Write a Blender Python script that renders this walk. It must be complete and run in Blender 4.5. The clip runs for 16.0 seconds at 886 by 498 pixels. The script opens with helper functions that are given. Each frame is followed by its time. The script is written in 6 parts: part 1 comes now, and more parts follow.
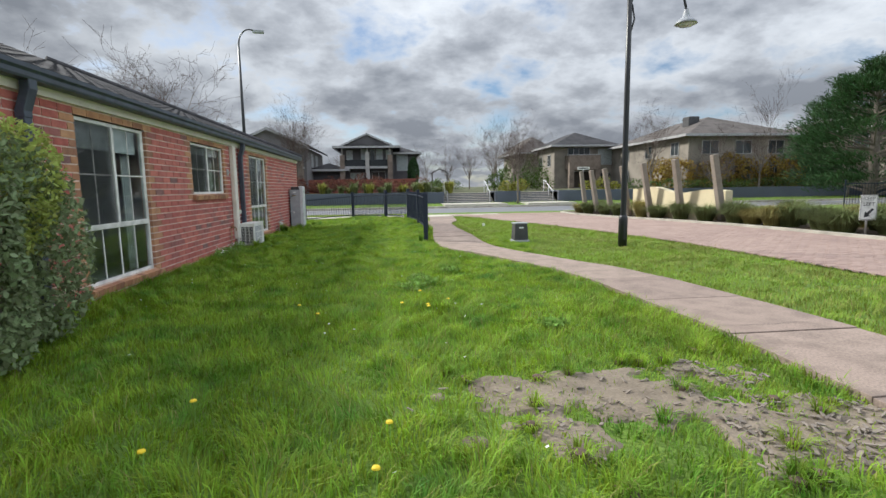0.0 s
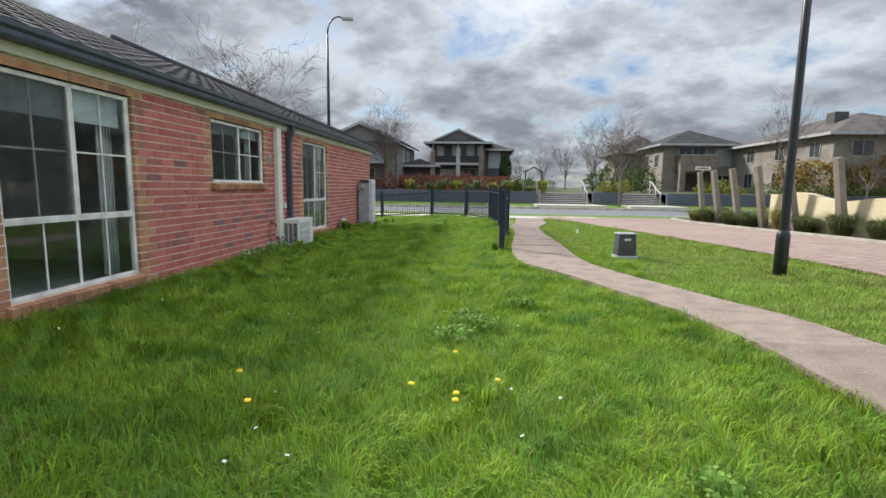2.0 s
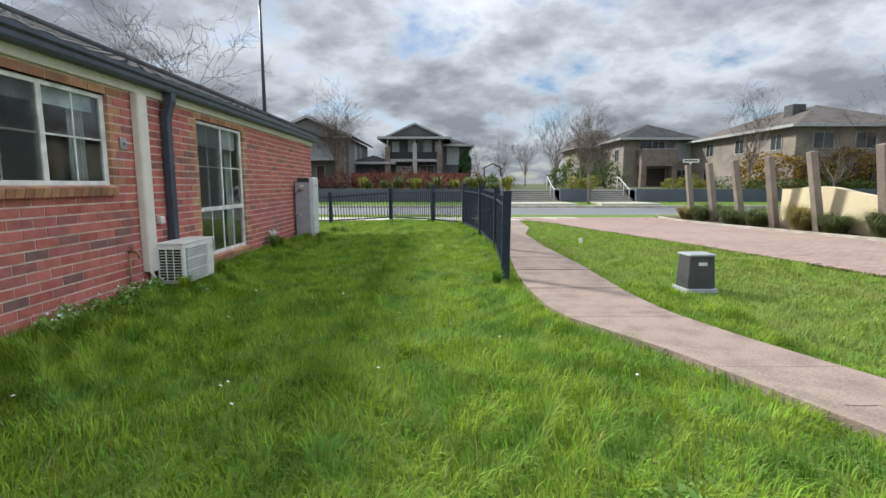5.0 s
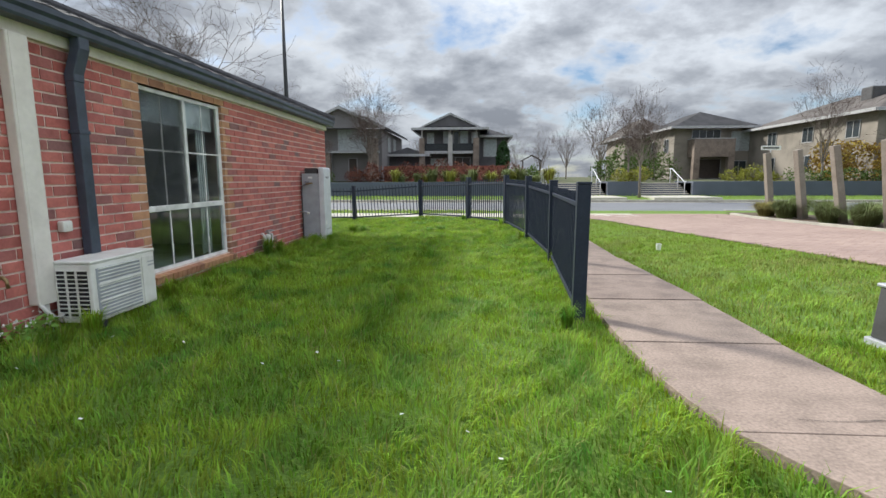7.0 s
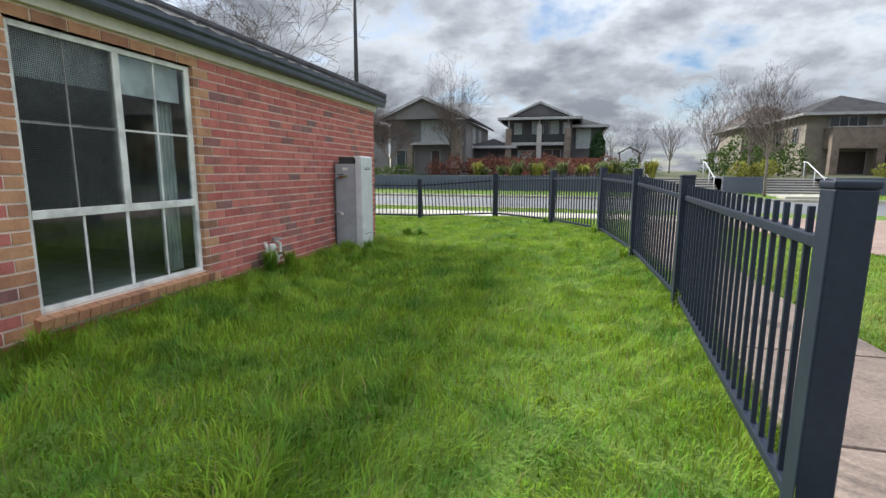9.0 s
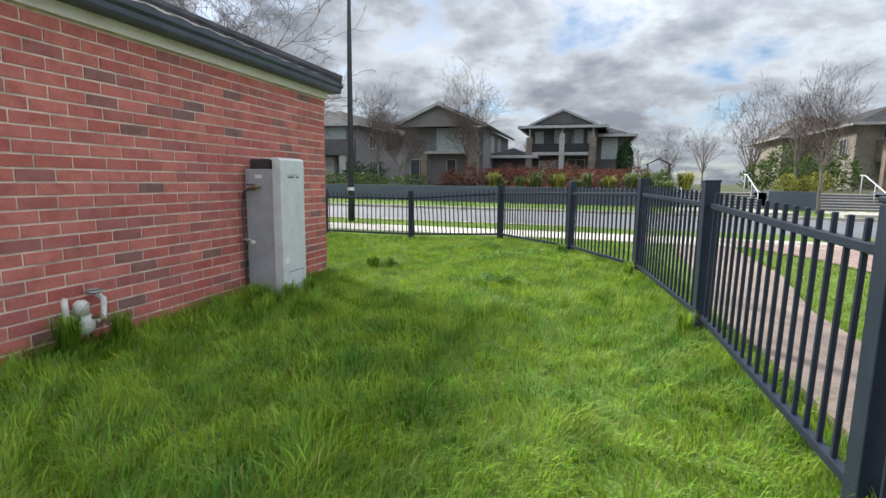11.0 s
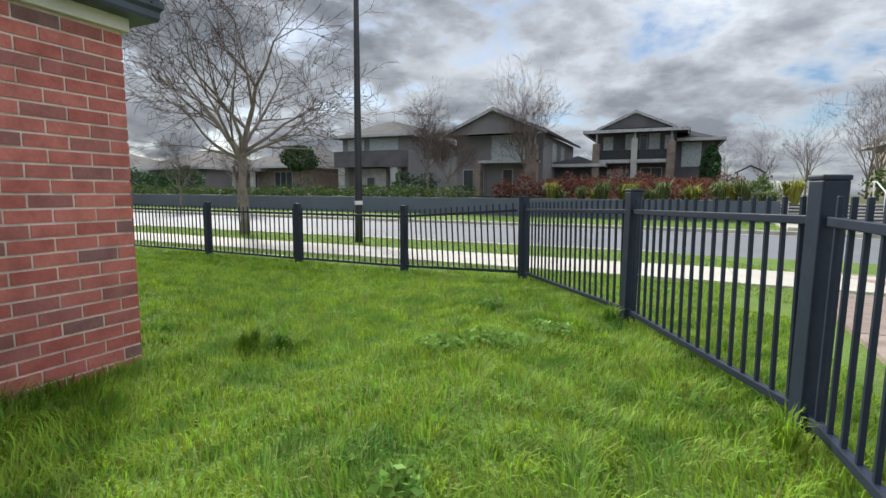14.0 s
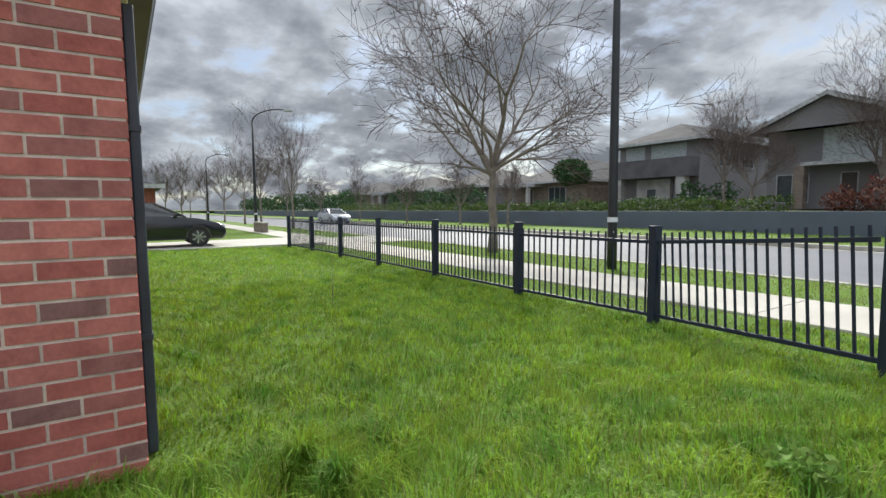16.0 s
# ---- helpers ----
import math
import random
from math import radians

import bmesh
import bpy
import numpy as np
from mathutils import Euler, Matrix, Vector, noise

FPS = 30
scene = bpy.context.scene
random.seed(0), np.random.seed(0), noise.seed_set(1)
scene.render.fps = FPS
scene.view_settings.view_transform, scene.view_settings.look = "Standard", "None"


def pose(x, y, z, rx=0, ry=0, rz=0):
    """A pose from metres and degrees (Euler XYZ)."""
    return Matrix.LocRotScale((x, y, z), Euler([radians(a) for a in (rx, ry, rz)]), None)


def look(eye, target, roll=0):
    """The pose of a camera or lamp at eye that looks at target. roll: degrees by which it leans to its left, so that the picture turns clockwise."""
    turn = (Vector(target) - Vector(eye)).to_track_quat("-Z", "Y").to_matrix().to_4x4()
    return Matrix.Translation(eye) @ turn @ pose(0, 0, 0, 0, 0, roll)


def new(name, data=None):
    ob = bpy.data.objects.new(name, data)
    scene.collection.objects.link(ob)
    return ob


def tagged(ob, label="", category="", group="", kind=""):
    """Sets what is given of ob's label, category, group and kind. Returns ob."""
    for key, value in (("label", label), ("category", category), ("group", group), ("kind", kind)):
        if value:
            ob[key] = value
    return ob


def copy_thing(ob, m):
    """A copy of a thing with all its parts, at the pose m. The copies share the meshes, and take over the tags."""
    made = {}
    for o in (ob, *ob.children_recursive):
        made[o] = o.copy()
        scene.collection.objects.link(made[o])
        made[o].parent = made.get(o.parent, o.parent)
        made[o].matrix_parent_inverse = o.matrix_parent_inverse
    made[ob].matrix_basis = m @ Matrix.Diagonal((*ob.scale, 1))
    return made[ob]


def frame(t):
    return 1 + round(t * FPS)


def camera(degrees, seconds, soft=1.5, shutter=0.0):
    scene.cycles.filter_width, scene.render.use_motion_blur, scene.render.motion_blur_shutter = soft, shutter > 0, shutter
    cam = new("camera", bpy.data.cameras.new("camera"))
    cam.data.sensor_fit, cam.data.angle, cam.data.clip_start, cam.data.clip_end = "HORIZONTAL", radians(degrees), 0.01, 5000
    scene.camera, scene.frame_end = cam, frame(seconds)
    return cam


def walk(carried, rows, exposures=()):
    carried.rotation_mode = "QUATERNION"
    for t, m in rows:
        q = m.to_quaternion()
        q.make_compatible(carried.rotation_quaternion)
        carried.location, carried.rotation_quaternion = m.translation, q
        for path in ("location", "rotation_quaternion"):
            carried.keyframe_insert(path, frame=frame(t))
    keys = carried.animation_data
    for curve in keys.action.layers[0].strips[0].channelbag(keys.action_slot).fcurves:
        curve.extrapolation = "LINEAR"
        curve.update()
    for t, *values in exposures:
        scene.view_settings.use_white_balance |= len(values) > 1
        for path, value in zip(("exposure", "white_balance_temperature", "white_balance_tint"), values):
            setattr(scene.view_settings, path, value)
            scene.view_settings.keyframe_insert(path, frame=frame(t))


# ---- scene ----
cam = camera(84.4, 16.0)
PATH = [
    (0, (0.47, 2.708, 1.346), (0.673, 4.682, 1.097), -0.9),
    (0.5, (0.672, 3.219, 1.324), (0.795, 5.201, 1.088), -0.5),
    (1, (0.809, 3.791, 1.325), (0.835, 5.778, 1.093), 0.1),
    (1.5, (0.903, 4.315, 1.307), (0.828, 6.3, 1.069), 0.5),
    (2, (0.899, 4.84, 1.292), (0.732, 6.817, 1.037), 0.8),
    (2.5, (0.86, 5.349, 1.303), (0.619, 7.316, 1.028), 0.8),
    (3, (0.703, 5.876, 1.303), (0.425, 7.836, 1.019), 0.5),
    (3.5, (0.557, 6.376, 1.338), (0.325, 8.343, 1.061), 0.3),
    (4, (0.462, 6.898, 1.343), (0.365, 8.878, 1.081), 0.4),
    (6.5, (0.414, 9.486, 1.247), (0.457, 11.467, 0.972), -0.1),
    (7, (0.409, 9.992, 1.264), (0.276, 11.966, 0.976), -0.2),
    (7.5, (0.425, 10.531, 1.274), (0.133, 12.486, 0.967), -0.3),
    (8, (0.452, 11.06, 1.28), (0.035, 12.989, 0.956), -0.4),
    (10.5, (0.508, 14.135, 1.204), (-0.013, 16.045, 0.921), 0.6),
    (11, (0.504, 14.723, 1.257), (-0.065, 16.62, 0.982), 0.8),
    (11.5, (0.47, 15.357, 1.247), (-0.157, 17.236, 0.976), 0.8),
    (12, (0.467, 15.934, 1.265), (-0.202, 17.799, 0.987), 0.7),
    (12.5, (0.491, 16.497, 1.259), (-0.198, 18.354, 0.981), 0.4),
    (13, (0.504, 17.12, 1.242), (-0.195, 18.974, 0.972), 0.5),
    (13.5, (0.519, 17.72, 1.223), (-0.215, 19.563, 0.969), 0.8),
    (14, (0.487, 18.273, 1.238), (-0.344, 20.078, 1.01), 0.4),
    (14.5, (0.307, 18.876, 1.236), (-0.685, 20.6, 1.026), 0.2),
    (15, (0.156, 19.401, 1.191), (-1.058, 20.98, 1.006), -0.4),
    (15.5, (-0.055, 19.925, 1.212), (-1.503, 21.292, 1.029), -0.4),
    (16, (-0.213, 20.358, 1.25), (-1.881, 21.448, 1.082), -0.5),
]
walk(cam, [(t, look(eye, target, roll)) for t, eye, target, roll in PATH], [(0, 0.26, 6190, 8.5), (3, 0.32, 6190, 8.5), (6.5, 0.34, 6190, 8.5), (8, 0.44, 6190, 8.5), (10.5, 0.46, 6190, 8.5), (12, 0.54, 6190, 8.5), (13, 0.38, 6190, 8.5), (14.5, 0.3, 6190, 8.5), (16, 0.28, 6190, 8.5)])

# ---- light ----
SUN_DIR = Vector((-0.66, 0.54, 0.56)).normalized()   # from the ground towards the sun
sun_elev = math.asin(SUN_DIR.z)
sun_rot = math.atan2(SUN_DIR.x, SUN_DIR.y)

world = bpy.data.worlds.new("world")
scene.world = world
world.use_nodes = True
wt = world.node_tree
wn, wl = wt.nodes, wt.links
wn.clear()


def wnode(kind, **kw):
    n = wn.new(kind)
    for key, value in kw.items():
        n.inputs[key].default_value = value
    return n


def wmath(op, a, b=None, clamp=False):
    n = wn.new("ShaderNodeMath")
    n.operation, n.use_clamp = op, clamp
    for i, v in enumerate((a, b)):
        if v is None:
            continue
        if isinstance(v, (int, float)):
            n.inputs[i].default_value = v
        else:
            wl.new(v, n.inputs[i])
    return n.outputs[0]


def wramp(fac, stops):
    n = wn.new("ShaderNodeValToRGB")
    el = n.color_ramp.elements
    while len(el) < len(stops):
        el.new(0.5)
    for e, (p, c) in zip(el, stops):
        e.position, e.color = p, (*c, 1) if len(c) == 3 else c
    wl.new(fac, n.inputs[0])
    return n.outputs[0]


sky = wn.new("ShaderNodeTexSky")
sky.sky_type, sky.sun_disc = "NISHITA", False
sky.sun_elevation, sky.sun_rotation = sun_elev, sun_rot
sky.air_density, sky.dust_density, sky.ozone_density = 1.0, 0.7, 1.2
tc = wn.new("ShaderNodeTexCoord")
sep = wn.new("ShaderNodeSeparateXYZ")
wl.new(tc.outputs["Generated"], sep.inputs[0])
zc = wmath("MAXIMUM", wmath("ADD", sep.outputs[2], 0.33), 0.10)
comb = wn.new("ShaderNodeCombineXYZ")
wl.new(wmath("DIVIDE", sep.outputs[0], zc), comb.inputs[0])
wl.new(wmath("DIVIDE", sep.outputs[1], zc), comb.inputs[1])
big = wnode("ShaderNodeTexNoise", Scale=3.5, Detail=10.0, Roughness=0.56, Distortion=0.1)
small = wnode("ShaderNodeTexNoise", Scale=2.0, Detail=9.0, Roughness=0.58)
wl.new(comb.outputs[0], big.inputs["Vector"])
shift = wn.new("ShaderNodeVectorMath")
shift.operation = "ADD"
shift.inputs[1].default_value = (3.7, 8.1, 0.0)
wl.new(comb.outputs[0], shift.inputs[0])
wl.new(shift.outputs[0], small.inputs["Vector"])
cover = wramp(big.outputs[0], [(0.31, (0, 0, 0)), (0.47, (1, 1, 1))])
dens = wmath("MULTIPLY_ADD", big.outputs[0], 0.60)
wl.new(wmath("MULTIPLY", small.outputs[0], 0.55), dens.node.inputs[2])
cloud = wramp(dens, [(0.45, (8.9, 9.1, 9.4)), (0.535, (7.3, 7.55, 7.95)), (0.60, (5.3, 5.5, 5.9)), (0.68, (3.5, 3.7, 4.1))])
# the clouds are thickest where they hide the sun
dot = wn.new("ShaderNodeVectorMath")
dot.operation = "DOT_PRODUCT"
dot.inputs[1].default_value = SUN_DIR
wl.new(tc.outputs["Generated"], dot.inputs[0])
glow = wmath("POWER", wmath("MAXIMUM", dot.outputs["Value"], 0.0), 7.0)
gain = wmath("MULTIPLY_ADD", glow, -0.50)
gain.node.inputs[2].default_value = 0.85
# and brightest where the sun strikes them from the front, opposite to it
# added gain on the unseen half of the sky, which fills the shaded walls
front = wmath("MULTIPLY", wmath("MAXIMUM", wmath("MULTIPLY", dot.outputs["Value"], -1.0), 0.0), 0.9)
gain = wmath("ADD", gain, front)
# an overcast dome is brighter overhead than at the horizon
dome = wmath("MULTIPLY_ADD", wmath("MAXIMUM", sep.outputs[2], 0.0), 1.5)
dome.node.inputs[2].default_value = 0.52
gain = wmath("MULTIPLY", gain, dome)
scaled = wn.new("ShaderNodeVectorMath")
scaled.operation = "SCALE"
wl.new(cloud, scaled.inputs[0])
wl.new(gain, scaled.inputs["Scale"])
skyup = wn.new("ShaderNodeVectorMath")
skyup.operation = "MULTIPLY"
skyup.inputs[1].default_value = (0.74, 0.77, 0.82)
wl.new(sky.outputs[0], skyup.inputs[0])
mix = wn.new("ShaderNodeMix")
mix.data_type = "RGBA"
wl.new(cover, mix.inputs[0])
wl.new(skyup.outputs[0], mix.inputs[6])
wl.new(scaled.outputs[0], mix.inputs[7])
bg = wnode("ShaderNodeBackground", Strength=0.11)
wl.new(mix.outputs[2], bg.inputs[0])
wout = wn.new("ShaderNodeOutputWorld")
wl.new(bg.outputs[0], wout.inputs[0])

sun = new("sun", bpy.data.lights.new("sun", "SUN"))
sun.data.energy, sun.data.angle, sun.data.color = 4.5, radians(8), (1.0, 0.94, 0.83)
sun.matrix_basis = look(SUN_DIR * 60, (0, 0, 0))


# ---- materials ----
def material(name, color, rough=0.7, metal=0.0, vary=0.12, scale=6.0, fine=60.0, bump=0.15, tint=None, spread=0.0, spec=0.5, depth=0.01):
    """A base colour with coarse stains and fine grain; spread varies it from piece to piece."""
    m = bpy.data.materials.new(name)
    m.use_nodes = True
    nt = m.node_tree
    b = nt.nodes["Principled BSDF"]
    geo = nt.nodes.new("ShaderNodeNewGeometry")
    coarse, grain = nt.nodes.new("ShaderNodeTexNoise"), nt.nodes.new("ShaderNodeTexNoise")
    for n, s, d in ((coarse, scale, 4.0), (grain, fine, 5.0)):
        nt.links.new(geo.outputs["Position"], n.inputs["Vector"])
        n.inputs["Scale"].default_value, n.inputs["Detail"].default_value = s, d
    tint = tint or tuple(c * 0.6 for c in color)
    ramp = nt.nodes.new("ShaderNodeMix")
    ramp.data_type = "RGBA"
    ramp.inputs[6].default_value, ramp.inputs[7].default_value = (*color, 1), (*tint, 1)
    f = nt.nodes.new("ShaderNodeMapRange")
    f.inputs[1].default_value, f.inputs[2].default_value = 0.42, 0.72
    nt.links.new(coarse.outputs[0], f.inputs[0])
    nt.links.new(f.outputs[0], ramp.inputs[0])
    hsv = nt.nodes.new("ShaderNodeHueSaturation")
    nt.links.new(ramp.outputs[2], hsv.inputs["Color"])
    v = nt.nodes.new("ShaderNodeMapRange")
    v.inputs[1].default_value, v.inputs[2].default_value = 0.25, 0.75
    v.inputs[3].default_value, v.inputs[4].default_value = 1 - vary, 1 + vary
    nt.links.new(grain.outputs[0], v.inputs[0])
    last = v.outputs[0]
    if spread:
        info = nt.nodes.new("ShaderNodeObjectInfo")
        add = nt.nodes.new("ShaderNodeMath")
        add.operation = "ADD"
        nt.links.new(info.outputs["Random"], add.inputs[0])
        nt.links.new(geo.outputs["Random Per Island"], add.inputs[1])
        fr = nt.nodes.new("ShaderNodeMath")
        fr.operation = "FRACT"
        nt.links.new(add.outputs[0], fr.inputs[0])
        r = nt.nodes.new("ShaderNodeMapRange")
        r.inputs[3].default_value, r.inputs[4].default_value = 1 - spread, 1 + spread
        nt.links.new(fr.outputs[0], r.inputs[0])
        mul = nt.nodes.new("ShaderNodeMath")
        mul.operation = "MULTIPLY"
        nt.links.new(r.outputs[0], mul.inputs[0])
        nt.links.new(last, mul.inputs[1])
        last = mul.outputs[0]
        hue = nt.nodes.new("ShaderNodeMapRange")
        hue.inputs[3].default_value, hue.inputs[4].default_value = 0.5 - spread * 0.05, 0.5 + spread * 0.05
        nt.links.new(fr.outputs[0], hue.inputs[0])
        nt.links.new(hue.outputs[0], hsv.inputs["Hue"])
    nt.links.new(last, hsv.inputs["Value"])
    nt.links.new(hsv.outputs[0], b.inputs["Base Color"])
    b.inputs["Roughness"].default_value, b.inputs["Metallic"].default_value = rough, metal
    b.inputs["Specular IOR Level"].default_value = spec
    if bump:
        bp = nt.nodes.new("ShaderNodeBump")
        bp.inputs["Strength"].default_value, bp.inputs["Distance"].default_value = bump, depth
        nt.links.new(grain.outputs[0], bp.inputs["Height"])
        nt.links.new(bp.outputs[0], b.inputs["Normal"])
    return m


def glass_material(name, color, rough=0.03):
    m = bpy.data.materials.new(name)
    m.use_nodes = True
    nt = m.node_tree
    b = nt.nodes["Principled BSDF"]
    b.inputs["Base Color"].default_value = (*color, 1)
    b.inputs["Roughness"].default_value = rough
    b.inputs["Transmission Weight"].default_value = 1.0
    b.inputs["IOR"].default_value = 1.5
    return m


def brick_material(name, stops, spread_fine=0.18):
    """Fired clay whose colour jumps from brick to brick."""
    m = material(name, (0.3, 0.1, 0.06), 0.85, fine=45, bump=0.5, depth=0.006)
    nt = m.node_tree
    hsv = next(n for n in nt.nodes if n.type == "HUE_SAT")
    geo = next(n for n in nt.nodes if n.type == "NEW_GEOMETRY")
    info, add, fr = nt.nodes.new("ShaderNodeObjectInfo"), nt.nodes.new("ShaderNodeMath"), nt.nodes.new("ShaderNodeMath")
    add.operation, fr.operation = "ADD", "FRACT"
    nt.links.new(info.outputs["Random"], add.inputs[0])
    nt.links.new(geo.outputs["Random Per Island"], add.inputs[1])
    nt.links.new(add.outputs[0], fr.inputs[0])
    ramp = nt.nodes.new("ShaderNodeValToRGB")
    el = ramp.color_ramp.elements
    while len(el) < len(stops):
        el.new(0.5)
    for e, (p, c) in zip(el, stops):
        e.position, e.color = p, (*c, 1)
    nt.links.new(fr.outputs[0], ramp.inputs[0])
    coarse = next(n for n in nt.nodes if n.type == "TEX_NOISE" and n.inputs["Scale"].default_value < 10)
    coarse.inputs["Scale"].default_value = 9.0
    dirt = nt.nodes.new("ShaderNodeMix")
    dirt.data_type, dirt.blend_type = "RGBA", "MULTIPLY"
    dirt.inputs[7].default_value = (0.72, 0.66, 0.66, 1)
    nt.links.new(next(n for n in nt.nodes if n.type == "MAP_RANGE").outputs[0], dirt.inputs[0])
    nt.links.new(ramp.outputs[0], dirt.inputs[6])
    nt.links.new(dirt.outputs[2], hsv.inputs["Color"])
    return m


BRICK = brick_material("red_brick", [(0.0, (0.42, 0.115, 0.098)), (0.22, (0.48, 0.145, 0.122)), (0.48, (0.56, 0.185, 0.152)), (0.72, (0.45, 0.142, 0.124)), (0.89, (0.34, 0.130, 0.120)), (0.97, (0.23, 0.125, 0.120))])
QUOIN = brick_material("buff_brick", [(0.0, (0.50, 0.25, 0.135)), (0.4, (0.54, 0.30, 0.17)), (0.75, (0.42, 0.20, 0.12)), (1.0, (0.28, 0.15, 0.10))])
MORTAR = material("mortar", (0.76, 0.62, 0.55), 0.95, fine=90, bump=0.4)
WHITE = material("white_aluminium", (0.80, 0.80, 0.78), 0.4, vary=0.04, fine=20, bump=0.02)
PLASTIC = material("white_plastic", (0.74, 0.74, 0.70), 0.5, vary=0.05, fine=15, bump=0.02, tint=(0.62, 0.61, 0.56))
CREAM = material("cream_paint", (0.74, 0.70, 0.64), 0.6, vary=0.05, fine=25, bump=0.05, tint=(0.66, 0.62, 0.56))
NAVY = material("dark_blue_grey_steel", (0.055, 0.070, 0.10), 0.45, vary=0.08, fine=30, bump=0.03)
FENCE = material("fence_powder_coat", (0.022, 0.029, 0.050), 0.45, vary=0.12, fine=40, bump=0.05, tint=(0.028, 0.036, 0.058), spec=0.25)
BLACK = material("black_painted_steel", (0.016, 0.018, 0.022), 0.4, vary=0.1, fine=40, bump=0.05)
GREYBOX = material("grey_metal_box", (0.36, 0.38, 0.41), 0.45, vary=0.06, fine=18, bump=0.04, tint=(0.30, 0.31, 0.34))
PALEBOX = material("pale_grey_enamel", (0.62, 0.64, 0.67), 0.4, vary=0.05, fine=18, bump=0.03, tint=(0.54, 0.55, 0.58))
DARKGREY = material("dark_grey_plastic", (0.06, 0.06, 0.065), 0.6)
SLOT = material("shadow_slot", (0.02, 0.02, 0.022), 0.8, bump=0)
BRASS = material("dull_brass", (0.30, 0.22, 0.11), 0.45, metal=0.8)
STEEL = material("galvanised_steel", (0.45, 0.46, 0.48), 0.4, metal=0.8, fine=30)
GASGREY = material("pale_gas_fitting", (0.60, 0.60, 0.57), 0.55)
TILE = material("roof_tile", (0.075, 0.074, 0.08), 0.95, vary=0.2, fine=30, bump=0.3, spread=0.2, spec=0.12)
SOFFIT = material("eave_lining", (0.55, 0.52, 0.45), 0.7, bump=0.05)
GLASS = glass_material("window_glass", (0.80, 0.88, 0.88))
ROOM = material("room_plaster", (0.55, 0.56, 0.54), 0.9, bump=0.02)
BLIND = material("white_blind", (0.80, 0.82, 0.82), 0.8, bump=0.05)
CURTAIN_CLOTH = material("pale_curtain_cloth", (0.55, 0.58, 0.56), 0.9, bump=0.05)
SCREEN = material("fly_screen_mesh", (0.045, 0.05, 0.055), 0.7, fine=400, vary=0.3, bump=0.1)
CONC_PINK = material("tinted_concrete", (0.30, 0.232, 0.195), 0.9, vary=0.28, scale=4.5, fine=60, bump=0.35, tint=(0.205, 0.158, 0.133), spread=0.10)
CONC = material("pale_concrete", (0.52, 0.49, 0.43), 0.9, vary=0.1, scale=1.1, fine=60, bump=0.25, tint=(0.44, 0.41, 0.36), spread=0.05)
KERB = material("kerb_concrete", (0.44, 0.415, 0.36), 0.9, vary=0.12, scale=2, fine=50, bump=0.25)
ASPHALT = material("asphalt", (0.17, 0.175, 0.195), 0.75, vary=0.12, scale=0.4, fine=120, bump=0.3, tint=(0.14, 0.145, 0.16))
JOINT_SAND = material("sandy_paving_joint", (0.22, 0.17, 0.15), 0.95, vary=0.2, bump=0.2)
PAVER = material("red_block_paving", (0.34, 0.245, 0.21), 0.85, vary=0.12, scale=0.6, fine=40, bump=0.3, tint=(0.29, 0.205, 0.178), spread=0.10)
RETAIN = material("blue_grey_render", (0.10, 0.115, 0.15), 0.85, vary=0.08, scale=0.8, fine=20, bump=0.1, tint=(0.085, 0.098, 0.125))
RETAIN_CREAM = material("cream_render", (0.62, 0.54, 0.36), 0.85, vary=0.06, scale=0.8, fine=20, bump=0.1, tint=(0.55, 0.48, 0.32))
POSTWOOD = material("weathered_timber", (0.24, 0.205, 0.175), 0.85, vary=0.2, scale=3, fine=30, bump=0.4, tint=(0.20, 0.165, 0.135))
GRASS_SOIL = material("turf", (0.13, 0.22, 0.028), 0.95, vary=0.35, scale=1.2, fine=45, bump=0.8, tint=(0.10, 0.17, 0.022), depth=0.03)
SOIL = material("bare_damp_soil", (0.225, 0.185, 0.14), 0.95, vary=0.18, scale=4, fine=55, bump=0.8, tint=(0.14, 0.112, 0.083), depth=0.012)
GARDEN = material("garden_ground_cover", (0.075, 0.095, 0.035), 0.95, vary=0.4, scale=0.8, fine=12, bump=0.6, tint=(0.10, 0.08, 0.05), depth=0.05)
MULCH = material("bark_mulch", (0.12, 0.085, 0.06), 0.95, vary=0.4, scale=5, fine=40, bump=0.9)
BARK = material("bark", (0.20, 0.17, 0.145), 0.9, vary=0.25, scale=5, fine=40, bump=0.5, tint=(0.12, 0.10, 0.085))
TWIG = material("dark_twigs", (0.115, 0.086, 0.076), 0.95, bump=0, spec=0.1)
HOUSE_RENDER = material("grey_brown_render", (0.205, 0.195, 0.20), 0.9, vary=0.08, scale=0.6, fine=15, bump=0.1, tint=(0.17, 0.162, 0.167))
HOUSE_DARK = material("dark_brick_cladding", (0.112, 0.106, 0.115), 0.9, vary=0.1, scale=0.8, fine=20, bump=0.1)
HOUSE_LIGHT = material("pale_render", (0.40, 0.385, 0.37), 0.9, vary=0.06, scale=0.8, fine=20, bump=0.1)
HOUSE_TAN = material("tan_render", (0.275, 0.245, 0.21), 0.9, vary=0.06, scale=0.7, fine=20, bump=0.1)
HOUSE_STONE = material("brown_stone_cladding", (0.22, 0.175, 0.145), 0.9, vary=0.2, scale=2, fine=12, bump=0.3)
ROOF_FAR = material("dark_far_tiles", (0.066, 0.065, 0.07), 0.85, vary=0.15, scale=1.0, fine=8, bump=0.3, spec=0.15)
ROOF_BROWN = material("brown_far_tiles", (0.14, 0.125, 0.118), 0.85, vary=0.15, scale=1.0, fine=8, bump=0.3, spec=0.15)
FASCIA = material("pale_fascia", (0.42, 0.42, 0.43), 0.6, bump=0.02)
PANE = material("far_window_glass", (0.045, 0.055, 0.062), 0.10, vary=0.1, bump=0, spec=0.4)
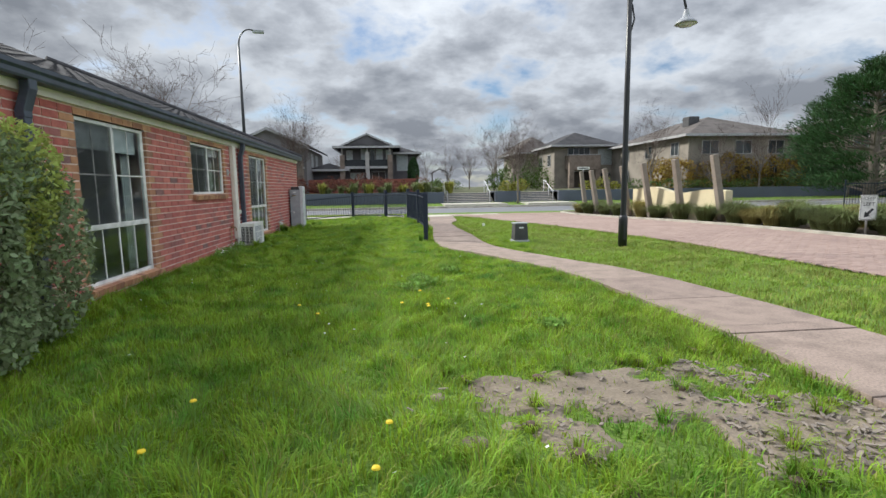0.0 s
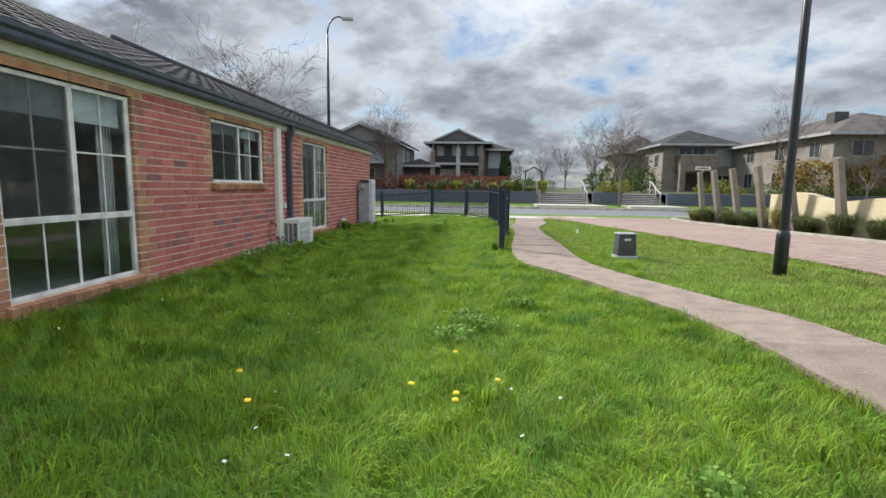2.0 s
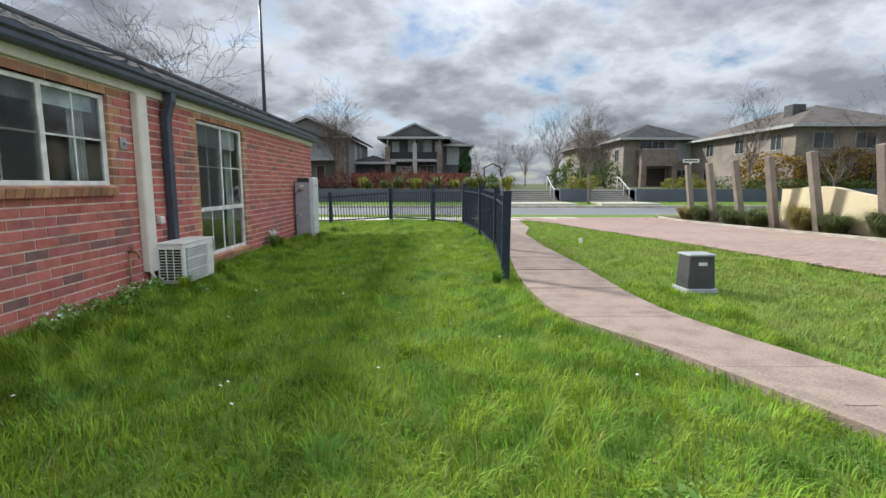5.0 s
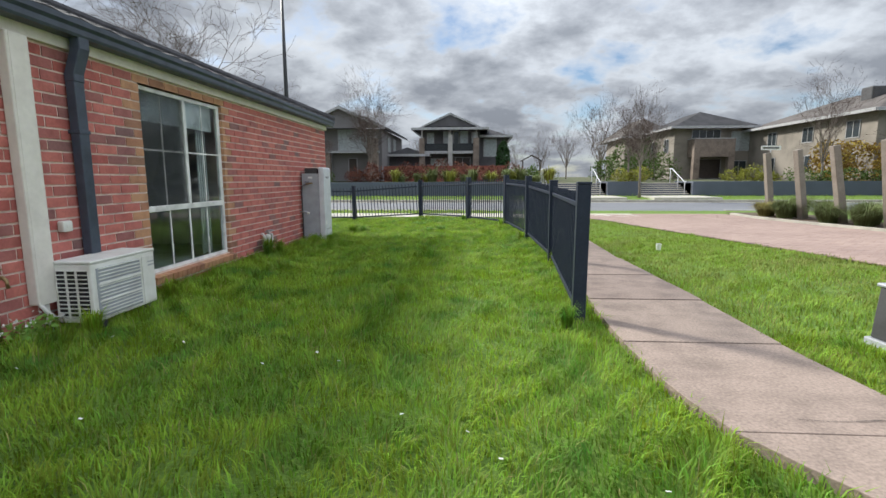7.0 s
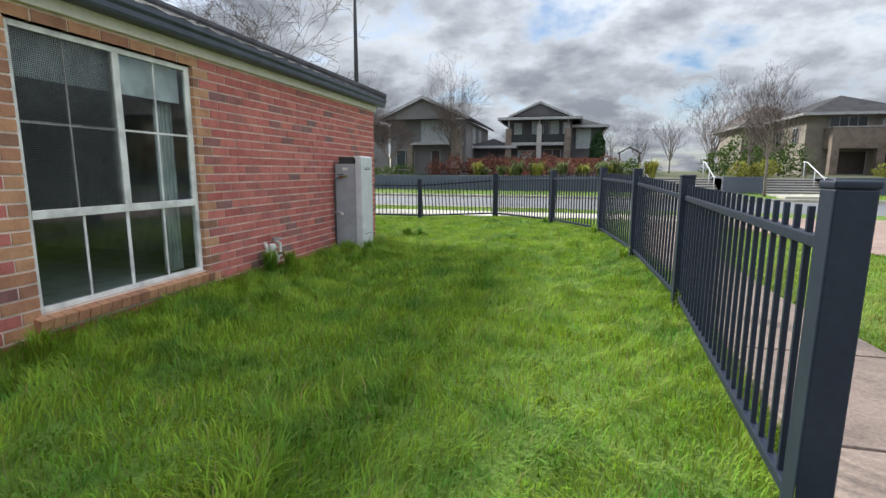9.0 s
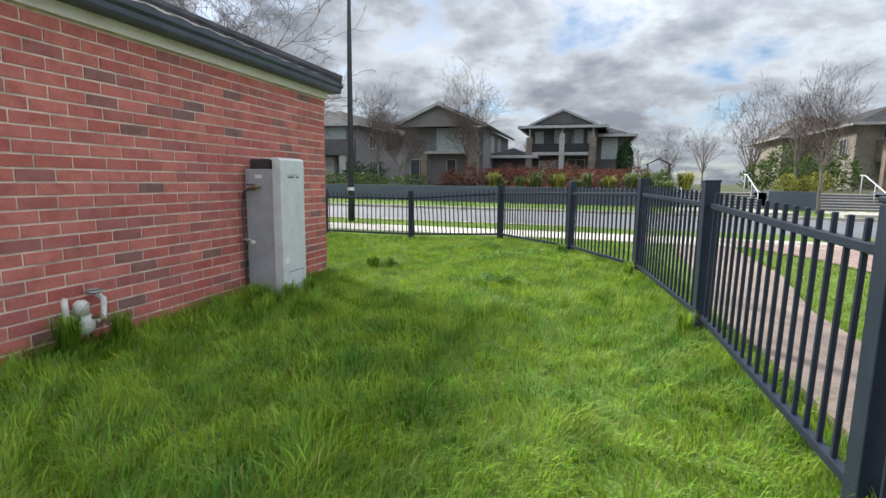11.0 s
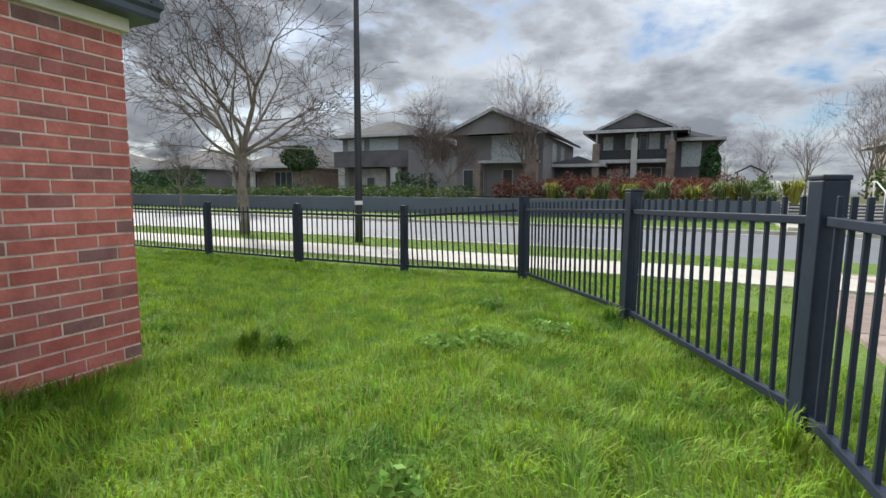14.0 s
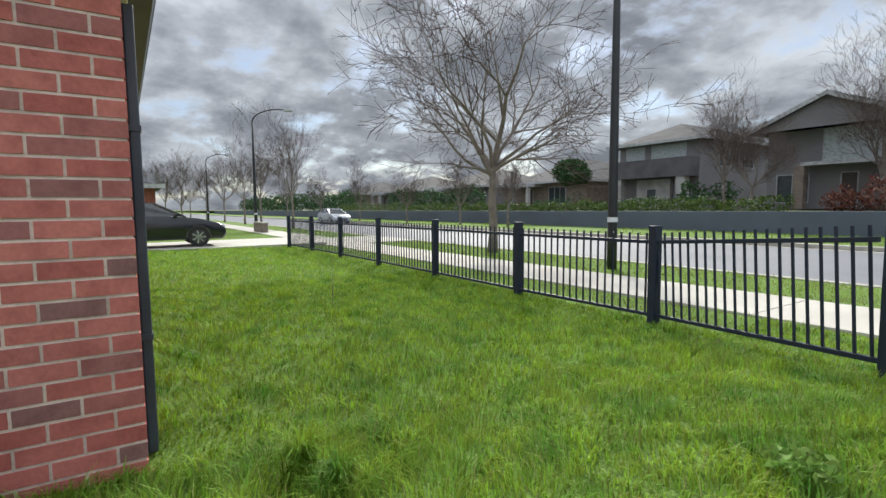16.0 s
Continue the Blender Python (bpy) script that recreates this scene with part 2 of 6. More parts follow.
SMOKE = material("smoky_glass", (0.035, 0.04, 0.045), 0.35, bump=0, spec=0.2)
CURTAIN = material("far_window_curtain", (0.42, 0.46, 0.47), 0.5, bump=0.02)
DOOR = material("dark_timber_door", (0.05, 0.035, 0.03), 0.5)
BRICKRED_FAR = material("far_red_brick", (0.28, 0.09, 0.065), 0.9, vary=0.15, scale=4, fine=30)
CARPAINT = material("black_car_paint", (0.012, 0.013, 0.018), 0.18, vary=0.02, bump=0, spec=0.8)
CARPAINT2 = material("silver_car_paint", (0.55, 0.57, 0.60), 0.25, metal=0.5, vary=0.02, bump=0)
CARGLASS = material("car_glass", (0.03, 0.035, 0.04), 0.05, vary=0.02, bump=0, spec=0.8)
RUBBER = material("tyre_rubber", (0.02, 0.02, 0.02), 0.8)
RIM = material("alloy_rim", (0.55, 0.56, 0.58), 0.3, metal=0.9, bump=0)
LAMP_GLASS = material("headlamp_glass", (0.6, 0.62, 0.65), 0.1, bump=0)
SIGN_WHITE = material("white_sign_face", (0.78, 0.78, 0.76), 0.5, vary=0.03, bump=0)
SIGN_BLACK = material("black_sign_ink", (0.02, 0.02, 0.025), 0.5, bump=0)


def leaf_material(name, color, rough=0.55, spread=0.45, trans=0.25, tint=None, scale=0.9):
    m = material(name, color, rough + 0.1, vary=0.15, scale=scale, fine=8, bump=0, spread=spread, tint=tint or tuple(c * 0.75 for c in color), spec=0.2)
    b = m.node_tree.nodes["Principled BSDF"]
    nt = m.node_tree
    tr = nt.nodes.new("ShaderNodeBsdfTranslucent")
    mx = nt.nodes.new("ShaderNodeMixShader")
    mx.inputs[0].default_value = trans
    src = b.inputs["Base Color"].links[0].from_socket
    nt.links.new(src, tr.inputs["Color"])
    nt.links.new(b.outputs[0], mx.inputs[1])
    nt.links.new(tr.outputs[0], mx.inputs[2])
    nt.links.new(mx.outputs[0], nt.nodes["Material Output"].inputs["Surface"])
    return m


BLADE = leaf_material("grass_blade", (0.275, 0.395, 0.036), 0.5, 0.42, 0.40, (0.098, 0.225, 0.030), 3.2)
VERGE = leaf_material("verge_blade", (0.25, 0.36, 0.05), 0.6, 0.4, 0.35, (0.24, 0.27, 0.07), 1.1)
STRAW = leaf_material("straw_blade", (0.36, 0.32, 0.12), 0.6, 0.3, 0.3)
LEAF_BUSH = leaf_material("shrub_leaf", (0.29, 0.36, 0.19), 0.4, 0.4, 0.35)
LEAF_TIP = leaf_material("young_shrub_leaf", (0.46, 0.52, 0.14), 0.45, 0.3, 0.35)
LEAF_DARK = leaf_material("conifer_spray", (0.046, 0.095, 0.034), 0.6, 0.5, 0.15)
LEAF_HEDGE = leaf_material("hedge_leaf", (0.085, 0.13, 0.03), 0.55, 0.5)
LEAF_YELLOW = leaf_material("yellow_green_leaf", (0.27, 0.27, 0.05), 0.55, 0.4)
LEAF_RED = leaf_material("red_hedge_leaf", (0.15, 0.060, 0.045), 0.55, 0.5)
LEAF_OCHRE = leaf_material("ochre_leaf", (0.30, 0.20, 0.045), 0.6, 0.5)
LEAF_FLAX = leaf_material("flax_leaf", (0.16, 0.19, 0.07), 0.5, 0.4)
LEAF_TUSSOCK = leaf_material("tussock_blade", (0.18, 0.215, 0.085), 0.6, 0.4)
LEAF_WEED = leaf_material("weed_leaf", (0.22, 0.36, 0.075), 0.6, 0.3)
DANDELION = material("dandelion_petals", (0.85, 0.62, 0.02), 0.6, bump=0)
DAISY = material("white_petals", (0.8, 0.8, 0.76), 0.6, bump=0)


# ---- mesh helpers ----
class Shape:
    """Collects vertices and faces for one mesh."""

    def __init__(self):
        self.v, self.f = [], []

    def box(self, x0, x1, y0, y1, z0, z1):
        n = len(self.v)
        self.v += [(x, y, z) for z in (z0, z1) for y in (y0, y1) for x in (x0, x1)]
        self.f += [tuple(n + i for i in q) for q in ((0, 2, 3, 1), (4, 5, 7, 6), (0, 1, 5, 4), (2, 6, 7, 3), (0, 4, 6, 2), (1, 3, 7, 5))]
        return self

    def obox(self, m, sx, sy, sz):
        """A box of that size centred on the pose m."""
        n = len(self.v)
        self.v += [tuple(m @ Vector((x * sx / 2, y * sy / 2, z * sz / 2))) for z in (-1, 1) for y in (-1, 1) for x in (-1, 1)]
        self.f += [tuple(n + i for i in q) for q in ((0, 2, 3, 1), (4, 5, 7, 6), (0, 1, 5, 4), (2, 6, 7, 3), (0, 4, 6, 2), (1, 3, 7, 5))]
        return self

    def tube(self, points, radii, n=8, caps=True):
        base = len(self.v)
        pts = [Vector(p) for p in points]
        for i, p in enumerate(pts):
            d = (pts[min(i + 1, len(pts) - 1)] - pts[max(i - 1, 0)]).normalized()
            a = d.cross(Vector((0.31, 0.95, 0.05)) if abs(d.y) < 0.9 else Vector((1, 0, 0))).normalized()
            b = d.cross(a)
            for k in range(n):
                w = 2 * math.pi * k / n
                self.v.append(tuple(p + radii[i] * (math.cos(w) * a + math.sin(w) * b)))
        for i in range(len(pts) - 1):
            for k in range(n):
                q = base + i * n
                self.f.append((q + k, q + (k + 1) % n, q + n + (k + 1) % n, q + n + k))
        if caps:
            self.f.append(tuple(base + k for k in range(n))[::-1])
            self.f.append(tuple(base + (len(pts) - 1) * n + k for k in range(n)))
        return self

    def poly(self, pts):
        n = len(self.v)
        self.v += [tuple(p) for p in pts]
        self.f.append(tuple(range(n, n + len(pts))))
        return self

    def slab(self, pts, dz):
        """A plate over the outline pts, dz thick downwards."""
        n, k = len(self.v), len(pts)
        self.v += [tuple(p) for p in pts] + [(p[0], p[1], p[2] - dz) for p in pts]
        self.f.append(tuple(range(n, n + k)))
        self.f.append(tuple(range(n + 2 * k - 1, n + k - 1, -1)))
        self.f += [(n + i, n + k + i, n + k + (i + 1) % k, n + (i + 1) % k) for i in range(k)]
        return self

    def lathe(self, profile, n=20, at=(0, 0, 0)):
        base = len(self.v)
        for r, z in profile:
            for k in range(n):
                w = 2 * math.pi * k / n
                self.v.append((at[0] + r * math.cos(w), at[1] + r * math.sin(w), at[2] + z))
        for i in range(len(profile) - 1):
            for k in range(n):
                q = base + i * n
                self.f.append((q + k, q + (k + 1) % n, q + n + (k + 1) % n, q + n + k))
        return self

    def mesh(self, name, mat, bevel=0.0, smooth=False):
        me = bpy.data.meshes.new(name)
        me.from_pydata(self.v, [], self.f)
        bm = bmesh.new()
        bm.from_mesh(me)
        bmesh.ops.recalc_face_normals(bm, faces=bm.faces)
        if bevel:
            sharp = [e for e in bm.edges if len(e.link_faces) == 2 and e.calc_face_angle(0) > 0.6]
            bmesh.ops.bevel(bm, geom=sharp, offset=bevel, segments=2, affect="EDGES", profile=0.5)
        bm.to_mesh(me)
        bm.free()
        me.materials.append(mat)
        if smooth:
            me.shade_smooth()
        me.update()
        return me


def part(name, shape, mat, parent=None, label="", bevel=0.0, smooth=False, kind=""):
    ob = new(name, shape.mesh(name, mat, bevel, smooth))
    ob.parent = parent
    return tagged(ob, label, kind=kind)


def thing(name, label, category, at=(0, 0, 0), turn=0, group="", kind=""):
    ob = new(name)
    ob.empty_display_size = 0.2
    ob.matrix_basis = pose(*at, 0, 0, turn)
    return tagged(ob, label, category, group, kind)


def raw(name, verts, faces, mat, parent=None, label="", kind=""):
    """A mesh straight from number arrays, for many small pieces."""
    me = bpy.data.meshes.new(name)
    me.from_pydata(verts, [], faces)
    me.materials.append(mat)
    me.update()
    ob = new(name, me)
    ob.parent = parent
    return tagged(ob, label, kind=kind)


def quads(verts, k):
    """Vertex array of n pieces with 4 corners each, as faces."""
    return np.arange(len(verts)).reshape(-1, k).tolist()


rng = np.random.default_rng(7)


# ---- lie of the land ----
def ease(a, b, v):
    t = min(max((v - a) / (b - a), 0.0), 1.0)
    return t * t * (3 - 2 * t)


ROAD_N, ROAD_F = 30.4, 39.4          # edges of the cross street
WALL_Y = 43.3                        # front of the low retaining wall
STEPS = ((4.8, 9.1), (11.3, 14.6))   # the two flights, by x


def land(x, y):
    z = 0.13 - 0.21 * ease(14, 27, y)
    if 15.5 < y < 25.5 and -3.6 < x < 2.0:
        # the lawn stays up to the fence and drops behind it
        edge = float(np.interp(y, [13.8, 16.6, 18.7, 20.7, 22.5, 24.5, 25.3], [1.22, 1.43, 1.33, 1.06, 0.22, -1.23, -3.43]))
        z += 0.20 * ease(15.5, 21.0, y) * ease(-2.0 - 1.6 * ease(21.0, 23.5, y), -0.3, x) * (1 - ease(edge + 0.10, edge + 0.42, x)) * (1 - ease(25.1, 25.4, y))
    if y > 40:
        z += 0.13 * ease(40, 43, y)
    return z


def lerp_edge(table, y):
    return float(np.interp(y, [a for a, _ in table], [b for _, b in table]))


PATH_L = [(-6, 2.9), (4, 3.0), (6.1, 3.08), (7.7, 2.97), (8.6, 2.90), (9.4, 2.72), (10.0, 2.48), (11.2, 2.0), (12.0, 1.53), (12.5, 1.42), (13.4, 1.39), (14.2, 1.42), (17, 1.65), (20, 1.65), (22.5, 2.0), (27, 2.3)]
PATH_R = [(-6, 4.0), (4, 4.15), (6.0, 4.18), (7, 4.10), (8.3, 3.90), (9.3, 3.66), (10.2, 3.22), (11.4, 2.72), (12.2, 2.47), (13.1, 2.41), (14.8, 2.43), (17, 2.38), (20, 2.55), (22.5, 3.1), (27, 3.45)]
STREET_L = [(-8, 6.9), (8, 6.6), (12, 6.4), (16.5, 5.6), (20, 5.1), (25, 4.4), (28, 3.0), (30.4, 0.5)]
STREET_R = [(-8, 10.9), (8, 10.5), (12, 10.2), (18, 9.7), (26, 9.2), (28.5, 9.3), (30.4, 10.4)]


# ---- ground, roads, paths ----
def stretch(fine0, fine1, step, far):
    a = list(np.arange(fine0, fine1 + 1e-6, step))
    out, d, v = [], step, fine1
    while v < far:
        d *= 1.5
        v += d
        out.append(v)
    low, d, v = [], step, fine0
    while v > -far:
        d *= 1.5
        v -= d
        low.append(v)
    return sorted(set(low)) + a + out


gx = sorted(set([round(v, 3) for v in stretch(-24, 24, 0.8, 900)] + [round(-3.7 + 0.1 * i, 3) for i in range(56)]))
gy = sorted(set([round(v, 3) for v in stretch(-8, 46, 0.6, 900)] + [round(15.3 + 0.15 * i, 3) for i in range(70)] + [ROAD_N - 0.05, ROAD_N + 0.05, ROAD_F - 0.05, ROAD_F + 0.05]))
verts, faces = [], []
for y in gy:
    for x in gx:
        z = land(x, y) + 0.012 * noise.noise((x * 0.9, y * 0.9, 0))
        if ROAD_N <= y <= ROAD_F and abs(x) < 320:
            z = -0.32
        verts.append((x, y, z))
nx = len(gx)
for j in range(len(gy) - 1):
    for i in range(nx - 1):
        a = j * nx + i
        faces.append((a, a + 1, a + nx + 1, a + nx))
ground = raw("ground", verts, faces, GRASS_SOIL, None, "rough green turf over gently falling ground", "structure")
tagged(ground, category="ground")

s = Shape().box(-310, 310, ROAD_N + 0.3, ROAD_F - 0.3, -0.34, -0.20)
road = part("road", s, ASPHALT, None, "grey asphalt road along the front of the houses", kind="structure")
tagged(road, category="road")
for name, y0, y1 in (("kerb_near", ROAD_N - 0.12, ROAD_N + 0.06), ("kerb_far", ROAD_F - 0.06, ROAD_F + 0.26)):
    k = thing(name, "pale concrete kerb with a shallow channel", "kerb", kind="structure")
    spans = ((-300, 0.5), (10.4, 300)) if name == "kerb_near" else ((-300, 300),)
    for x0, x1 in spans:
        part("kerb_stone", Shape().box(x0, x1, y0, y1, -0.36, land(0, y0) + 0.03), KERB, k, bevel=0.02)
    cy = (ROAD_N + 0.06, ROAD_N + 0.38) if name == "kerb_near" else (ROAD_F - 0.38, ROAD_F - 0.06)
    part("channel", Shape().box(-300, 300, *cy, -0.36, -0.192), KERB, k)

# side street of small red blocks
ys = np.arange(-8, 30.41, 0.4)
verts, faces = [], []
for y in ys:
    l, r = lerp_edge(STREET_L, y), lerp_edge(STREET_R, y)
    for i in range(9):
        x = l + (r - l) * i / 8
        z = (land(x, y) + 0.03) * (1 - ease(27.5, 30.4, y)) + (-0.186) * ease(27.5, 30.4, y)
        verts.append((x, y, z))
for j in range(len(ys) - 1):
    for i in range(8):
        a = j * 9 + i
        faces.append((a, a + 1, a + 10, a + 9))
side = raw("side_street", verts, faces, JOINT_SAND, None, "side street paved in faded red blocks", "structure")
tagged(side, category="road")
# the blocks, in straight courses across the street
v, f = [], []
for j, y in enumerate(np.arange(3.0, 29.4, 0.105)):
    l, r = lerp_edge(STREET_L, y), lerp_edge(STREET_R, y)
    x = math.floor(l / 0.21) * 0.21 + (0.105 if j % 2 else 0)
    while x < r:
        a, b = max(x, l), min(x + 0.205, r)
        if b - a > 0.03:
            k = ease(27.5, 30.4, y)
            z = (land(x, y) + 0.03) * (1 - k) - 0.186 * k + 0.009 + rng.uniform(-0.002, 0.002)
            n = len(v)
            v += [(a, y, z - 0.02), (b, y, z - 0.02), (b, y + 0.1, z - 0.02), (a, y + 0.1, z - 0.02), (a + 0.004, y + 0.004, z), (b - 0.004, y + 0.004, z), (b - 0.004, y + 0.096, z), (a + 0.004, y + 0.096, z)]
            f += [(n + 4, n + 5, n + 6, n + 7), (n, n + 1, n + 5, n + 4), (n + 1, n + 2, n + 6, n + 5), (n + 2, n + 3, n + 7, n + 6), (n + 3, n, n + 4, n + 7)]
        x += 0.21
raw("paving_blocks", v, f, PAVER, side, "faded red clay paving blocks", "stuff")
# pale flush edging of the side street and the kerb of the planted median
for name, tab, w, h in (("median_kerb", STREET_R, 0.16, 0.10),):
    s = Shape()
    yy = [v for v in np.arange(-8, 28.2, 0.7)]
    for a, b in zip(yy[:-1], yy[1:]):
        xa, xb = lerp_edge(tab, a), lerp_edge(tab, b)
        q = [(xa, a), (xb, b), (xb + w, b), (xa + w, a)]
        s.slab([(x, y, land(x, y) + h) for x, y in q], 0.2)
    tagged(part(name, s, KERB, None, "pale concrete edge strip along the paved street", kind="structure"), category="kerb")

# median bed
s = Shape()
yy = np.arange(2, 28.6, 0.7)
for a, b in zip(yy[:-1], yy[1:]):
    xa, xb = lerp_edge(STREET_R, a) + 0.16, lerp_edge(STREET_R, b) + 0.16
    s.poly([(xa, a, land(9, a) + 0.05), (xa + 2.4, a, land(9, a) + 0.05), (xb + 2.4, b, land(9, b) + 0.05), (xb, b, land(9, b) + 0.05)])
tagged(part("planting_bed", s, MULCH, None, "mulched planting bed along the street edge", kind="structure"), category="bed")

# tinted footpath of large slabs
fp = thing("footpath", "pinkish tinted concrete footpath with cracked slabs", "footpath", kind="structure")
cuts = [6.16 + 1.174 * i for i in range(-10, 18)]
for a, b in zip(cuts[:-1], cuts[1:]):
    s = Shape()
    n = 4
    tilt = rng.uniform(-0.008, 0.008)
    yy = [a + 0.003 + (b - a - 0.006) * i / n for i in range(n + 1)]
    pts = [(lerp_edge(PATH_L, y), y) for y in yy] + [(lerp_edge(PATH_R, y), y) for y in yy[::-1]]
    s.slab([(x, y, land(x, y) + 0.055 + tilt * (y - a)) for x, y in pts], 0.12)
    part("slab", s, CONC_PINK, fp, bevel=0.004)

def crack(pts, width):
    s = Shape()
    for (xa, ya), (xb, yb) in zip(pts[:-1], pts[1:]):
        za, zb = land(xa, ya) + 0.0585, land(xb, yb) + 0.0585
        w = width * rng.uniform(0.5, 1.4)
        s.poly([(xa, ya - w, za), (xb, yb - w, zb), (xb, yb + w, zb), (xa, ya + w, za)])
    return part("crack", s, SLOT, fp, "dark crack across the slab")


for y, x0, x1 in ((12.15, 1.85, 2.85), (8.62, 2.95, 3.85), (8.75, 3.4, 3.85), (10.3, 2.5, 3.2), (6.35, 3.1, 3.9)):
    xs_c = np.linspace(x0, x1, 9)
    crack([(x, y + 0.05 * noise.noise((x * 5, y, 0)) + rng.uniform(-0.012, 0.012)) for x in xs_c], 0.0022)

# pale footpath beside the road
fs = thing("street_footpath", "pale cream concrete footpath along the road", "footpath", kind="structure")
for i, a in enumerate(np.arange(-60, 4.9, 1.5)):
    part("slab", Shape().box(a + 0.006, a + 1.494, 26.55, 28.15, -0.2, -0.045 + rng.uniform(-0.004, 0.004)), CONC, fs, bevel=0.006)

# ---- the brick house beside the lawn ----
WX, HY0, HY1, EAVE = -2.8, -4.0, 20.4, 2.26
house = thing("brick_house", "single-storey red brick house with dark tiled roof", "house", kind="structure")
OPEN = [(8.29, 9.79, 0.31, 2.17), (11.27, 12.86, 1.30, 2.17), (14.60, 16.14, 0.31, 2.17)]   # y0, y1, z0, z1


def free_of(y0, y1, z0, z1, holes):
    return not any(y0 < b - 1e-4 and y1 > a + 1e-4 and z0 < d - 0.03 and z1 > c + 0.03 for a, b, c, d in holes)


# wall core with the openings cut through
s = Shape()
edges_y = sorted({HY0, HY1 - 0.006, *[v for o in OPEN for v in o[:2]]})
for a, b in zip(edges_y[:-1], edges_y[1:]):
    hole = next((o for o in OPEN if o[0] <= a and b <= o[1]), None)
    for c, d in (((-0.2, EAVE),) if not hole else ((-0.2, hole[2]), (hole[3], EAVE))):
        s.box(WX - 0.12, WX - 0.006, a, b, c, d)
part("wall_east", s, MORTAR, house, "recessed grey-pink mortar", kind="structure")
part("wall_end", Shape().box(WX - 9.5, WX - 0.12, HY1 - 0.12, HY1 - 0.007, -0.2, EAVE), MORTAR, house, kind="structure")
part("wall_back", Shape().box(WX - 9.5, WX - 9.4, HY0, HY1 - 0.12, -0.2, EAVE), MORTAR, house, kind="structure")
part("wall_start", Shape().box(WX - 9.4, WX - 0.12, HY0, HY0 + 0.1, -0.2, EAVE), MORTAR, house, kind="structure")

# eave: cream lining board, dark gutter, fascia
part("eave_board", Shape().box(WX - 0.11, WX + 0.035, HY0, HY1 + 0.035, EAVE, EAVE + 0.11), CREAM, house, bevel=0.006)
part("eave_board", Shape().box(WX - 9.5, WX - 0.112, HY1 - 0.10, HY1 + 0.035, EAVE, EAVE + 0.11), CREAM, house, bevel=0.006)


def gutter_profile(s, along):
    prof = [(0.0, 0.0), (0.115, 0.0), (0.125, 0.02), (0.125, 0.06), (0.145, 0.085), (0.145, 0.125), (0.13, 0.125), (0.12, 0.03), (0.0, 0.03)]
    n = len(s.v)
    for end in along:
        for u, w in prof:
            s.v.append(end(u, w))
    k = len(prof)
    s.f += [(n + i, n + (i + 1) % k, n + k + (i + 1) % k, n + k + i) for i in range(k)]
    s.f += [tuple(range(n, n + k)), tuple(range(n + 2 * k - 1, n + k - 1, -1))]


GZ = EAVE + 0.085
s = Shape()
gutter_profile(s, [lambda u, w: (WX + 0.036 + u, HY0, GZ + w), lambda u, w: (WX + 0.036 + u, HY1 + 0.036 + u, GZ + w)])
gutter_profile(s, [lambda u, w: (WX + 0.036 + u, HY1 + 0.036 + u, GZ + w), lambda u, w: (WX - 9.6, HY1 + 0.036 + u, GZ + w)])
part("gutter", s, NAVY, house, "dark blue-grey metal gutter", smooth=False)

# hip roof with rows of tiles
RZ, RUN, RISE = GZ + 0.10, 4.9, 2.0
roof = thing("roof", "", "")
roof.parent = house
ex, ey = WX + 0.13, HY1 + 0.13
s = Shape()
s.poly([(ex, HY0, RZ), (ex, ey, RZ), (ex - RUN, ey - RUN, RZ + RISE), (ex - RUN, HY0, RZ + RISE)])
s.poly([(ex, ey, RZ), (ex - 2 * RUN, ey, RZ), (ex - RUN, ey - RUN, RZ + RISE)])
s.poly([(ex - 2 * RUN, ey, RZ), (ex - 2 * RUN, HY0, RZ), (ex - RUN, HY0, RZ + RISE), (ex - RUN, ey - RUN, RZ + RISE)])
part("sarking", s, DARKGREY, house)
v, f = [], []
slope = math.atan2(RISE, RUN)
for row in range(14):
    d0, d1 = row * 0.34, row * 0.34 + 0.37
    for side_id in (0, 1):
        length = (ey - d0) - HY0 if side_id == 0 else 2 * RUN - 2 * d0
        k = int(length / 0.30)
        for i in range(k):
            a, b = i * 0.30, i * 0.30 + 0.293
            if side_id == 0 and (ey - d0 - b) < HY0 + 6.5:
                continue
            n = len(v)
            for u, d, lift in ((a, d0 - 0.03, 0.045), (b, d0 - 0.03, 0.045), (b, d1, 0.02), (a, d1, 0.02), (a, d0 - 0.03, 0.015), (b, d0 - 0.03, 0.015), ((a + b) / 2, d0 - 0.03, 0.06), ((a + b) / 2, d1, 0.035)):
                z = RZ + d * RISE / RUN + lift
                if side_id == 0:
                    v.append((ex - d, ey - max(d, 0) - u, z))
                else:
                    v.append((ex - max(d, 0) - u, ey - d, z))
            f += [(n, n + 6, n + 7, n + 3), (n + 6, n + 1, n + 2, n + 7), (n, n + 4, n + 5, n + 1, n + 6)]
raw("roof_tiles", v, f, TILE, roof, "overlapping dark grey roof tiles", "stuff")
s = Shape().tube([(ex + 0.02, ey + 0.02, RZ + 0.05), (ex - RUN, ey - RUN, RZ + RISE + 0.06)], [0.085, 0.085], 8)
part("hip_ridge", s, TILE, roof)


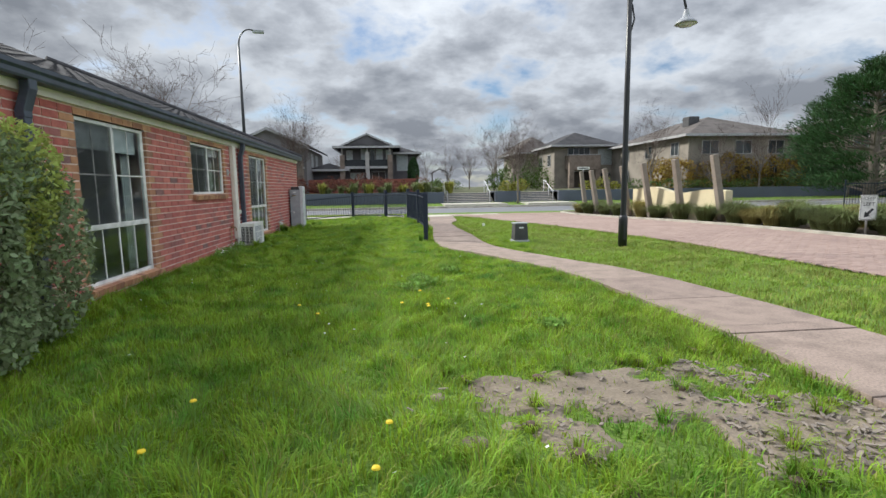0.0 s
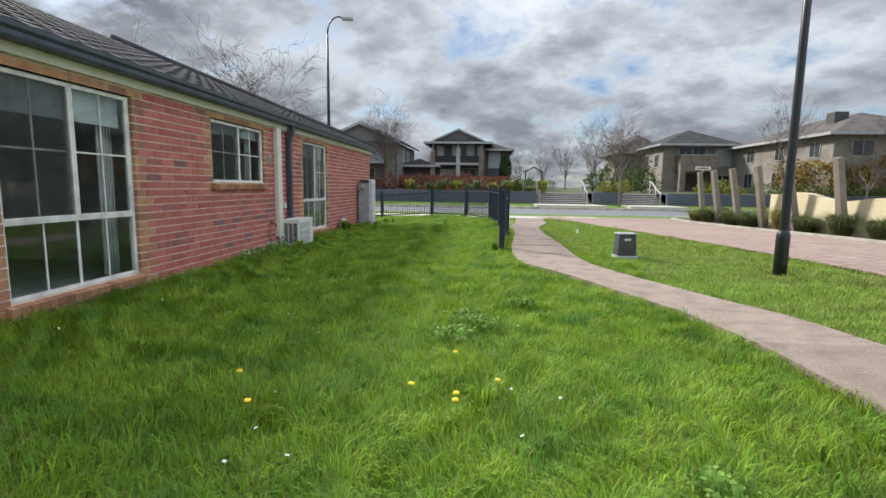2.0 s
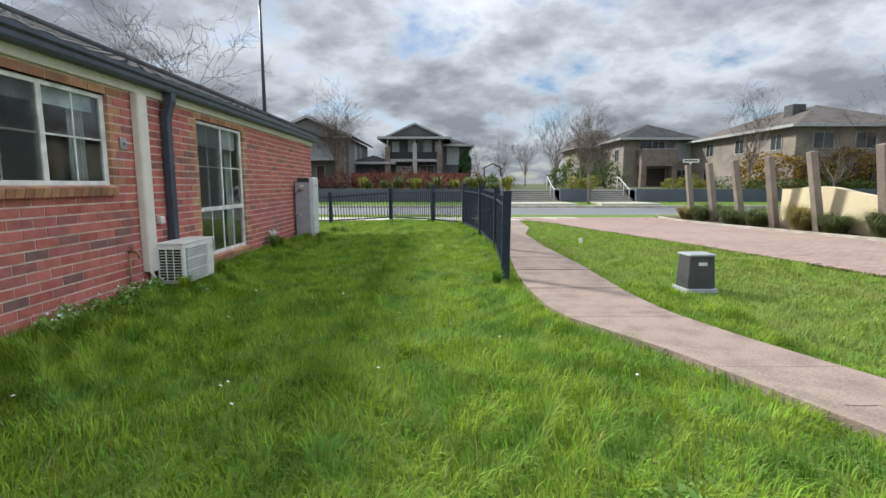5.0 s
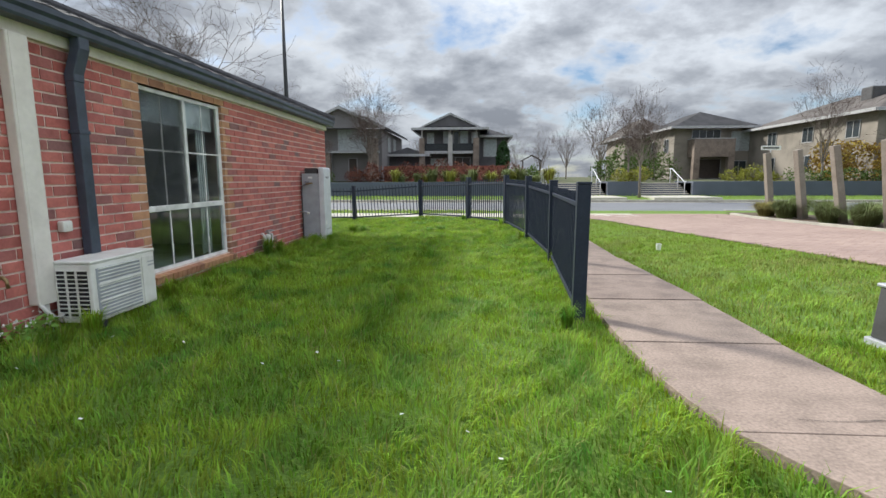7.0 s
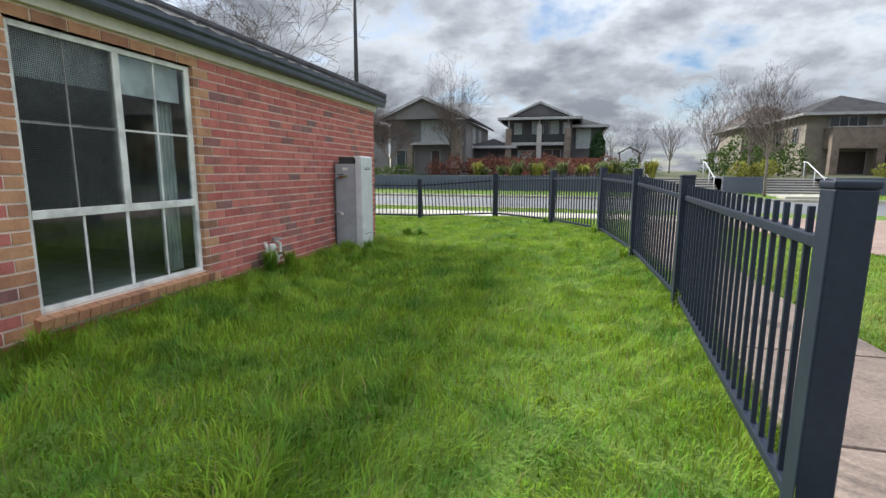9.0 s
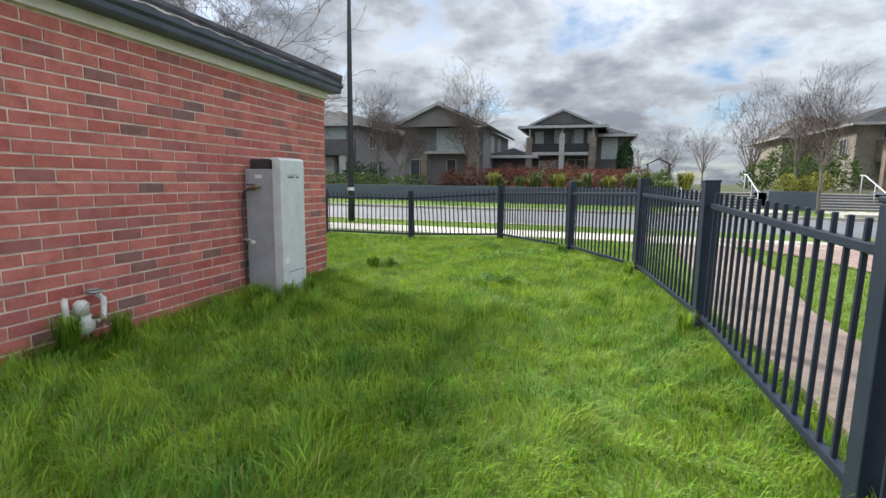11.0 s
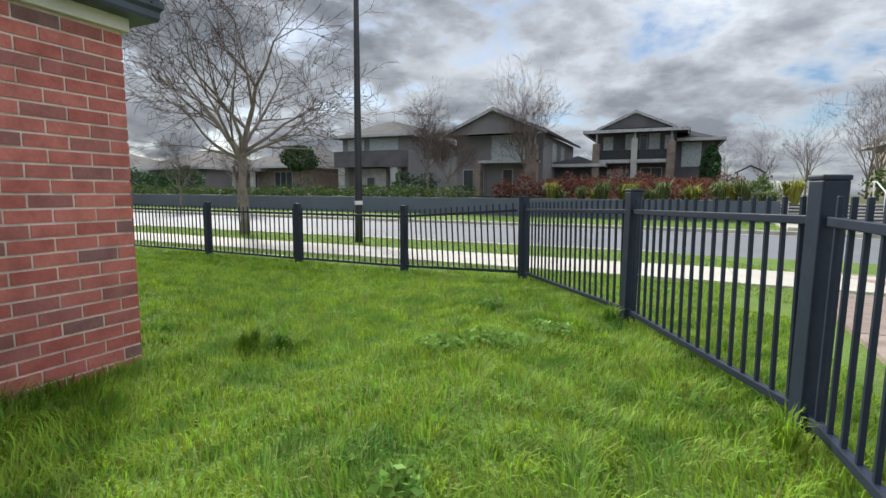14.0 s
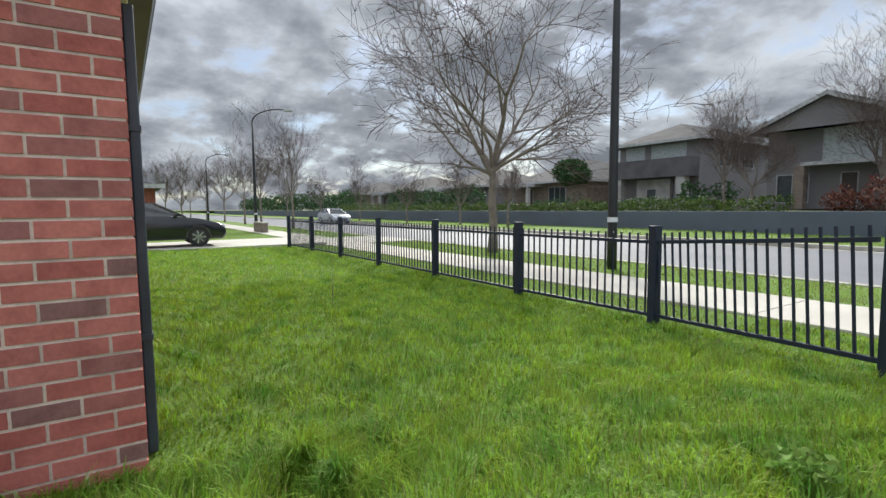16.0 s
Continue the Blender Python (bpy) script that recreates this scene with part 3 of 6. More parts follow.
# windows
def house_window(index, y0, y1, z0, z1, low):
    w = thing("window_%d" % index, "white aluminium window with thin glazing bars and dark panes", "window", kind="structure")
    fx0, fx1 = WX - 0.085, WX - 0.035
    s = Shape()
    t = 0.04
    s.box(fx0, fx1, y0 + 0.01, y0 + 0.01 + t, z0, z1 - 0.01).box(fx0, fx1, y1 - 0.01 - t, y1 - 0.01, z0, z1 - 0.01)
    s.box(fx0, fx1, y0 + 0.01 + t, y1 - 0.01 - t, z1 - 0.01 - t, z1 - 0.01).box(fx0, fx1, y0 + 0.01 + t, y1 - 0.01 - t, z0, z0 + t)
    frame_ob = part("window_frame", s, WHITE, w, bevel=0.004)
    a, b = y0 + 0.05, y1 - 0.05
    m = (a + b) / 2
    zt = z0 + 0.04
    if low:
        zt = z0 + 0.65
        part("transom", Shape().box(fx0 - 0.002, fx1 + 0.002, a, b, zt - 0.03, zt + 0.03), WHITE, w, bevel=0.004)
    part("mullion", Shape().box(fx0 - 0.004, fx1 + 0.006, m - 0.024, m + 0.024, zt + (0.03 if low else 0), z1 - 0.05), WHITE, w, bevel=0.004)
    zb = zt + (0.03 if low else 0.0)
    gxp = fx0 + 0.028
    # panes
    for k, (pa, pb) in enumerate(((a, m - 0.024), (m + 0.024, b))):
        p = part("pane", Shape().box(gxp - 0.004 - 0.012 * (k == 0), gxp - 0.012 * (k == 0), pa, pb, zb, z1 - 0.05), GLASS, w)
        p.visible_shadow = False
        x = gxp + 0.002 - 0.012 * (k == 0)
        part("glazing_bar", Shape().box(x, x + 0.006, (pa + pb) / 2 - 0.008, (pa + pb) / 2 + 0.008, zb, z1 - 0.05), WHITE, w)
        zm = (zb + z1 - 0.05) / 2
        part("glazing_bar", Shape().box(x, x + 0.0065, pa, pb, zm - 0.008, zm + 0.008), WHITE, w)
        if k == 1:
            s = Shape().box(x + 0.0005, x + 0.016, pa, pa + 0.018, zb, z1 - 0.05).box(x + 0.0005, x + 0.016, pb - 0.018, pb, zb, z1 - 0.05)
            part("sash_frame", s, WHITE, w)
    if low:
        p = part("pane", Shape().box(gxp - 0.004, gxp, a, b, z0 + 0.04, zt - 0.03), GLASS, w)
        p.visible_shadow = False
        for k in (1, 2, 3):
            y = a + (b - a) * k / 4
            hw = 0.014 if k == 2 else 0.008
            part("glazing_bar", Shape().box(gxp + 0.002, gxp + 0.010, y - hw, y + hw, z0 + 0.04, zt - 0.03), WHITE, w)
    # screen over one half, a blind drawn part of the way down behind the other
    part("fly_screen", screen_mesh(fx1 - 0.006, a, m - 0.024, zb, z1 - 0.05), SCREEN, w, "fine dark insect mesh")
    part("roller_blind", Shape().box(WX - 0.135, WX - 0.13, a, b, z1 - 0.05 - 0.15 * (z1 - z0), z1), BLIND, w, "white blind drawn down a little")
    # gathered curtain beside the far jamb
    s = Shape()
    for k in range(9):
        y = b - 0.20 + k * 0.022
        s.tube([(WX - 0.22 - 0.012 * (k % 2), y, z0 + 0.02), (WX - 0.22 - 0.012 * (k % 2), y, z1)], [0.016, 0.013], 6)
    part("curtain", s, CURTAIN_CLOTH, w, "pale curtain gathered to one side", smooth=True)
    # sloping brick sill
    for k in range(int((y1 - y0 + 0.1) / 0.0855)):
        y = y0 - 0.05 + k * 0.0857
        m4 = Matrix.Translation((WX - 0.005, y + 0.042, z0 - 0.045)) @ pose(0, 0, 0, 0, 14, 0)
        part("sill_brick", Shape().obox(m4, 0.125, 0.078, 0.076), QUOIN, w)
    # the room behind
    depth = 3.2
    s = Shape()
    r0, r1 = y0 - 0.8, y1 + 0.8
    s.poly([(WX - depth, r0, 0.3), (WX - depth, r1, 0.3), (WX - depth, r1, 2.4), (WX - depth, r0, 2.4)])
    s.poly([(WX - depth, r0, 0.3), (WX - 0.13, r0, 0.3), (WX - 0.13, r0, 2.4), (WX - depth, r0, 2.4)])
    s.poly([(WX - depth, r1, 0.3), (WX - 0.13, r1, 0.3), (WX - 0.13, r1, 2.4), (WX - depth, r1, 2.4)])
    s.poly([(WX - depth, r0, 0.3), (WX - 0.13, r0, 0.3), (WX - 0.13, r1, 0.3), (WX - depth, r1, 0.3)])
    s.poly([(WX - depth, r0, 2.4), (WX - 0.13, r0, 2.4), (WX - 0.13, r1, 2.4), (WX - depth, r1, 2.4)])
    part("room_wall", s, ROOM, w, "dim plastered room behind the glass")
    return w


def screen_mesh(x, y0, y1, z0, z1):
    """An open weave: thin upright and level wires."""
    s = Shape()
    step = 0.012
    for i in range(int((y1 - y0) / step)):
        y = y0 + i * step
        s.poly([(x, y, z0), (x, y + 0.0035, z0), (x, y + 0.0035, z1), (x, y, z1)])
    for i in range(int((z1 - z0) / step)):
        z = z0 + i * step
        s.poly([(x + 0.0004, y0, z), (x + 0.0004, y1, z), (x + 0.0004, y1, z + 0.0035), (x + 0.0004, y0, z + 0.0035)])
    return s


for i, o in enumerate(OPEN):
    house_window(i + 1, *o, low=i != 1)

# downpipes: a straight shaft, the offset under the gutter and two straps
def pipe_run(pts, hx=0.04, hy=0.05):
    s = Shape()
    for px, py, pz in pts:
        for dx, dy in ((-hx, -hy), (hx, -hy), (hx, hy), (-hx, hy)):
            s.v.append((px + dx, py + dy, pz))
    k = len(pts)
    for i in range(k - 1):
        for c in range(4):
            q = i * 4
            s.f.append((q + c, q + (c + 1) % 4, q + 4 + (c + 1) % 4, q + 4 + c))
    s.f += [(0, 3, 2, 1), tuple(4 * (k - 1) + c for c in range(4))]
    return s


def downpipe(y):
    d = thing("downpipe", "dark blue-grey square metal downpipe on the brick wall", "downpipe", at=(WX, y, 0), group="downpipes")
    part("shaft", pipe_run([(0.055, 0, GZ - 0.28), (0.055, 0, 0.05)]), NAVY, d, bevel=0.008)
    part("offset", pipe_run([(0.11, 0.02, GZ + 0.03), (0.11, 0.02, GZ - 0.08), (0.057, 0.001, GZ - 0.27), (0.057, 0.001, GZ - 0.33)], 0.043, 0.053), NAVY, d, bevel=0.008)
    for z in (0.62, 1.62):
        part("strap", Shape().box(0.002, 0.101, -0.056, 0.056, z, z + 0.03), NAVY, d, bevel=0.002)


downpipe(13.78)
downpipe(7.50)
d = thing("downpipe", "dark blue-grey square metal downpipe on the end wall", "downpipe", at=(WX - 0.20, HY1, 0), group="downpipes")
part("shaft", Shape().box(-0.045, 0.045, 0.003, 0.05, 0.05, 2.20), NAVY, d, bevel=0.008)
for z in (0.62, 1.62):
    part("strap", Shape().box(-0.051, 0.051, 0.002, 0.054, z, z + 0.03), NAVY, d, bevel=0.002)

# ---- fence ----
POSTS = [(1.22, 13.80), (1.43, 16.56), (1.33, 18.66), (1.06, 20.71), (0.22, 22.52), (-1.23, 24.53), (-3.43, 25.26), (-5.62, 25.22), (-7.97, 25.25), (-10.42, 25.25), (-12.7, 25.22), (-14.95, 25.18), (-17.2, 25.12)]
fence = thing("picket_fence", "dark steel picket fence curving round the lawn corner", "fence")
post_me = Shape().box(-0.05, 0.05, -0.05, 0.05, -0.15, 1.06).mesh("post", FENCE, bevel=0.006)
cap_me = Shape().box(-0.054, 0.054, -0.054, 0.054, 1.06, 1.082).mesh("post_cap", FENCE, bevel=0.006)
picket_me = Shape().box(-0.0095, 0.0095, -0.0095, 0.0095, 0.07, 1.0).mesh("picket", FENCE, bevel=0.003)
bracket_me = Shape().box(-0.02, 0.02, -0.07, 0.07, -0.025, 0.025).mesh("bracket", STEEL, bevel=0.004)


def place_piece(name, me, m, parent):
    ob = new(name, me)
    ob.parent = parent
    ob.matrix_basis = m
    return ob


for i, (x, y) in enumerate(POSTS):
    a = POSTS[max(i - 1, 0)]
    b = POSTS[min(i + 1, len(POSTS) - 1)]
    turn = math.degrees(math.atan2(b[1] - a[1], b[0] - a[0]))
    z = land(x, y) + 0.02
    p = place_piece("post", post_me, pose(x, y, z, rng.uniform(-0.5, 0.5), rng.uniform(-0.5, 0.5), turn), fence)
    place_piece("post_cap", cap_me, Matrix.Identity(4), p)
    if i == len(POSTS) - 1:
        break
    x1, y1 = POSTS[i + 1]
    z1 = land(x1, y1) + 0.02
    d = Vector((x1 - x, y1 - y, z1 - z))
    L = d.length
    yaw = math.degrees(math.atan2(d.y, d.x))
    tilt = -math.degrees(math.asin(d.z / L))
    base = pose(x, y, z, 0, tilt, yaw)
    for h, hh in ((0.90, 0.038), (0.085, 0.038)):
        rail = part("rail", Shape().box(0.05, L - 0.05, -0.019, 0.019, h - hh / 2, h + hh / 2), FENCE, fence, bevel=0.004)
        rail.matrix_basis = base
    n = int((L - 0.1) / 0.108)
    for k in range(n):
        u = 0.05 + (L - 0.1) * (k + 0.5) / n
        place_piece("picket", picket_me, base @ pose(u, 0, 0), fence)


# ---- things along the brick wall ----
def air_conditioner():
    ac = thing("air_conditioner", "white outdoor air conditioner standing in long grass", "air conditioner", at=(WX + 0.07, 13.36, land(WX, 13.8) + 0.03))
    w, d, h = 0.72, 0.30, 0.48
    part("casing", Shape().box(0, d, 0, w, 0.03, h), PLASTIC, ac, bevel=0.012)
    part("lid", Shape().box(-0.004, d + 0.006, -0.006, w + 0.006, h, h + 0.022), PLASTIC, ac, bevel=0.008)
    for y in (0.08, w - 0.12):
        part("foot", Shape().box(0.01, d - 0.01, y, y + 0.05, -0.04, 0.03), DARKGREY, ac)
    # louvred end: a dark plate paints the shade behind the louvres
    part("end_shade_plate", Shape().box(0.03, d - 0.03, -0.003, 0.004, 0.07, h - 0.05), SLOT, ac)
    for k in range(12):
        z = 0.08 + k * 0.032
        m = pose(d / 2, -0.008, z, 0, 0, 0)
        part("louvre", Shape().obox(m, d - 0.06, 0.014, 0.006), PLASTIC, ac)
    for x in (0.03 + (d - 0.06) / 3, 0.03 + (d - 0.06) * 2 / 3):
        part("louvre_post", Shape().box(x - 0.004, x + 0.004, -0.018, -0.004, 0.07, h - 0.05), PLASTIC, ac)
    # fan guard at the front, and the service panel beside it
    g = part("fan_guard", Shape().box(d, d + 0.010, 0.045, 0.52, 0.06, h - 0.04), GREYBOX, ac, "grey slatted fan guard", bevel=0.004)
    for k in range(14):
        z = 0.08 + k * 0.027
        part("slat", Shape().box(d + 0.010, d + 0.018, 0.06, 0.505, z, z + 0.007), PLASTIC, g)
    for z in (0.18, 0.31):
        part("guard_band", Shape().box(d + 0.010, d + 0.021, 0.05, 0.515, z, z + 0.012), PLASTIC, g)
    part("service_panel", Shape().box(d, d + 0.007, 0.55, w - 0.02, 0.05, h - 0.03), PLASTIC, ac, bevel=0.004)
    for k in range(2):
        part("label_bar", Shape().box(d + 0.007, d + 0.0085, 0.62, 0.70, h - 0.09 - 0.03 * k, h - 0.08 - 0.03 * k), GREYBOX, ac)
    part("refrigerant_pipe", Shape().tube([(0.05, -0.0, 0.10), (0.04, -0.05, 0.08), (0.02, -0.10, 0.14), (0.0, -0.14, 0.22)], [0.016] * 4, 8), PLASTIC, ac, smooth=True)


air_conditioner()

duct = thing("duct_cover", "cream upright pipe cover from eave to grass", "pipe cover", at=(WX, 13.29, 0))
part("cover", Shape().box(0.002, 0.085, -0.085, 0.085, 0.36, 2.255), CREAM, duct, bevel=0.012)
part("seam", Shape().box(0.085, 0.089, -0.07, 0.07, 0.36, 2.25), CREAM, duct, bevel=0.003)
part("pipe", Shape().tube([(0.04, 0.02, 0.36), (0.045, 0.025, 0.20), (0.06, 0.05, 0.10)], [0.018] * 3, 8), PLASTIC, duct, smooth=True)

sock = thing("power_outlet", "small white weatherproof electrical box on brick", "electrical box", at=(WX, 13.565, 0.90))
part("case", Shape().box(0.002, 0.06, -0.045, 0.045, -0.04, 0.045), PLASTIC, sock, bevel=0.012)
part("switch", Shape().box(0.06, 0.066, -0.02, 0.02, -0.01, 0.02), PLASTIC, sock, bevel=0.003)

tap = thing("garden_tap", "weathered brass garden tap on a copper riser", "tap", at=(WX, 12.95, 0))
part("riser", Shape().tube([(0.03, 0, 0.08), (0.03, 0, 0.62)], [0.010, 0.010], 8), BRASS, tap, smooth=True)
part("body", Shape().tube([(0.02, 0, 0.62), (0.10, 0, 0.62), (0.125, 0, 0.60), (0.13, 0, 0.55)], [0.016, 0.015, 0.013, 0.012], 8), BRASS, tap, smooth=True)
part("handle", Shape().box(0.055, 0.068, -0.035, 0.035, 0.665, 0.677).box(0.055, 0.068, -0.006, 0.006, 0.63, 0.677), BRASS, tap, bevel=0.003)

vent = thing("wall_tap_plate", "small dark metal bracket fixed to brick", "bracket", at=(WX, 13.03, 1.72))
part("plate", Shape().box(0.001, 0.02, -0.05, 0.05, -0.06, 0.06), STEEL, vent, bevel=0.005)
part("stub", Shape().tube([(0.02, 0, 0), (0.06, 0, 0)], [0.014, 0.014], 8), STEEL, vent, smooth=True)


def hot_water_unit():
    z = land(WX, 19)
    hw = thing("hot_water_heater", "tall grey metal gas hot water heater against brick", "water heater", at=(WX + 0.03, 18.80, z))
    d, w, h = 0.42, 0.40, 1.40
    part("cabinet", Shape().box(0, d - 0.10, 0.01, w - 0.01, 0.0, h - 0.11), GREYBOX, hw, bevel=0.012)
    s = Shape()
    prof = [(d - 0.10, 0.02), (d, 0.02), (d, h - 0.02), (d - 0.035, h), (d - 0.13, h), (d - 0.13, h - 0.02), (d - 0.10, h - 0.03)]
    n = len(prof)
    s.v = [(x, y, zz) for y in (0.0, w) for x, zz in prof]
    s.f = [tuple(range(n)), tuple(range(2 * n - 1, n - 1, -1))] + [(i, (i + 1) % n, n + (i + 1) % n, n + i) for i in range(n)]
    front = part("front_panel", s, PALEBOX, hw, "pale grey curved front panel", bevel=0.010)
    part("flue_cowl", Shape().box(0.06, d - 0.13, 0.02, w - 0.02, h - 0.11, h - 0.012), DARKGREY, hw, "dark slotted flue cowl", bevel=0.006)
    for k in range(3):
        part("cowl_rib", Shape().box(0.055, d - 0.13, 0.012, w - 0.012, h - 0.095 + 0.028 * k, h - 0.085 + 0.028 * k), DARKGREY, hw)
    part("burner_door", Shape().box(d, d + 0.004, 0.09, w - 0.06, 0.08, 0.27), PALEBOX, hw, bevel=0.002)
    # thin dark strips paint the shade along two sides of the door
    part("door_gap_shade", Shape().box(d, d + 0.0025, 0.085, w - 0.055, 0.27, 0.276).box(d, d + 0.0025, w - 0.06, w - 0.055, 0.08, 0.27), SLOT, hw)
    part("sticker", Shape().box(d, d + 0.002, 0.03, 0.10, 0.36, 0.46), SIGN_WHITE, hw, "square white rating sticker")
    part("name_rule", Shape().box(d, d + 0.002, 0.10, 0.32, 1.235, 1.239), DARKGREY, hw)
    # brand plate as plain bars
    for a, b in ((0.11, 0.15), (0.155, 0.18), (0.185, 0.215), (0.25, 0.27), (0.275, 0.30)):
        part("name_bar", Shape().box(d, d + 0.002, a, b, 1.205, 1.222), DARKGREY, hw)
    part("paper_label", Shape().box(0.12, 0.20, 0.006, 0.010, 1.20, 1.235), SIGN_WHITE, hw)
    # pipework on the near side
    part("relief_valve", Shape().tube([(0.10, 0.01, 1.10), (0.10, -0.05, 1.10), (0.16, -0.06, 1.11), (0.22, -0.05, 1.12)], [0.018, 0.018, 0.015, 0.013], 8), BRASS, hw, smooth=True)
    part("valve_lever", Shape().box(0.08, 0.17, -0.075, -0.06, 1.13, 1.145), DARKGREY, hw, bevel=0.003)
    part("drain_pipe", Shape().tube([(0.10, -0.05, 1.10), (0.03, -0.06, 1.06), (0.015, -0.06, 0.9), (0.02, -0.05, 0.45), (0.02, -0.05, 0.02)], [0.011] * 5, 8), DARKGREY, hw, smooth=True)
    part("inlet_tap", Shape().tube([(-0.02, -0.07, 0.60), (0.05, -0.07, 0.60), (0.11, -0.065, 0.595)], [0.012, 0.016, 0.018], 8), STEEL, hw, smooth=True)
    part("tap_knob", Shape().tube([(0.11, -0.065, 0.575), (0.15, -0.065, 0.575)], [0.022, 0.020], 10), PLASTIC, hw, smooth=True)
    # waste hose leaning on the wall past the unit
    part("overflow_pipe", Shape().tube([(0.05, w + 0.01, 0.62), (0.06, w + 0.12, 0.40), (0.08, w + 0.26, 0.06)], [0.011] * 3, 8), DARKGREY, hw, smooth=True)


hot_water_unit()


def gas_meter():
    z = land(WX, 17)
    g = thing("gas_meter", "weathered pale gas regulator and pipes in grass", "gas meter", at=(WX + 0.11, 17.05, z + 0.02))
    part("body", Shape().lathe([(0.0, 0.10), (0.055, 0.10), (0.072, 0.13), (0.072, 0.18), (0.055, 0.22), (0.0, 0.22)], 14), GASGREY, g, smooth=True)
    part("diaphragm_cap", Shape().lathe([(0.0, 0.22), (0.045, 0.22), (0.045, 0.30), (0.025, 0.32), (0.0, 0.32)], 12), GASGREY, g, smooth=True)
    part("inlet_pipe", Shape().tube([(0.0, -0.10, -0.05), (0.0, -0.10, 0.27), (-0.02, -0.09, 0.32), (-0.06, -0.06, 0.33)], [0.020] * 4, 8), GASGREY, g, smooth=True)
    part("outlet_pipe", Shape().tube([(0.0, 0.10, 0.15), (0.0, 0.15, 0.16), (0.0, 0.16, 0.30), (-0.10, 0.16, 0.34)], [0.020] * 4, 8), GASGREY, g, smooth=True)
    part("union_nut", Shape().tube([(0, -0.13, 0.15), (0, -0.06, 0.15)], [0.035, 0.035], 6), STEEL, g)
    part("shutoff_wheel", Shape().lathe([(0.05, 0.335), (0.062, 0.345), (0.05, 0.355), (0.038, 0.345), (0.05, 0.335)], 14, at=(0, 0.10, 0.02)), STEEL, g, smooth=True)
    part("test_cock", Shape().tube([(0.05, 0.03, 0.2), (0.11, 0.05, 0.22), (0.13, 0.05, 0.17)], [0.014] * 3, 8), BRASS, g, smooth=True)


gas_meter()

# ---- bricks of the long wall and the corner ----
PITCH, LEN, GAP = 0.086, 0.227, 0.013
near_red = Shape().box(-0.05, 0.0, 0, LEN, 0, 0.071).mesh("brick", BRICK, bevel=0.0)
near_half = Shape().box(-0.05, 0.0, 0, 0.110, 0, 0.071).mesh("brick", BRICK, bevel=0.0)
joined = {"red": ([], []), "buff": ([], [])}
BOXF = ((0, 2, 3, 1), (4, 5, 7, 6), (0, 1, 5, 4), (2, 6, 7, 3), (0, 4, 6, 2), (1, 3, 7, 5))


def add_brick(kind, x0, x1, y0, y1, z0, z1):
    v, f = joined[kind]
    n = len(v)
    v += [(x, y, z) for z in (z0, z1) for y in (y0, y1) for x in (x0, x1)]
    f += [tuple(n + i for i in q) for q in BOXF]


z_base = EAVE - 28 * PITCH - 0.004
for row in range(28):
    z0 = z_base + row * PITCH
    z1 = z0 + 0.071
    if z1 > EAVE - 0.001:
        z1 = EAVE - 0.003
    # solid stretches between openings at this height
    cuts = [(o[0], o[1]) for o in OPEN if z0 < o[3] - 0.02 and z1 > o[2] - 0.075]
    ends = [5.0] + [v for c in cuts for v in c] + [HY1]
    head = any(o[3] - 0.04 < z1 and z0 > o[3] - 0.06 for o in OPEN)
    for a, b in zip(ends[0::2], ends[1::2]):
        a, b = (a if a == 5.0 else a - 0.004), (b if b == HY1 else b + 0.004)
        # bricks run back from the right-hand end, every other row starts with a half
        y = b
        first = True
        while y > a + 0.02:
            L = LEN
            if first and row % 2:
                L = 0.110
            y0 = max(y - L, a)
            if y0 - a < 0.06:
                y0 = a
            jam = (first and b != HY1) or (y0 == a and a != 5.0)
            over = head and any(o[0] - 0.12 < y0 and y < o[1] + 0.24 for o in OPEN)
            proud = rng.uniform(-0.0015, 0.0015)
            if jam or over:
                add_brick("buff", WX - 0.06, WX + proud, y0, y, z0, z1)
            elif y0 >= 17.75 and abs(y - y0 - LEN) < 1e-3 and z1 - z0 > 0.068:
                ob = place_piece("brick", near_red, pose(WX + proud, y0, z0), house)
            elif y0 >= 17.75 and abs(y - y0 - 0.110) < 1e-3 and z1 - z0 > 0.068:
                ob = place_piece("brick", near_half, pose(WX + proud, y0, z0), house)
            else:
                add_brick("red", WX - 0.06, WX + proud, y0, y, z0, z1)
            y = y0 - GAP
            first = False
    # end wall
    x = WX - 0.064
    first = True
    while x > WX - 9.2:
        L = 0.23 if (row % 2 or not first) else 0.06
        add_brick("red", x - L, x, HY1 - 0.05, HY1 - 0.001, z0, z1)
        x -= L + GAP
        first = False
raw("brickwork", *joined["red"], BRICK, house, "red clay bricks with darker ones among them", "stuff")
raw("quoin_bricks", *joined["buff"], QUOIN, house, "buff and brown bricks round the windows", "stuff")


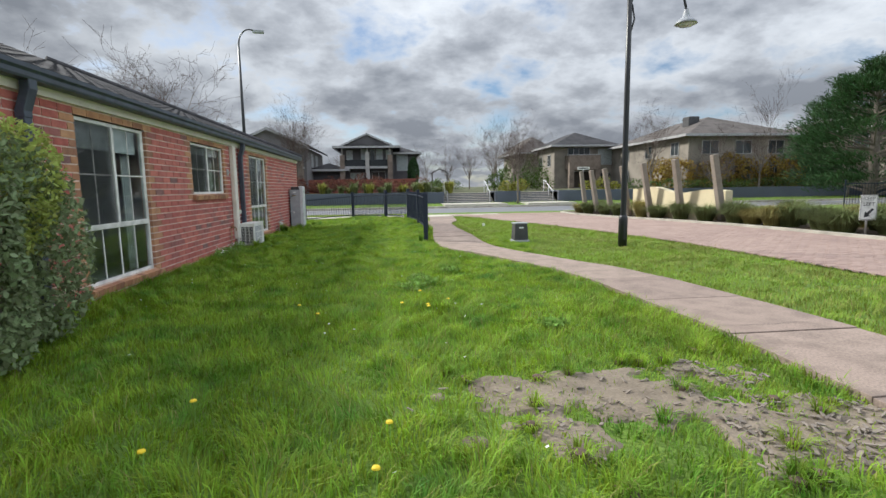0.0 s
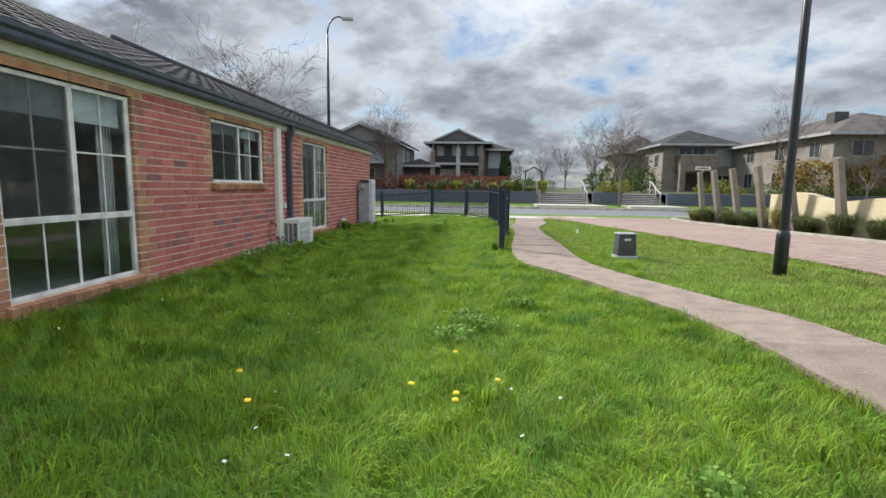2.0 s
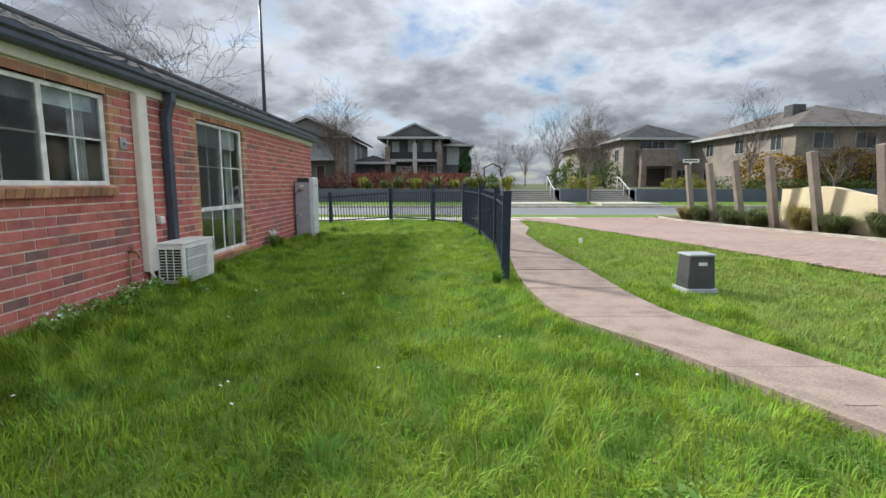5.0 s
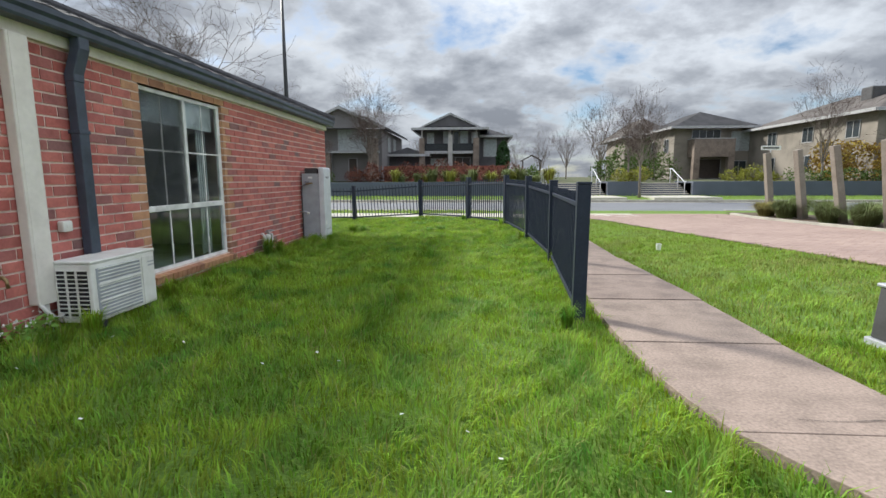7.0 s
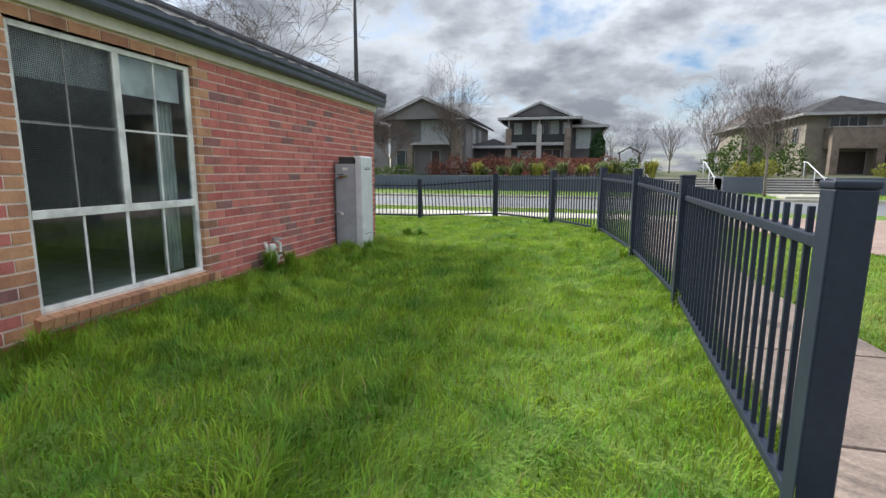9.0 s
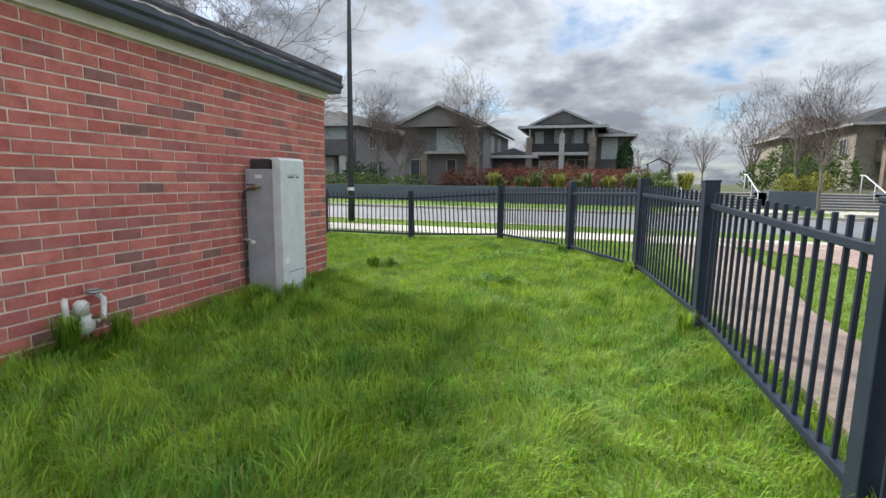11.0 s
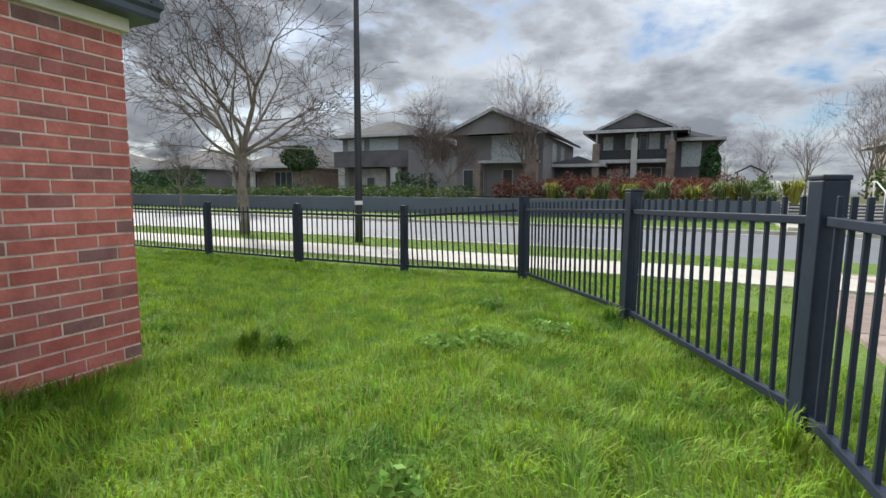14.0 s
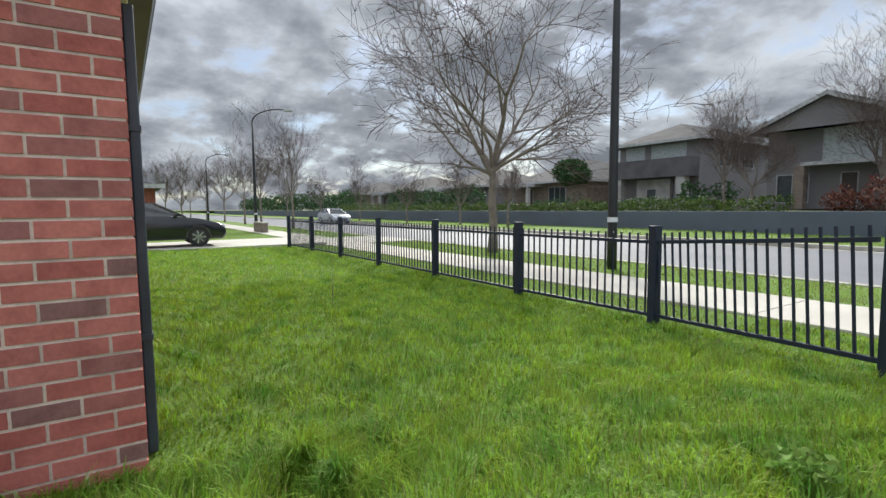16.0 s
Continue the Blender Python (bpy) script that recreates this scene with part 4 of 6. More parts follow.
# ---- street furniture ----
def street_lamp():
    x, y = 4.97, 11.86
    z = land(x, y)
    lamp = thing("street_lamp", "black steel lamp post with curved arm and bell shade", "street lamp", at=(x, y, z))
    part("base_collar", Shape().lathe([(0.0, -0.1), (0.085, -0.1), (0.085, 0.55), (0.075, 0.60), (0.058, 0.63), (0.0, 0.63)], 16), BLACK, lamp, smooth=True)
    part("pole", Shape().lathe([(0.056, 0.6), (0.050, 3.0), (0.044, 5.1), (0.0, 5.12)], 16), BLACK, lamp, smooth=True)
    pts = []
    for k in range(15):
        a = math.pi * (1 - k / 14)
        pts.append((0.56 + 0.56 * math.cos(a), 0, 4.35 + 0.75 * math.sin(a)))
    part("arm", Shape().tube([(0.0, 0, 4.05)] + pts, [0.024] * 16, 8), BLACK, lamp, smooth=True)
    part("scroll", Shape().tube([(0.02, 0, 4.0), (0.10, 0, 4.28), (0.05, 0, 4.55)], [0.016] * 3, 8), BLACK, lamp, smooth=True)
    part("shade", Shape().lathe([(0.03, 4.36), (0.05, 4.30), (0.07, 4.22), (0.13, 4.17), (0.19, 4.12), (0.20, 4.09), (0.17, 4.09), (0.0, 4.12)], 20, at=(1.12, 0, 0.12)), GREYBOX, lamp, "grey bell-shaped lamp shade", smooth=True)
    part("lens", Shape().lathe([(0.15, 4.09), (0.12, 4.05), (0.0, 4.03)], 20, at=(1.12, 0, 0.12)), LAMP_GLASS, lamp, smooth=True)
    part("access_door", Shape().box(-0.03, 0.03, -0.09, -0.083, 0.15, 0.42), BLACK, lamp, bevel=0.004)


street_lamp()


def tall_lamp(x, y, h, reach, side):
    z = land(x, y)
    lamp = thing("tall_street_lamp", "tall dark street light with a curved outreach arm", "street lamp", at=(x, y, z), turn=side, group="tall street lights")
    part("pole", Shape().lathe([(0.0, -0.1), (0.105, -0.1), (0.10, 1.0), (0.075, 5.0), (0.045, h - 0.8), (0.0, h - 0.78)], 14), BLACK, lamp, smooth=True)
    part("band", Shape().lathe([(0.103, 1.0), (0.106, 1.0), (0.106, 1.10), (0.103, 1.10)], 14), PALEBOX, lamp, "pale reflective band")
    pts = [(reach * (1 - math.cos(a)), 0, h - 0.8 + 0.8 * math.sin(a)) for a in np.linspace(0, math.pi / 2, 8)]
    pts += [(reach * 1.3, 0, h - 0.03)]
    part("arm", Shape().tube([(0, 0, h - 1.6)] + pts, [0.045] * 3 + [0.036] * 7, 8), BLACK, lamp, smooth=True)
    part("lamp_head", Shape().box(reach * 1.25, reach * 1.25 + 0.55, -0.10, 0.10, h - 0.16, h + 0.01), GREYBOX, lamp, bevel=0.05)


tall_lamp(-6.89, 29.0, 9.4, 0.55, 10)
tall_lamp(-33.0, 27.5, 7.6, 1.6, 60)
tall_lamp(-62.0, 28.6, 7.6, 1.6, 60)


def pit_pillar():
    x, y = 3.28, 13.30
    z = land(x, y)
    p = thing("service_pillar", "squat grey metal service box on a concrete pad", "service box", at=(x, y, z), turn=4)
    part("pad", Shape().box(-0.18, 0.18, -0.15, 0.15, -0.05, 0.045), GREYBOX, p, bevel=0.01)
    s = Shape()
    for zz, k in ((0.045, 0.158), (0.40, 0.14)):
        s.v += [(-k, -k * 0.8, zz), (k, -k * 0.8, zz), (k, k * 0.8, zz), (-k, k * 0.8, zz)]
    s.f = [(0, 3, 2, 1), (4, 5, 6, 7)] + [(i, (i + 1) % 4, 4 + (i + 1) % 4, 4 + i) for i in range(4)]
    part("case", s, DARKGREY, p, bevel=0.01)
    part("lid", Shape().box(-0.155, 0.155, -0.128, 0.128, 0.40, 0.425), GREYBOX, p, "pale weathered lid", bevel=0.01)
    part("number_plate", Shape().box(-0.05, 0.05, -0.128, -0.11, 0.30, 0.335), PALEBOX, p)


pit_pillar()

# leaning timber posts in a row, one with a street name blade
post_shape = Shape()
for zz, k in ((-0.1, 0.10), (2.18, 0.09)):
    post_shape.v += [(-k, -k, zz), (k, -k, zz), (k, k, zz), (-k, k, zz)]
post_shape.f = [(0, 3, 2, 1), (4, 5, 6, 7)] + [(i, (i + 1) % 4, 4 + (i + 1) % 4, 4 + i) for i in range(4)]
POST_ROW = [(10.8, 28.0), (10.45, 25.7), (10.4, 24.0), (10.4, 22.4), (10.5, 20.8), (10.65, 19.0), (10.9, 17.2)]
first_post = None
for i, (x, y) in enumerate(POST_ROW):
    m = pose(x, y, land(x, y), 0, -11 if i else -8, 12 * (i % 2))
    if first_post is None:
        first_post = part("timber_post", post_shape, POSTWOOD, None, "grey weathered timber post leaning in a row", bevel=0.012)
        tagged(first_post, category="post", group="leaning timber posts")
        first_post.matrix_basis = m
    else:
        copy_thing(first_post, m)
blade = thing("street_name_blade", "small white street name plate on a post", "street sign", at=(10.62, 28.0, land(11, 28) + 2.26))
part("plate", Shape().box(-0.33, 0.33, -0.012, 0.012, 0.0, 0.15), SIGN_WHITE, blade, bevel=0.004)
part("lettering_bar", Shape().box(-0.26, 0.26, -0.014, -0.0125, 0.05, 0.10), SIGN_BLACK, blade)
part("stem", Shape().tube([(0, 0, -0.15), (0, 0, 0.0)], [0.02, 0.02], 8), STEEL, blade, smooth=True)

# low cream rendered wall winding behind the posts
s = Shape()
pts = [(10.42 + 0.42 * (1 - t) ** 2, 17.3 + 5.2 * t) for t in np.linspace(0, 1, 24)]
for k, ((xa, ya), (xb, yb)) in enumerate(zip(pts[:-1], pts[1:])):
    ta = 1.02 + 0.22 * ease(8, 20, k) + 0.05 * math.sin(k * 0.5)
    tb = 1.02 + 0.22 * ease(8, 20, k + 1) + 0.05 * math.sin((k + 1) * 0.5)
    n = len(s.v)
    for x, y, t in ((xa, ya, ta), (xb, yb, tb)):
        g = land(x, y)
        s.v += [(x + 0.18, y, g - 0.1), (x + 0.42, y, g - 0.1), (x + 0.42, y, g + t), (x + 0.18, y, g + t)]
    s.f += [(n + i, n + (i + 1) % 4, n + 4 + (i + 1) % 4, n + 4 + i) for i in range(4)]
s.f += [(0, 1, 2, 3), tuple(len(s.v) - i for i in (1, 2, 3, 4))]
tagged(part("garden_wall", s, RETAIN_CREAM, None, "low cream rendered wall with a curving top", kind=""), category="wall")


# keep left sign
def text_mesh(body, size, mat, name, parent, m):
    cu = bpy.data.curves.new(name, "FONT")
    cu.body, cu.size, cu.align_x, cu.align_y = body, size, "CENTER", "CENTER"
    tmp = bpy.data.objects.new(name, cu)
    scene.collection.objects.link(tmp)
    deps = bpy.context.evaluated_depsgraph_get()
    me = bpy.data.meshes.new_from_object(tmp.evaluated_get(deps))
    bpy.data.objects.remove(tmp)
    me.materials.clear()
    me.materials.append(mat)
    ob = new(name, me)
    ob.parent = parent
    ob.matrix_basis = m
    return ob


sx, sy = 10.68, 12.25
sign = thing("traffic_sign", "white traffic sign with black arrow and lettering", "road sign", at=(sx, sy, land(sx, sy)), turn=-12)
sign.matrix_basis = sign.matrix_basis @ Matrix.Scale(0.9, 4)
part("post", Shape().tube([(0, 0.03, -0.2), (0, 0.03, 1.0)], [0.026, 0.026], 10), STEEL, sign, smooth=True)
board = part("board", Shape().box(-0.19, 0.19, -0.006, 0.006, 0.42, 1.02), SIGN_WHITE, sign, bevel=0.004)
rim = Shape().box(-0.178, -0.170, -0.0085, -0.006, 0.432, 1.008).box(0.170, 0.178, -0.0085, -0.006, 0.432, 1.008)
rim.box(-0.170, 0.170, -0.0085, -0.006, 0.432, 0.440).box(-0.170, 0.170, -0.0085, -0.006, 1.0, 1.008)
part("border", rim, SIGN_BLACK, board)
text_mesh("KEEP", 0.125, SIGN_BLACK, "lettering", board, pose(0, -0.009, 0.93, 90))
text_mesh("LEFT", 0.125, SIGN_BLACK, "lettering", board, pose(0, -0.009, 0.80, 90))
arrow = Shape()
d = Vector((-1, 0, -1)).normalized()
nrm = Vector((-d.z, 0, d.x))
c = Vector((0.0, -0.009, 0.59))
tip, tail = c + d * 0.14, c - d * 0.14
neck = c + d * 0.02
arrow.poly([tail + nrm * 0.03, tail - nrm * 0.03, neck - nrm * 0.03, neck + nrm * 0.03])
arrow.poly([tip, neck + nrm * 0.085, neck - nrm * 0.085])
part("arrow", arrow, SIGN_BLACK, board)

# steel screen beside the big conifer
scr = thing("metal_gate", "dark steel barred gate panel beside the conifer", "gate", at=(22.9, 25.0, land(22, 25)), turn=-40)
part("gate_frame", Shape().box(0, 0.06, 0, 0.06, -0.05, 1.5).box(2.3, 2.36, 0, 0.06, -0.05, 1.5).box(0.06, 2.3, 0, 0.05, 1.28, 1.33).box(0.06, 2.3, 0, 0.05, 0.12, 0.17), FENCE, scr)
for k in range(20):
    part("bar", Shape().box(0.12 + k * 0.11, 0.138 + k * 0.11, 0.01, 0.03, 0.17, 1.28), FENCE, scr)

# ---- far side: retaining wall, steps, rails ----
WT = 0.98
rw = thing("retaining_wall", "low blue-grey rendered retaining wall below the gardens", "wall", kind="structure")
spans = [(-160, STEPS[0][0]), (STEPS[0][1], STEPS[1][0]), (STEPS[1][1], 130)]
for a, b in spans:
    part("wall_panel", Shape().box(a, b, WALL_Y, WALL_Y + 0.28, -0.1, WT), RETAIN, rw, bevel=0.015)
for a, b in STEPS:
    for x in (a - 0.24, b):
        part("wing_wall", Shape().box(x, x + 0.24, WALL_Y + 0.282, WALL_Y + 3.0, -0.1, WT), RETAIN, rw)
# raised gardens behind it
v, f = [], []
xs = [-300] + [v0 for v0 in np.arange(-80, 81, 4.0)] + [300]
ysr = [WALL_Y + 0.2, 46.6, 52, 60, 75, 110, 300, 800]
s = Shape()
for a, b in spans:
    s.box(a, b, WALL_Y + 0.27, 46.4, -0.1, WT - 0.10)
terrace = part("terrace", s, GARDEN, None, "raised lawn and garden beds behind the wall", kind="structure")
s = Shape()
s.poly([(-600, 46.4, WT - 0.1), (600, 46.4, WT - 0.1), (600, 75, 1.1), (-600, 75, 1.1)])
s.poly([(-600, 75, 1.1), (600, 75, 1.1), (900, 900, 2.0), (-900, 900, 2.0)])
tagged(part("terrace", s, GARDEN, None, "raised ground under the far houses", kind="structure"), category="ground")
tagged(terrace, category="ground")
for a, b in STEPS:
    st = thing("garden_steps", "wide pale concrete steps up through the wall", "steps", group="garden steps")
    n = 6
    for k in range(n):
        y = WALL_Y + 0.5 + k * 0.36
        part("step", Shape().box(a + 0.01, b - 0.01, y, 46.4, 0.05 + k * 0.137, 0.05 + (k + 1) * 0.137 - 0.055), RETAIN, st)
        part("tread", Shape().box(a + 0.01, b - 0.01, y - 0.03, y + 0.40, 0.05 + (k + 1) * 0.137 - 0.055, 0.05 + (k + 1) * 0.137), CONC, st, bevel=0.01)
    part("landing", Shape().box(a - 0.3, b + 0.3, ROAD_F + 0.5, WALL_Y + 0.46, -0.1, land(0, 42) + 0.05), CONC, st)
    for x in ((a + 0.35, b - 0.35) if a < 8 else (b - 0.35,)):
        r = thing("handrail", "pale tubular steel handrail beside the steps", "handrail", group="step handrails")
        pts = [(x, WALL_Y + 0.2, 0.95), (x, WALL_Y + 0.6, 0.98), (x, 46.0, 1.85), (x, 46.5, 1.87)]
        part("rail", Shape().tube(pts, [0.032] * 4, 8), PALEBOX, r, smooth=True)
        for y, z0, z1 in ((WALL_Y + 0.45, 0.0, 0.97), (44.9, 0.4, 1.45), (46.3, 0.7, 1.87)):
            part("stanchion", Shape().tube([(x, y, z0), (x, y, z1)], [0.025, 0.025], 8), PALEBOX, r, smooth=True)


# ---- far houses ----
def hip_roof(x0, x1, y0, y1, z, rise, over, mat, parent, name="roof", gable=False):
    a0, a1, b0, b1 = x0 - over, x1 + over, y0 - over, y1 + over
    s = Shape()
    if gable:
        cx = (a0 + a1) / 2
        v = [(a0, b0, z), (a1, b0, z), (a1, b1, z), (a0, b1, z), (cx, b0, z + rise), (cx, b1, z + rise)]
        t = 0.18
        v += [(x, y, zz + t) for x, y, zz in v]
        s.v = v
        s.f = [(6, 7, 1, 0)[::-1], (7, 8, 11, 10)[::-1], (9, 6, 10, 11)[::-1], (0, 4, 10, 6), (4, 1, 7, 10), (3, 5, 11, 9), (5, 2, 8, 11), (0, 3, 9, 6), (1, 2, 8, 7), (0, 4, 5, 3), (4, 1, 2, 5)]
        s.f[0] = (0, 6, 6)[:2] + (6,)
        s.f = s.f[1:]
    else:
        w, d = a1 - a0, b1 - b0
        k = min(w, d) / 2
        if w <= d:
            r = [((a0 + a1) / 2, b0 + k, z + rise), ((a0 + a1) / 2, b1 - k, z + rise)]
            s.v = [(a0, b0, z), (a1, b0, z), (a1, b1, z), (a0, b1, z)] + r
            s.f = [(0, 1, 4), (1, 2, 5, 4), (2, 3, 5), (3, 0, 4, 5), (3, 2, 1, 0)]
        else:
            r = [(a0 + k, (b0 + b1) / 2, z + rise), (a1 - k, (b0 + b1) / 2, z + rise)]
            s.v = [(a0, b0, z), (a1, b0, z), (a1, b1, z), (a0, b1, z)] + r
            s.f = [(0, 1, 5, 4), (1, 2, 5), (2, 3, 4, 5), (3, 0, 4), (3, 2, 1, 0)]
    ob = part(name, s, mat, parent)
    fs = Shape()
    fs.box(a0 - 0.02, a1 + 0.02, b0 - 0.10, b0 - 0.01, z - 0.10, z + 0.13)
    fs.box(a0 - 0.10, a0 - 0.01, b0 - 0.01, b1, z - 0.10, z + 0.13)
    fs.box(a1 + 0.01, a1 + 0.10, b0 - 0.01, b1, z - 0.10, z + 0.13)
    if not gable:
        part("fascia", fs, FASCIA, ob)
    return ob


def far_window(parent, x0, x1, y, z0, z1, pane=None, bars=1, side=0):
    """A framed window in a front wall at y (side=0), or in a side wall at x=y facing -x (side=-1) or +x (side=1)."""
    def b(s, u0, u1, v0, v1, w0, w1):
        return s.box(u0, u1, v0, v1, w0, w1) if not side else s.box(*sorted((y - side * (v0 - y), y - side * (v1 - y))), u0, u1, w0, w1)
    w = part("window", b(Shape(), x0, x1, y - 0.035, y + 0.02, z0, z1), pane or PANE, parent)
    fr = Shape()
    t = 0.06
    b(fr, x0 - t, x0, y - 0.06, y + 0.02, z0 - t, z1 + t)
    b(fr, x1, x1 + t, y - 0.06, y + 0.02, z0 - t, z1 + t)
    b(fr, x0, x1, y - 0.06, y + 0.02, z1, z1 + t)
    b(fr, x0, x1, y - 0.06, y + 0.02, z0 - t, z0)
    for k in range(bars):
        u = x0 + (x1 - x0) * (k + 1) / (bars + 1)
        b(fr, u - 0.025, u + 0.025, y - 0.055, y - 0.035, z0, z1)
    part("window_frame", fr, FASCIA, w)
    return w


def house_body(h, x0, x1, y0, y1, z0, z1, mat, name="wall"):
    return part(name, Shape().box(x0, x1, y0, y1, z0, z1), mat, h)


# dark gabled two-storey house with a balcony between brick piers
hb = thing("two_storey_house", "dark grey two-storey house with gabled balcony front", "house")
B0 = 1.0
house_body(hb, -4.9, 0.75, 58.6, 70, B0, 5.85, HOUSE_DARK)
house_body(hb, 0.76, 3.3, 60.2, 70, B0, 5.3, HOUSE_DARK)
hip_roof(-4.9, 0.75, 57.9, 70, 5.85, 1.2, 0.75, ROOF_FAR, hb)
hip_roof(0.0, 3.3, 60.0, 70, 5.3, 0.9, 0.6, ROOF_FAR, hb)
s = Shape()
s.poly([(-4.4, 57.6, 6.10), (0.26, 57.6, 6.10), (-2.07, 57.6, 7.20)])
gab = part("gable", s, HOUSE_DARK, hb)
s = Shape()
for sgn in (-1, 1):
    s.v_n = len(s.v)
    n = len(s.v)
    xa, xb = -2.07, -2.07 + sgn * 2.75
    s.v += [(xa, 57.45, 7.18), (xa, 57.45, 7.34), (xb, 57.45, 6.12), (xb, 57.45, 5.96), (xa, 57.55, 7.18), (xa, 57.55, 7.34), (xb, 57.55, 6.12), (xb, 57.55, 5.96)]
    s.f += [(n, n + 1, n + 2, n + 3), (n + 4, n + 7, n + 6, n + 5), (n, n + 4, n + 5, n + 1), (n + 1, n + 5, n + 6, n + 2), (n + 2, n + 6, n + 7, n + 3), (n + 3, n + 7, n + 4, n)]
part("barge_board", s, FASCIA, gab)
s = Shape()
for sgn in (-1, 1):
    xb = -2.07 + sgn * 2.75
    s.poly([(-2.07, 57.46, 7.36), (xb, 57.46, 6.14), (xb, 61.5, 6.14), (-2.07, 61.5, 7.36)])
part("gable_roof", s, ROOF_FAR, hb)
bal = part("balcony", Shape().box(-4.7, 0.45, 57.3, 58.6, 3.55, 3.80), FASCIA, hb, "pale balcony edge")
part("balustrade", Shape().box(-4.5, 0.3, 57.35, 57.40, 3.8, 4.5), SMOKE, bal, "smoky glass balustrade")
for x, w, m, top in ((-4.75, 0.5, HOUSE_STONE, 5.0), (-2.05, 0.42, HOUSE_LIGHT, 5.3), (0.40, 0.55, HOUSE_STONE, 5.0)):
    part("pier", Shape().box(x - w / 2, x + w / 2, 57.1, 57.6, B0, top), m, hb)
    part("veranda_post", Shape().box(x - 0.06, x + 0.06, 57.3, 57.42, top, 5.85), HOUSE_LIGHT, hb)
for a, b, c, d, m in ((-4.35, -3.75, 3.9, 5.55, CURTAIN), (-2.75, -2.25, 3.85, 5.7, CURTAIN), (-1.75, -1.3, 3.85, 5.7, PANE), (-1.1, -0.45, 3.85, 5.7, CURTAIN), (-0.0, 0.5, 3.9, 5.55, CURTAIN), (-4.0, -2.5, 1.9, 3.1, CURTAIN), (-1.6, -0.2, 1.2, 3.2, DOOR)):
    far_window(hb, a, b, 58.6, c, d, m, bars=0 if b - a < 0.8 else 1)
far_window(hb, 1.2, 2.4, 60.2, 3.4, 5.1, CURTAIN, 0)
far_window(hb, 1.0, 2.0, 60.2, 1.5, 2.4, PANE, 1)

# brown-grey gabled house
ha = thing("two_storey_house", "grey-brown two-storey house with wide front gable", "house")
house_body(ha, -14.8, -8.0, 54.0, 66, B0, 5.6, HOUSE_RENDER)
house_body(ha, -8.0, -4.6, 58.0, 66, B0, 3.4, HOUSE_DARK, "garage_wall")
hip_roof(-8.2, -4.6, 57.6, 66, 3.4, 0.9, 0.5, ROOF_FAR, ha)
hip_roof(-14.8, -8.0, 53.0, 66, 5.5, 1.75, 0.55, ROOF_FAR, ha, gable=True)
s = Shape()
s.poly([(-15.1, 52.75, 5.55), (-7.7, 52.75, 5.55), (-11.4, 52.75, 7.2)])
part("gable", s, HOUSE_RENDER, ha)
s = Shape()
for sgn in (-1, 1):
    n = len(s.v)
    xa, xb = -11.4, -11.4 + sgn * 3.98
    s.v += [(xa, 52.36, 7.16), (xa, 52.36, 7.40), (xb, 52.36, 5.62), (xb, 52.36, 5.40), (xa, 52.44, 7.16), (xa, 52.44, 7.40), (xb, 52.44, 5.62), (xb, 52.44, 5.40)]
    s.f += [(n, n + 1, n + 2, n + 3), (n + 4, n + 7, n + 6, n + 5), (n, n + 4, n + 5, n + 1), (n + 1, n + 5, n + 6, n + 2), (n + 2, n + 6, n + 7, n + 3), (n + 3, n + 7, n + 4, n)]
part("barge_board", s, FASCIA, ha)
part("balcony", Shape().box(-12.6, -8.2, 52.8, 54.0, 3.45, 3.65), FASCIA, ha)
far_window(ha, -11.9, -9.4, 54.0, 3.7, 5.5, CURTAIN, 2)
far_window(ha, -11.0, -10.3, 54.0, 1.1, 3.0, DOOR, 0)
far_window(ha, -14.2, -12.6, 54.0, 1.4, 3.0, PANE, 1)
part("pier", Shape().box(-9.0, -8.2, 52.7, 53.5, B0, 4.7), HOUSE_STONE, ha)
part("pier", Shape().box(-12.9, -12.4, 52.8, 53.3, B0, 3.45), HOUSE_STONE, ha)
for x in (-8.85, -8.4):
    part("veranda_post", Shape().box(x, x + 0.1, 52.9, 53.0, 4.7, 5.6), HOUSE_LIGHT, ha)
for y in (57.0, 60.2):
    far_window(ha, y, y + 1.2, -8.0, 3.8, 5.1, CURTAIN, 1, side=1)

# hipped house with a dark balcony box
hc = thing("two_storey_house", "pale and dark two-storey house with hipped roof", "house")
house_body(hc, -28.0, -20.9, 57.2, 70, B0, 6.3, HOUSE_RENDER)
hip_roof(-28.0, -20.9, 57.0, 70, 6.3, 1.9, 0.7, ROOF_FAR, hc)
part("balcony", Shape().box(-28.0, -20.9, 55.8, 57.2, 3.5, 4.95), HOUSE_DARK, hc, "dark panelled balcony box")
far_window(hc, -27.3, -25.6, 57.2, 5.0, 6.1, CURTAIN, 0)
far_window(hc, -24.9, -22.0, 57.2, 5.0, 6.1, CURTAIN, 1)
for x in (-27.6, -22.0):
    part("pier", Shape().box(x, x + 0.7, 55.9, 56.6, B0, 3.5), HOUSE_LIGHT, hc)
part("porch_wall", Shape().box(-26.0, -23.0, 56.8, 57.2, B0, 3.4), HOUSE_LIGHT, hc)
far_window(hc, -25.0, -24.2, 56.8, 1.2, 2.6, PANE, 0)
for y in (60.0, 64.0):
    far_window(hc, y, y + 1.4, -20.9, 4.4, 5.7, PANE, 1, side=1)

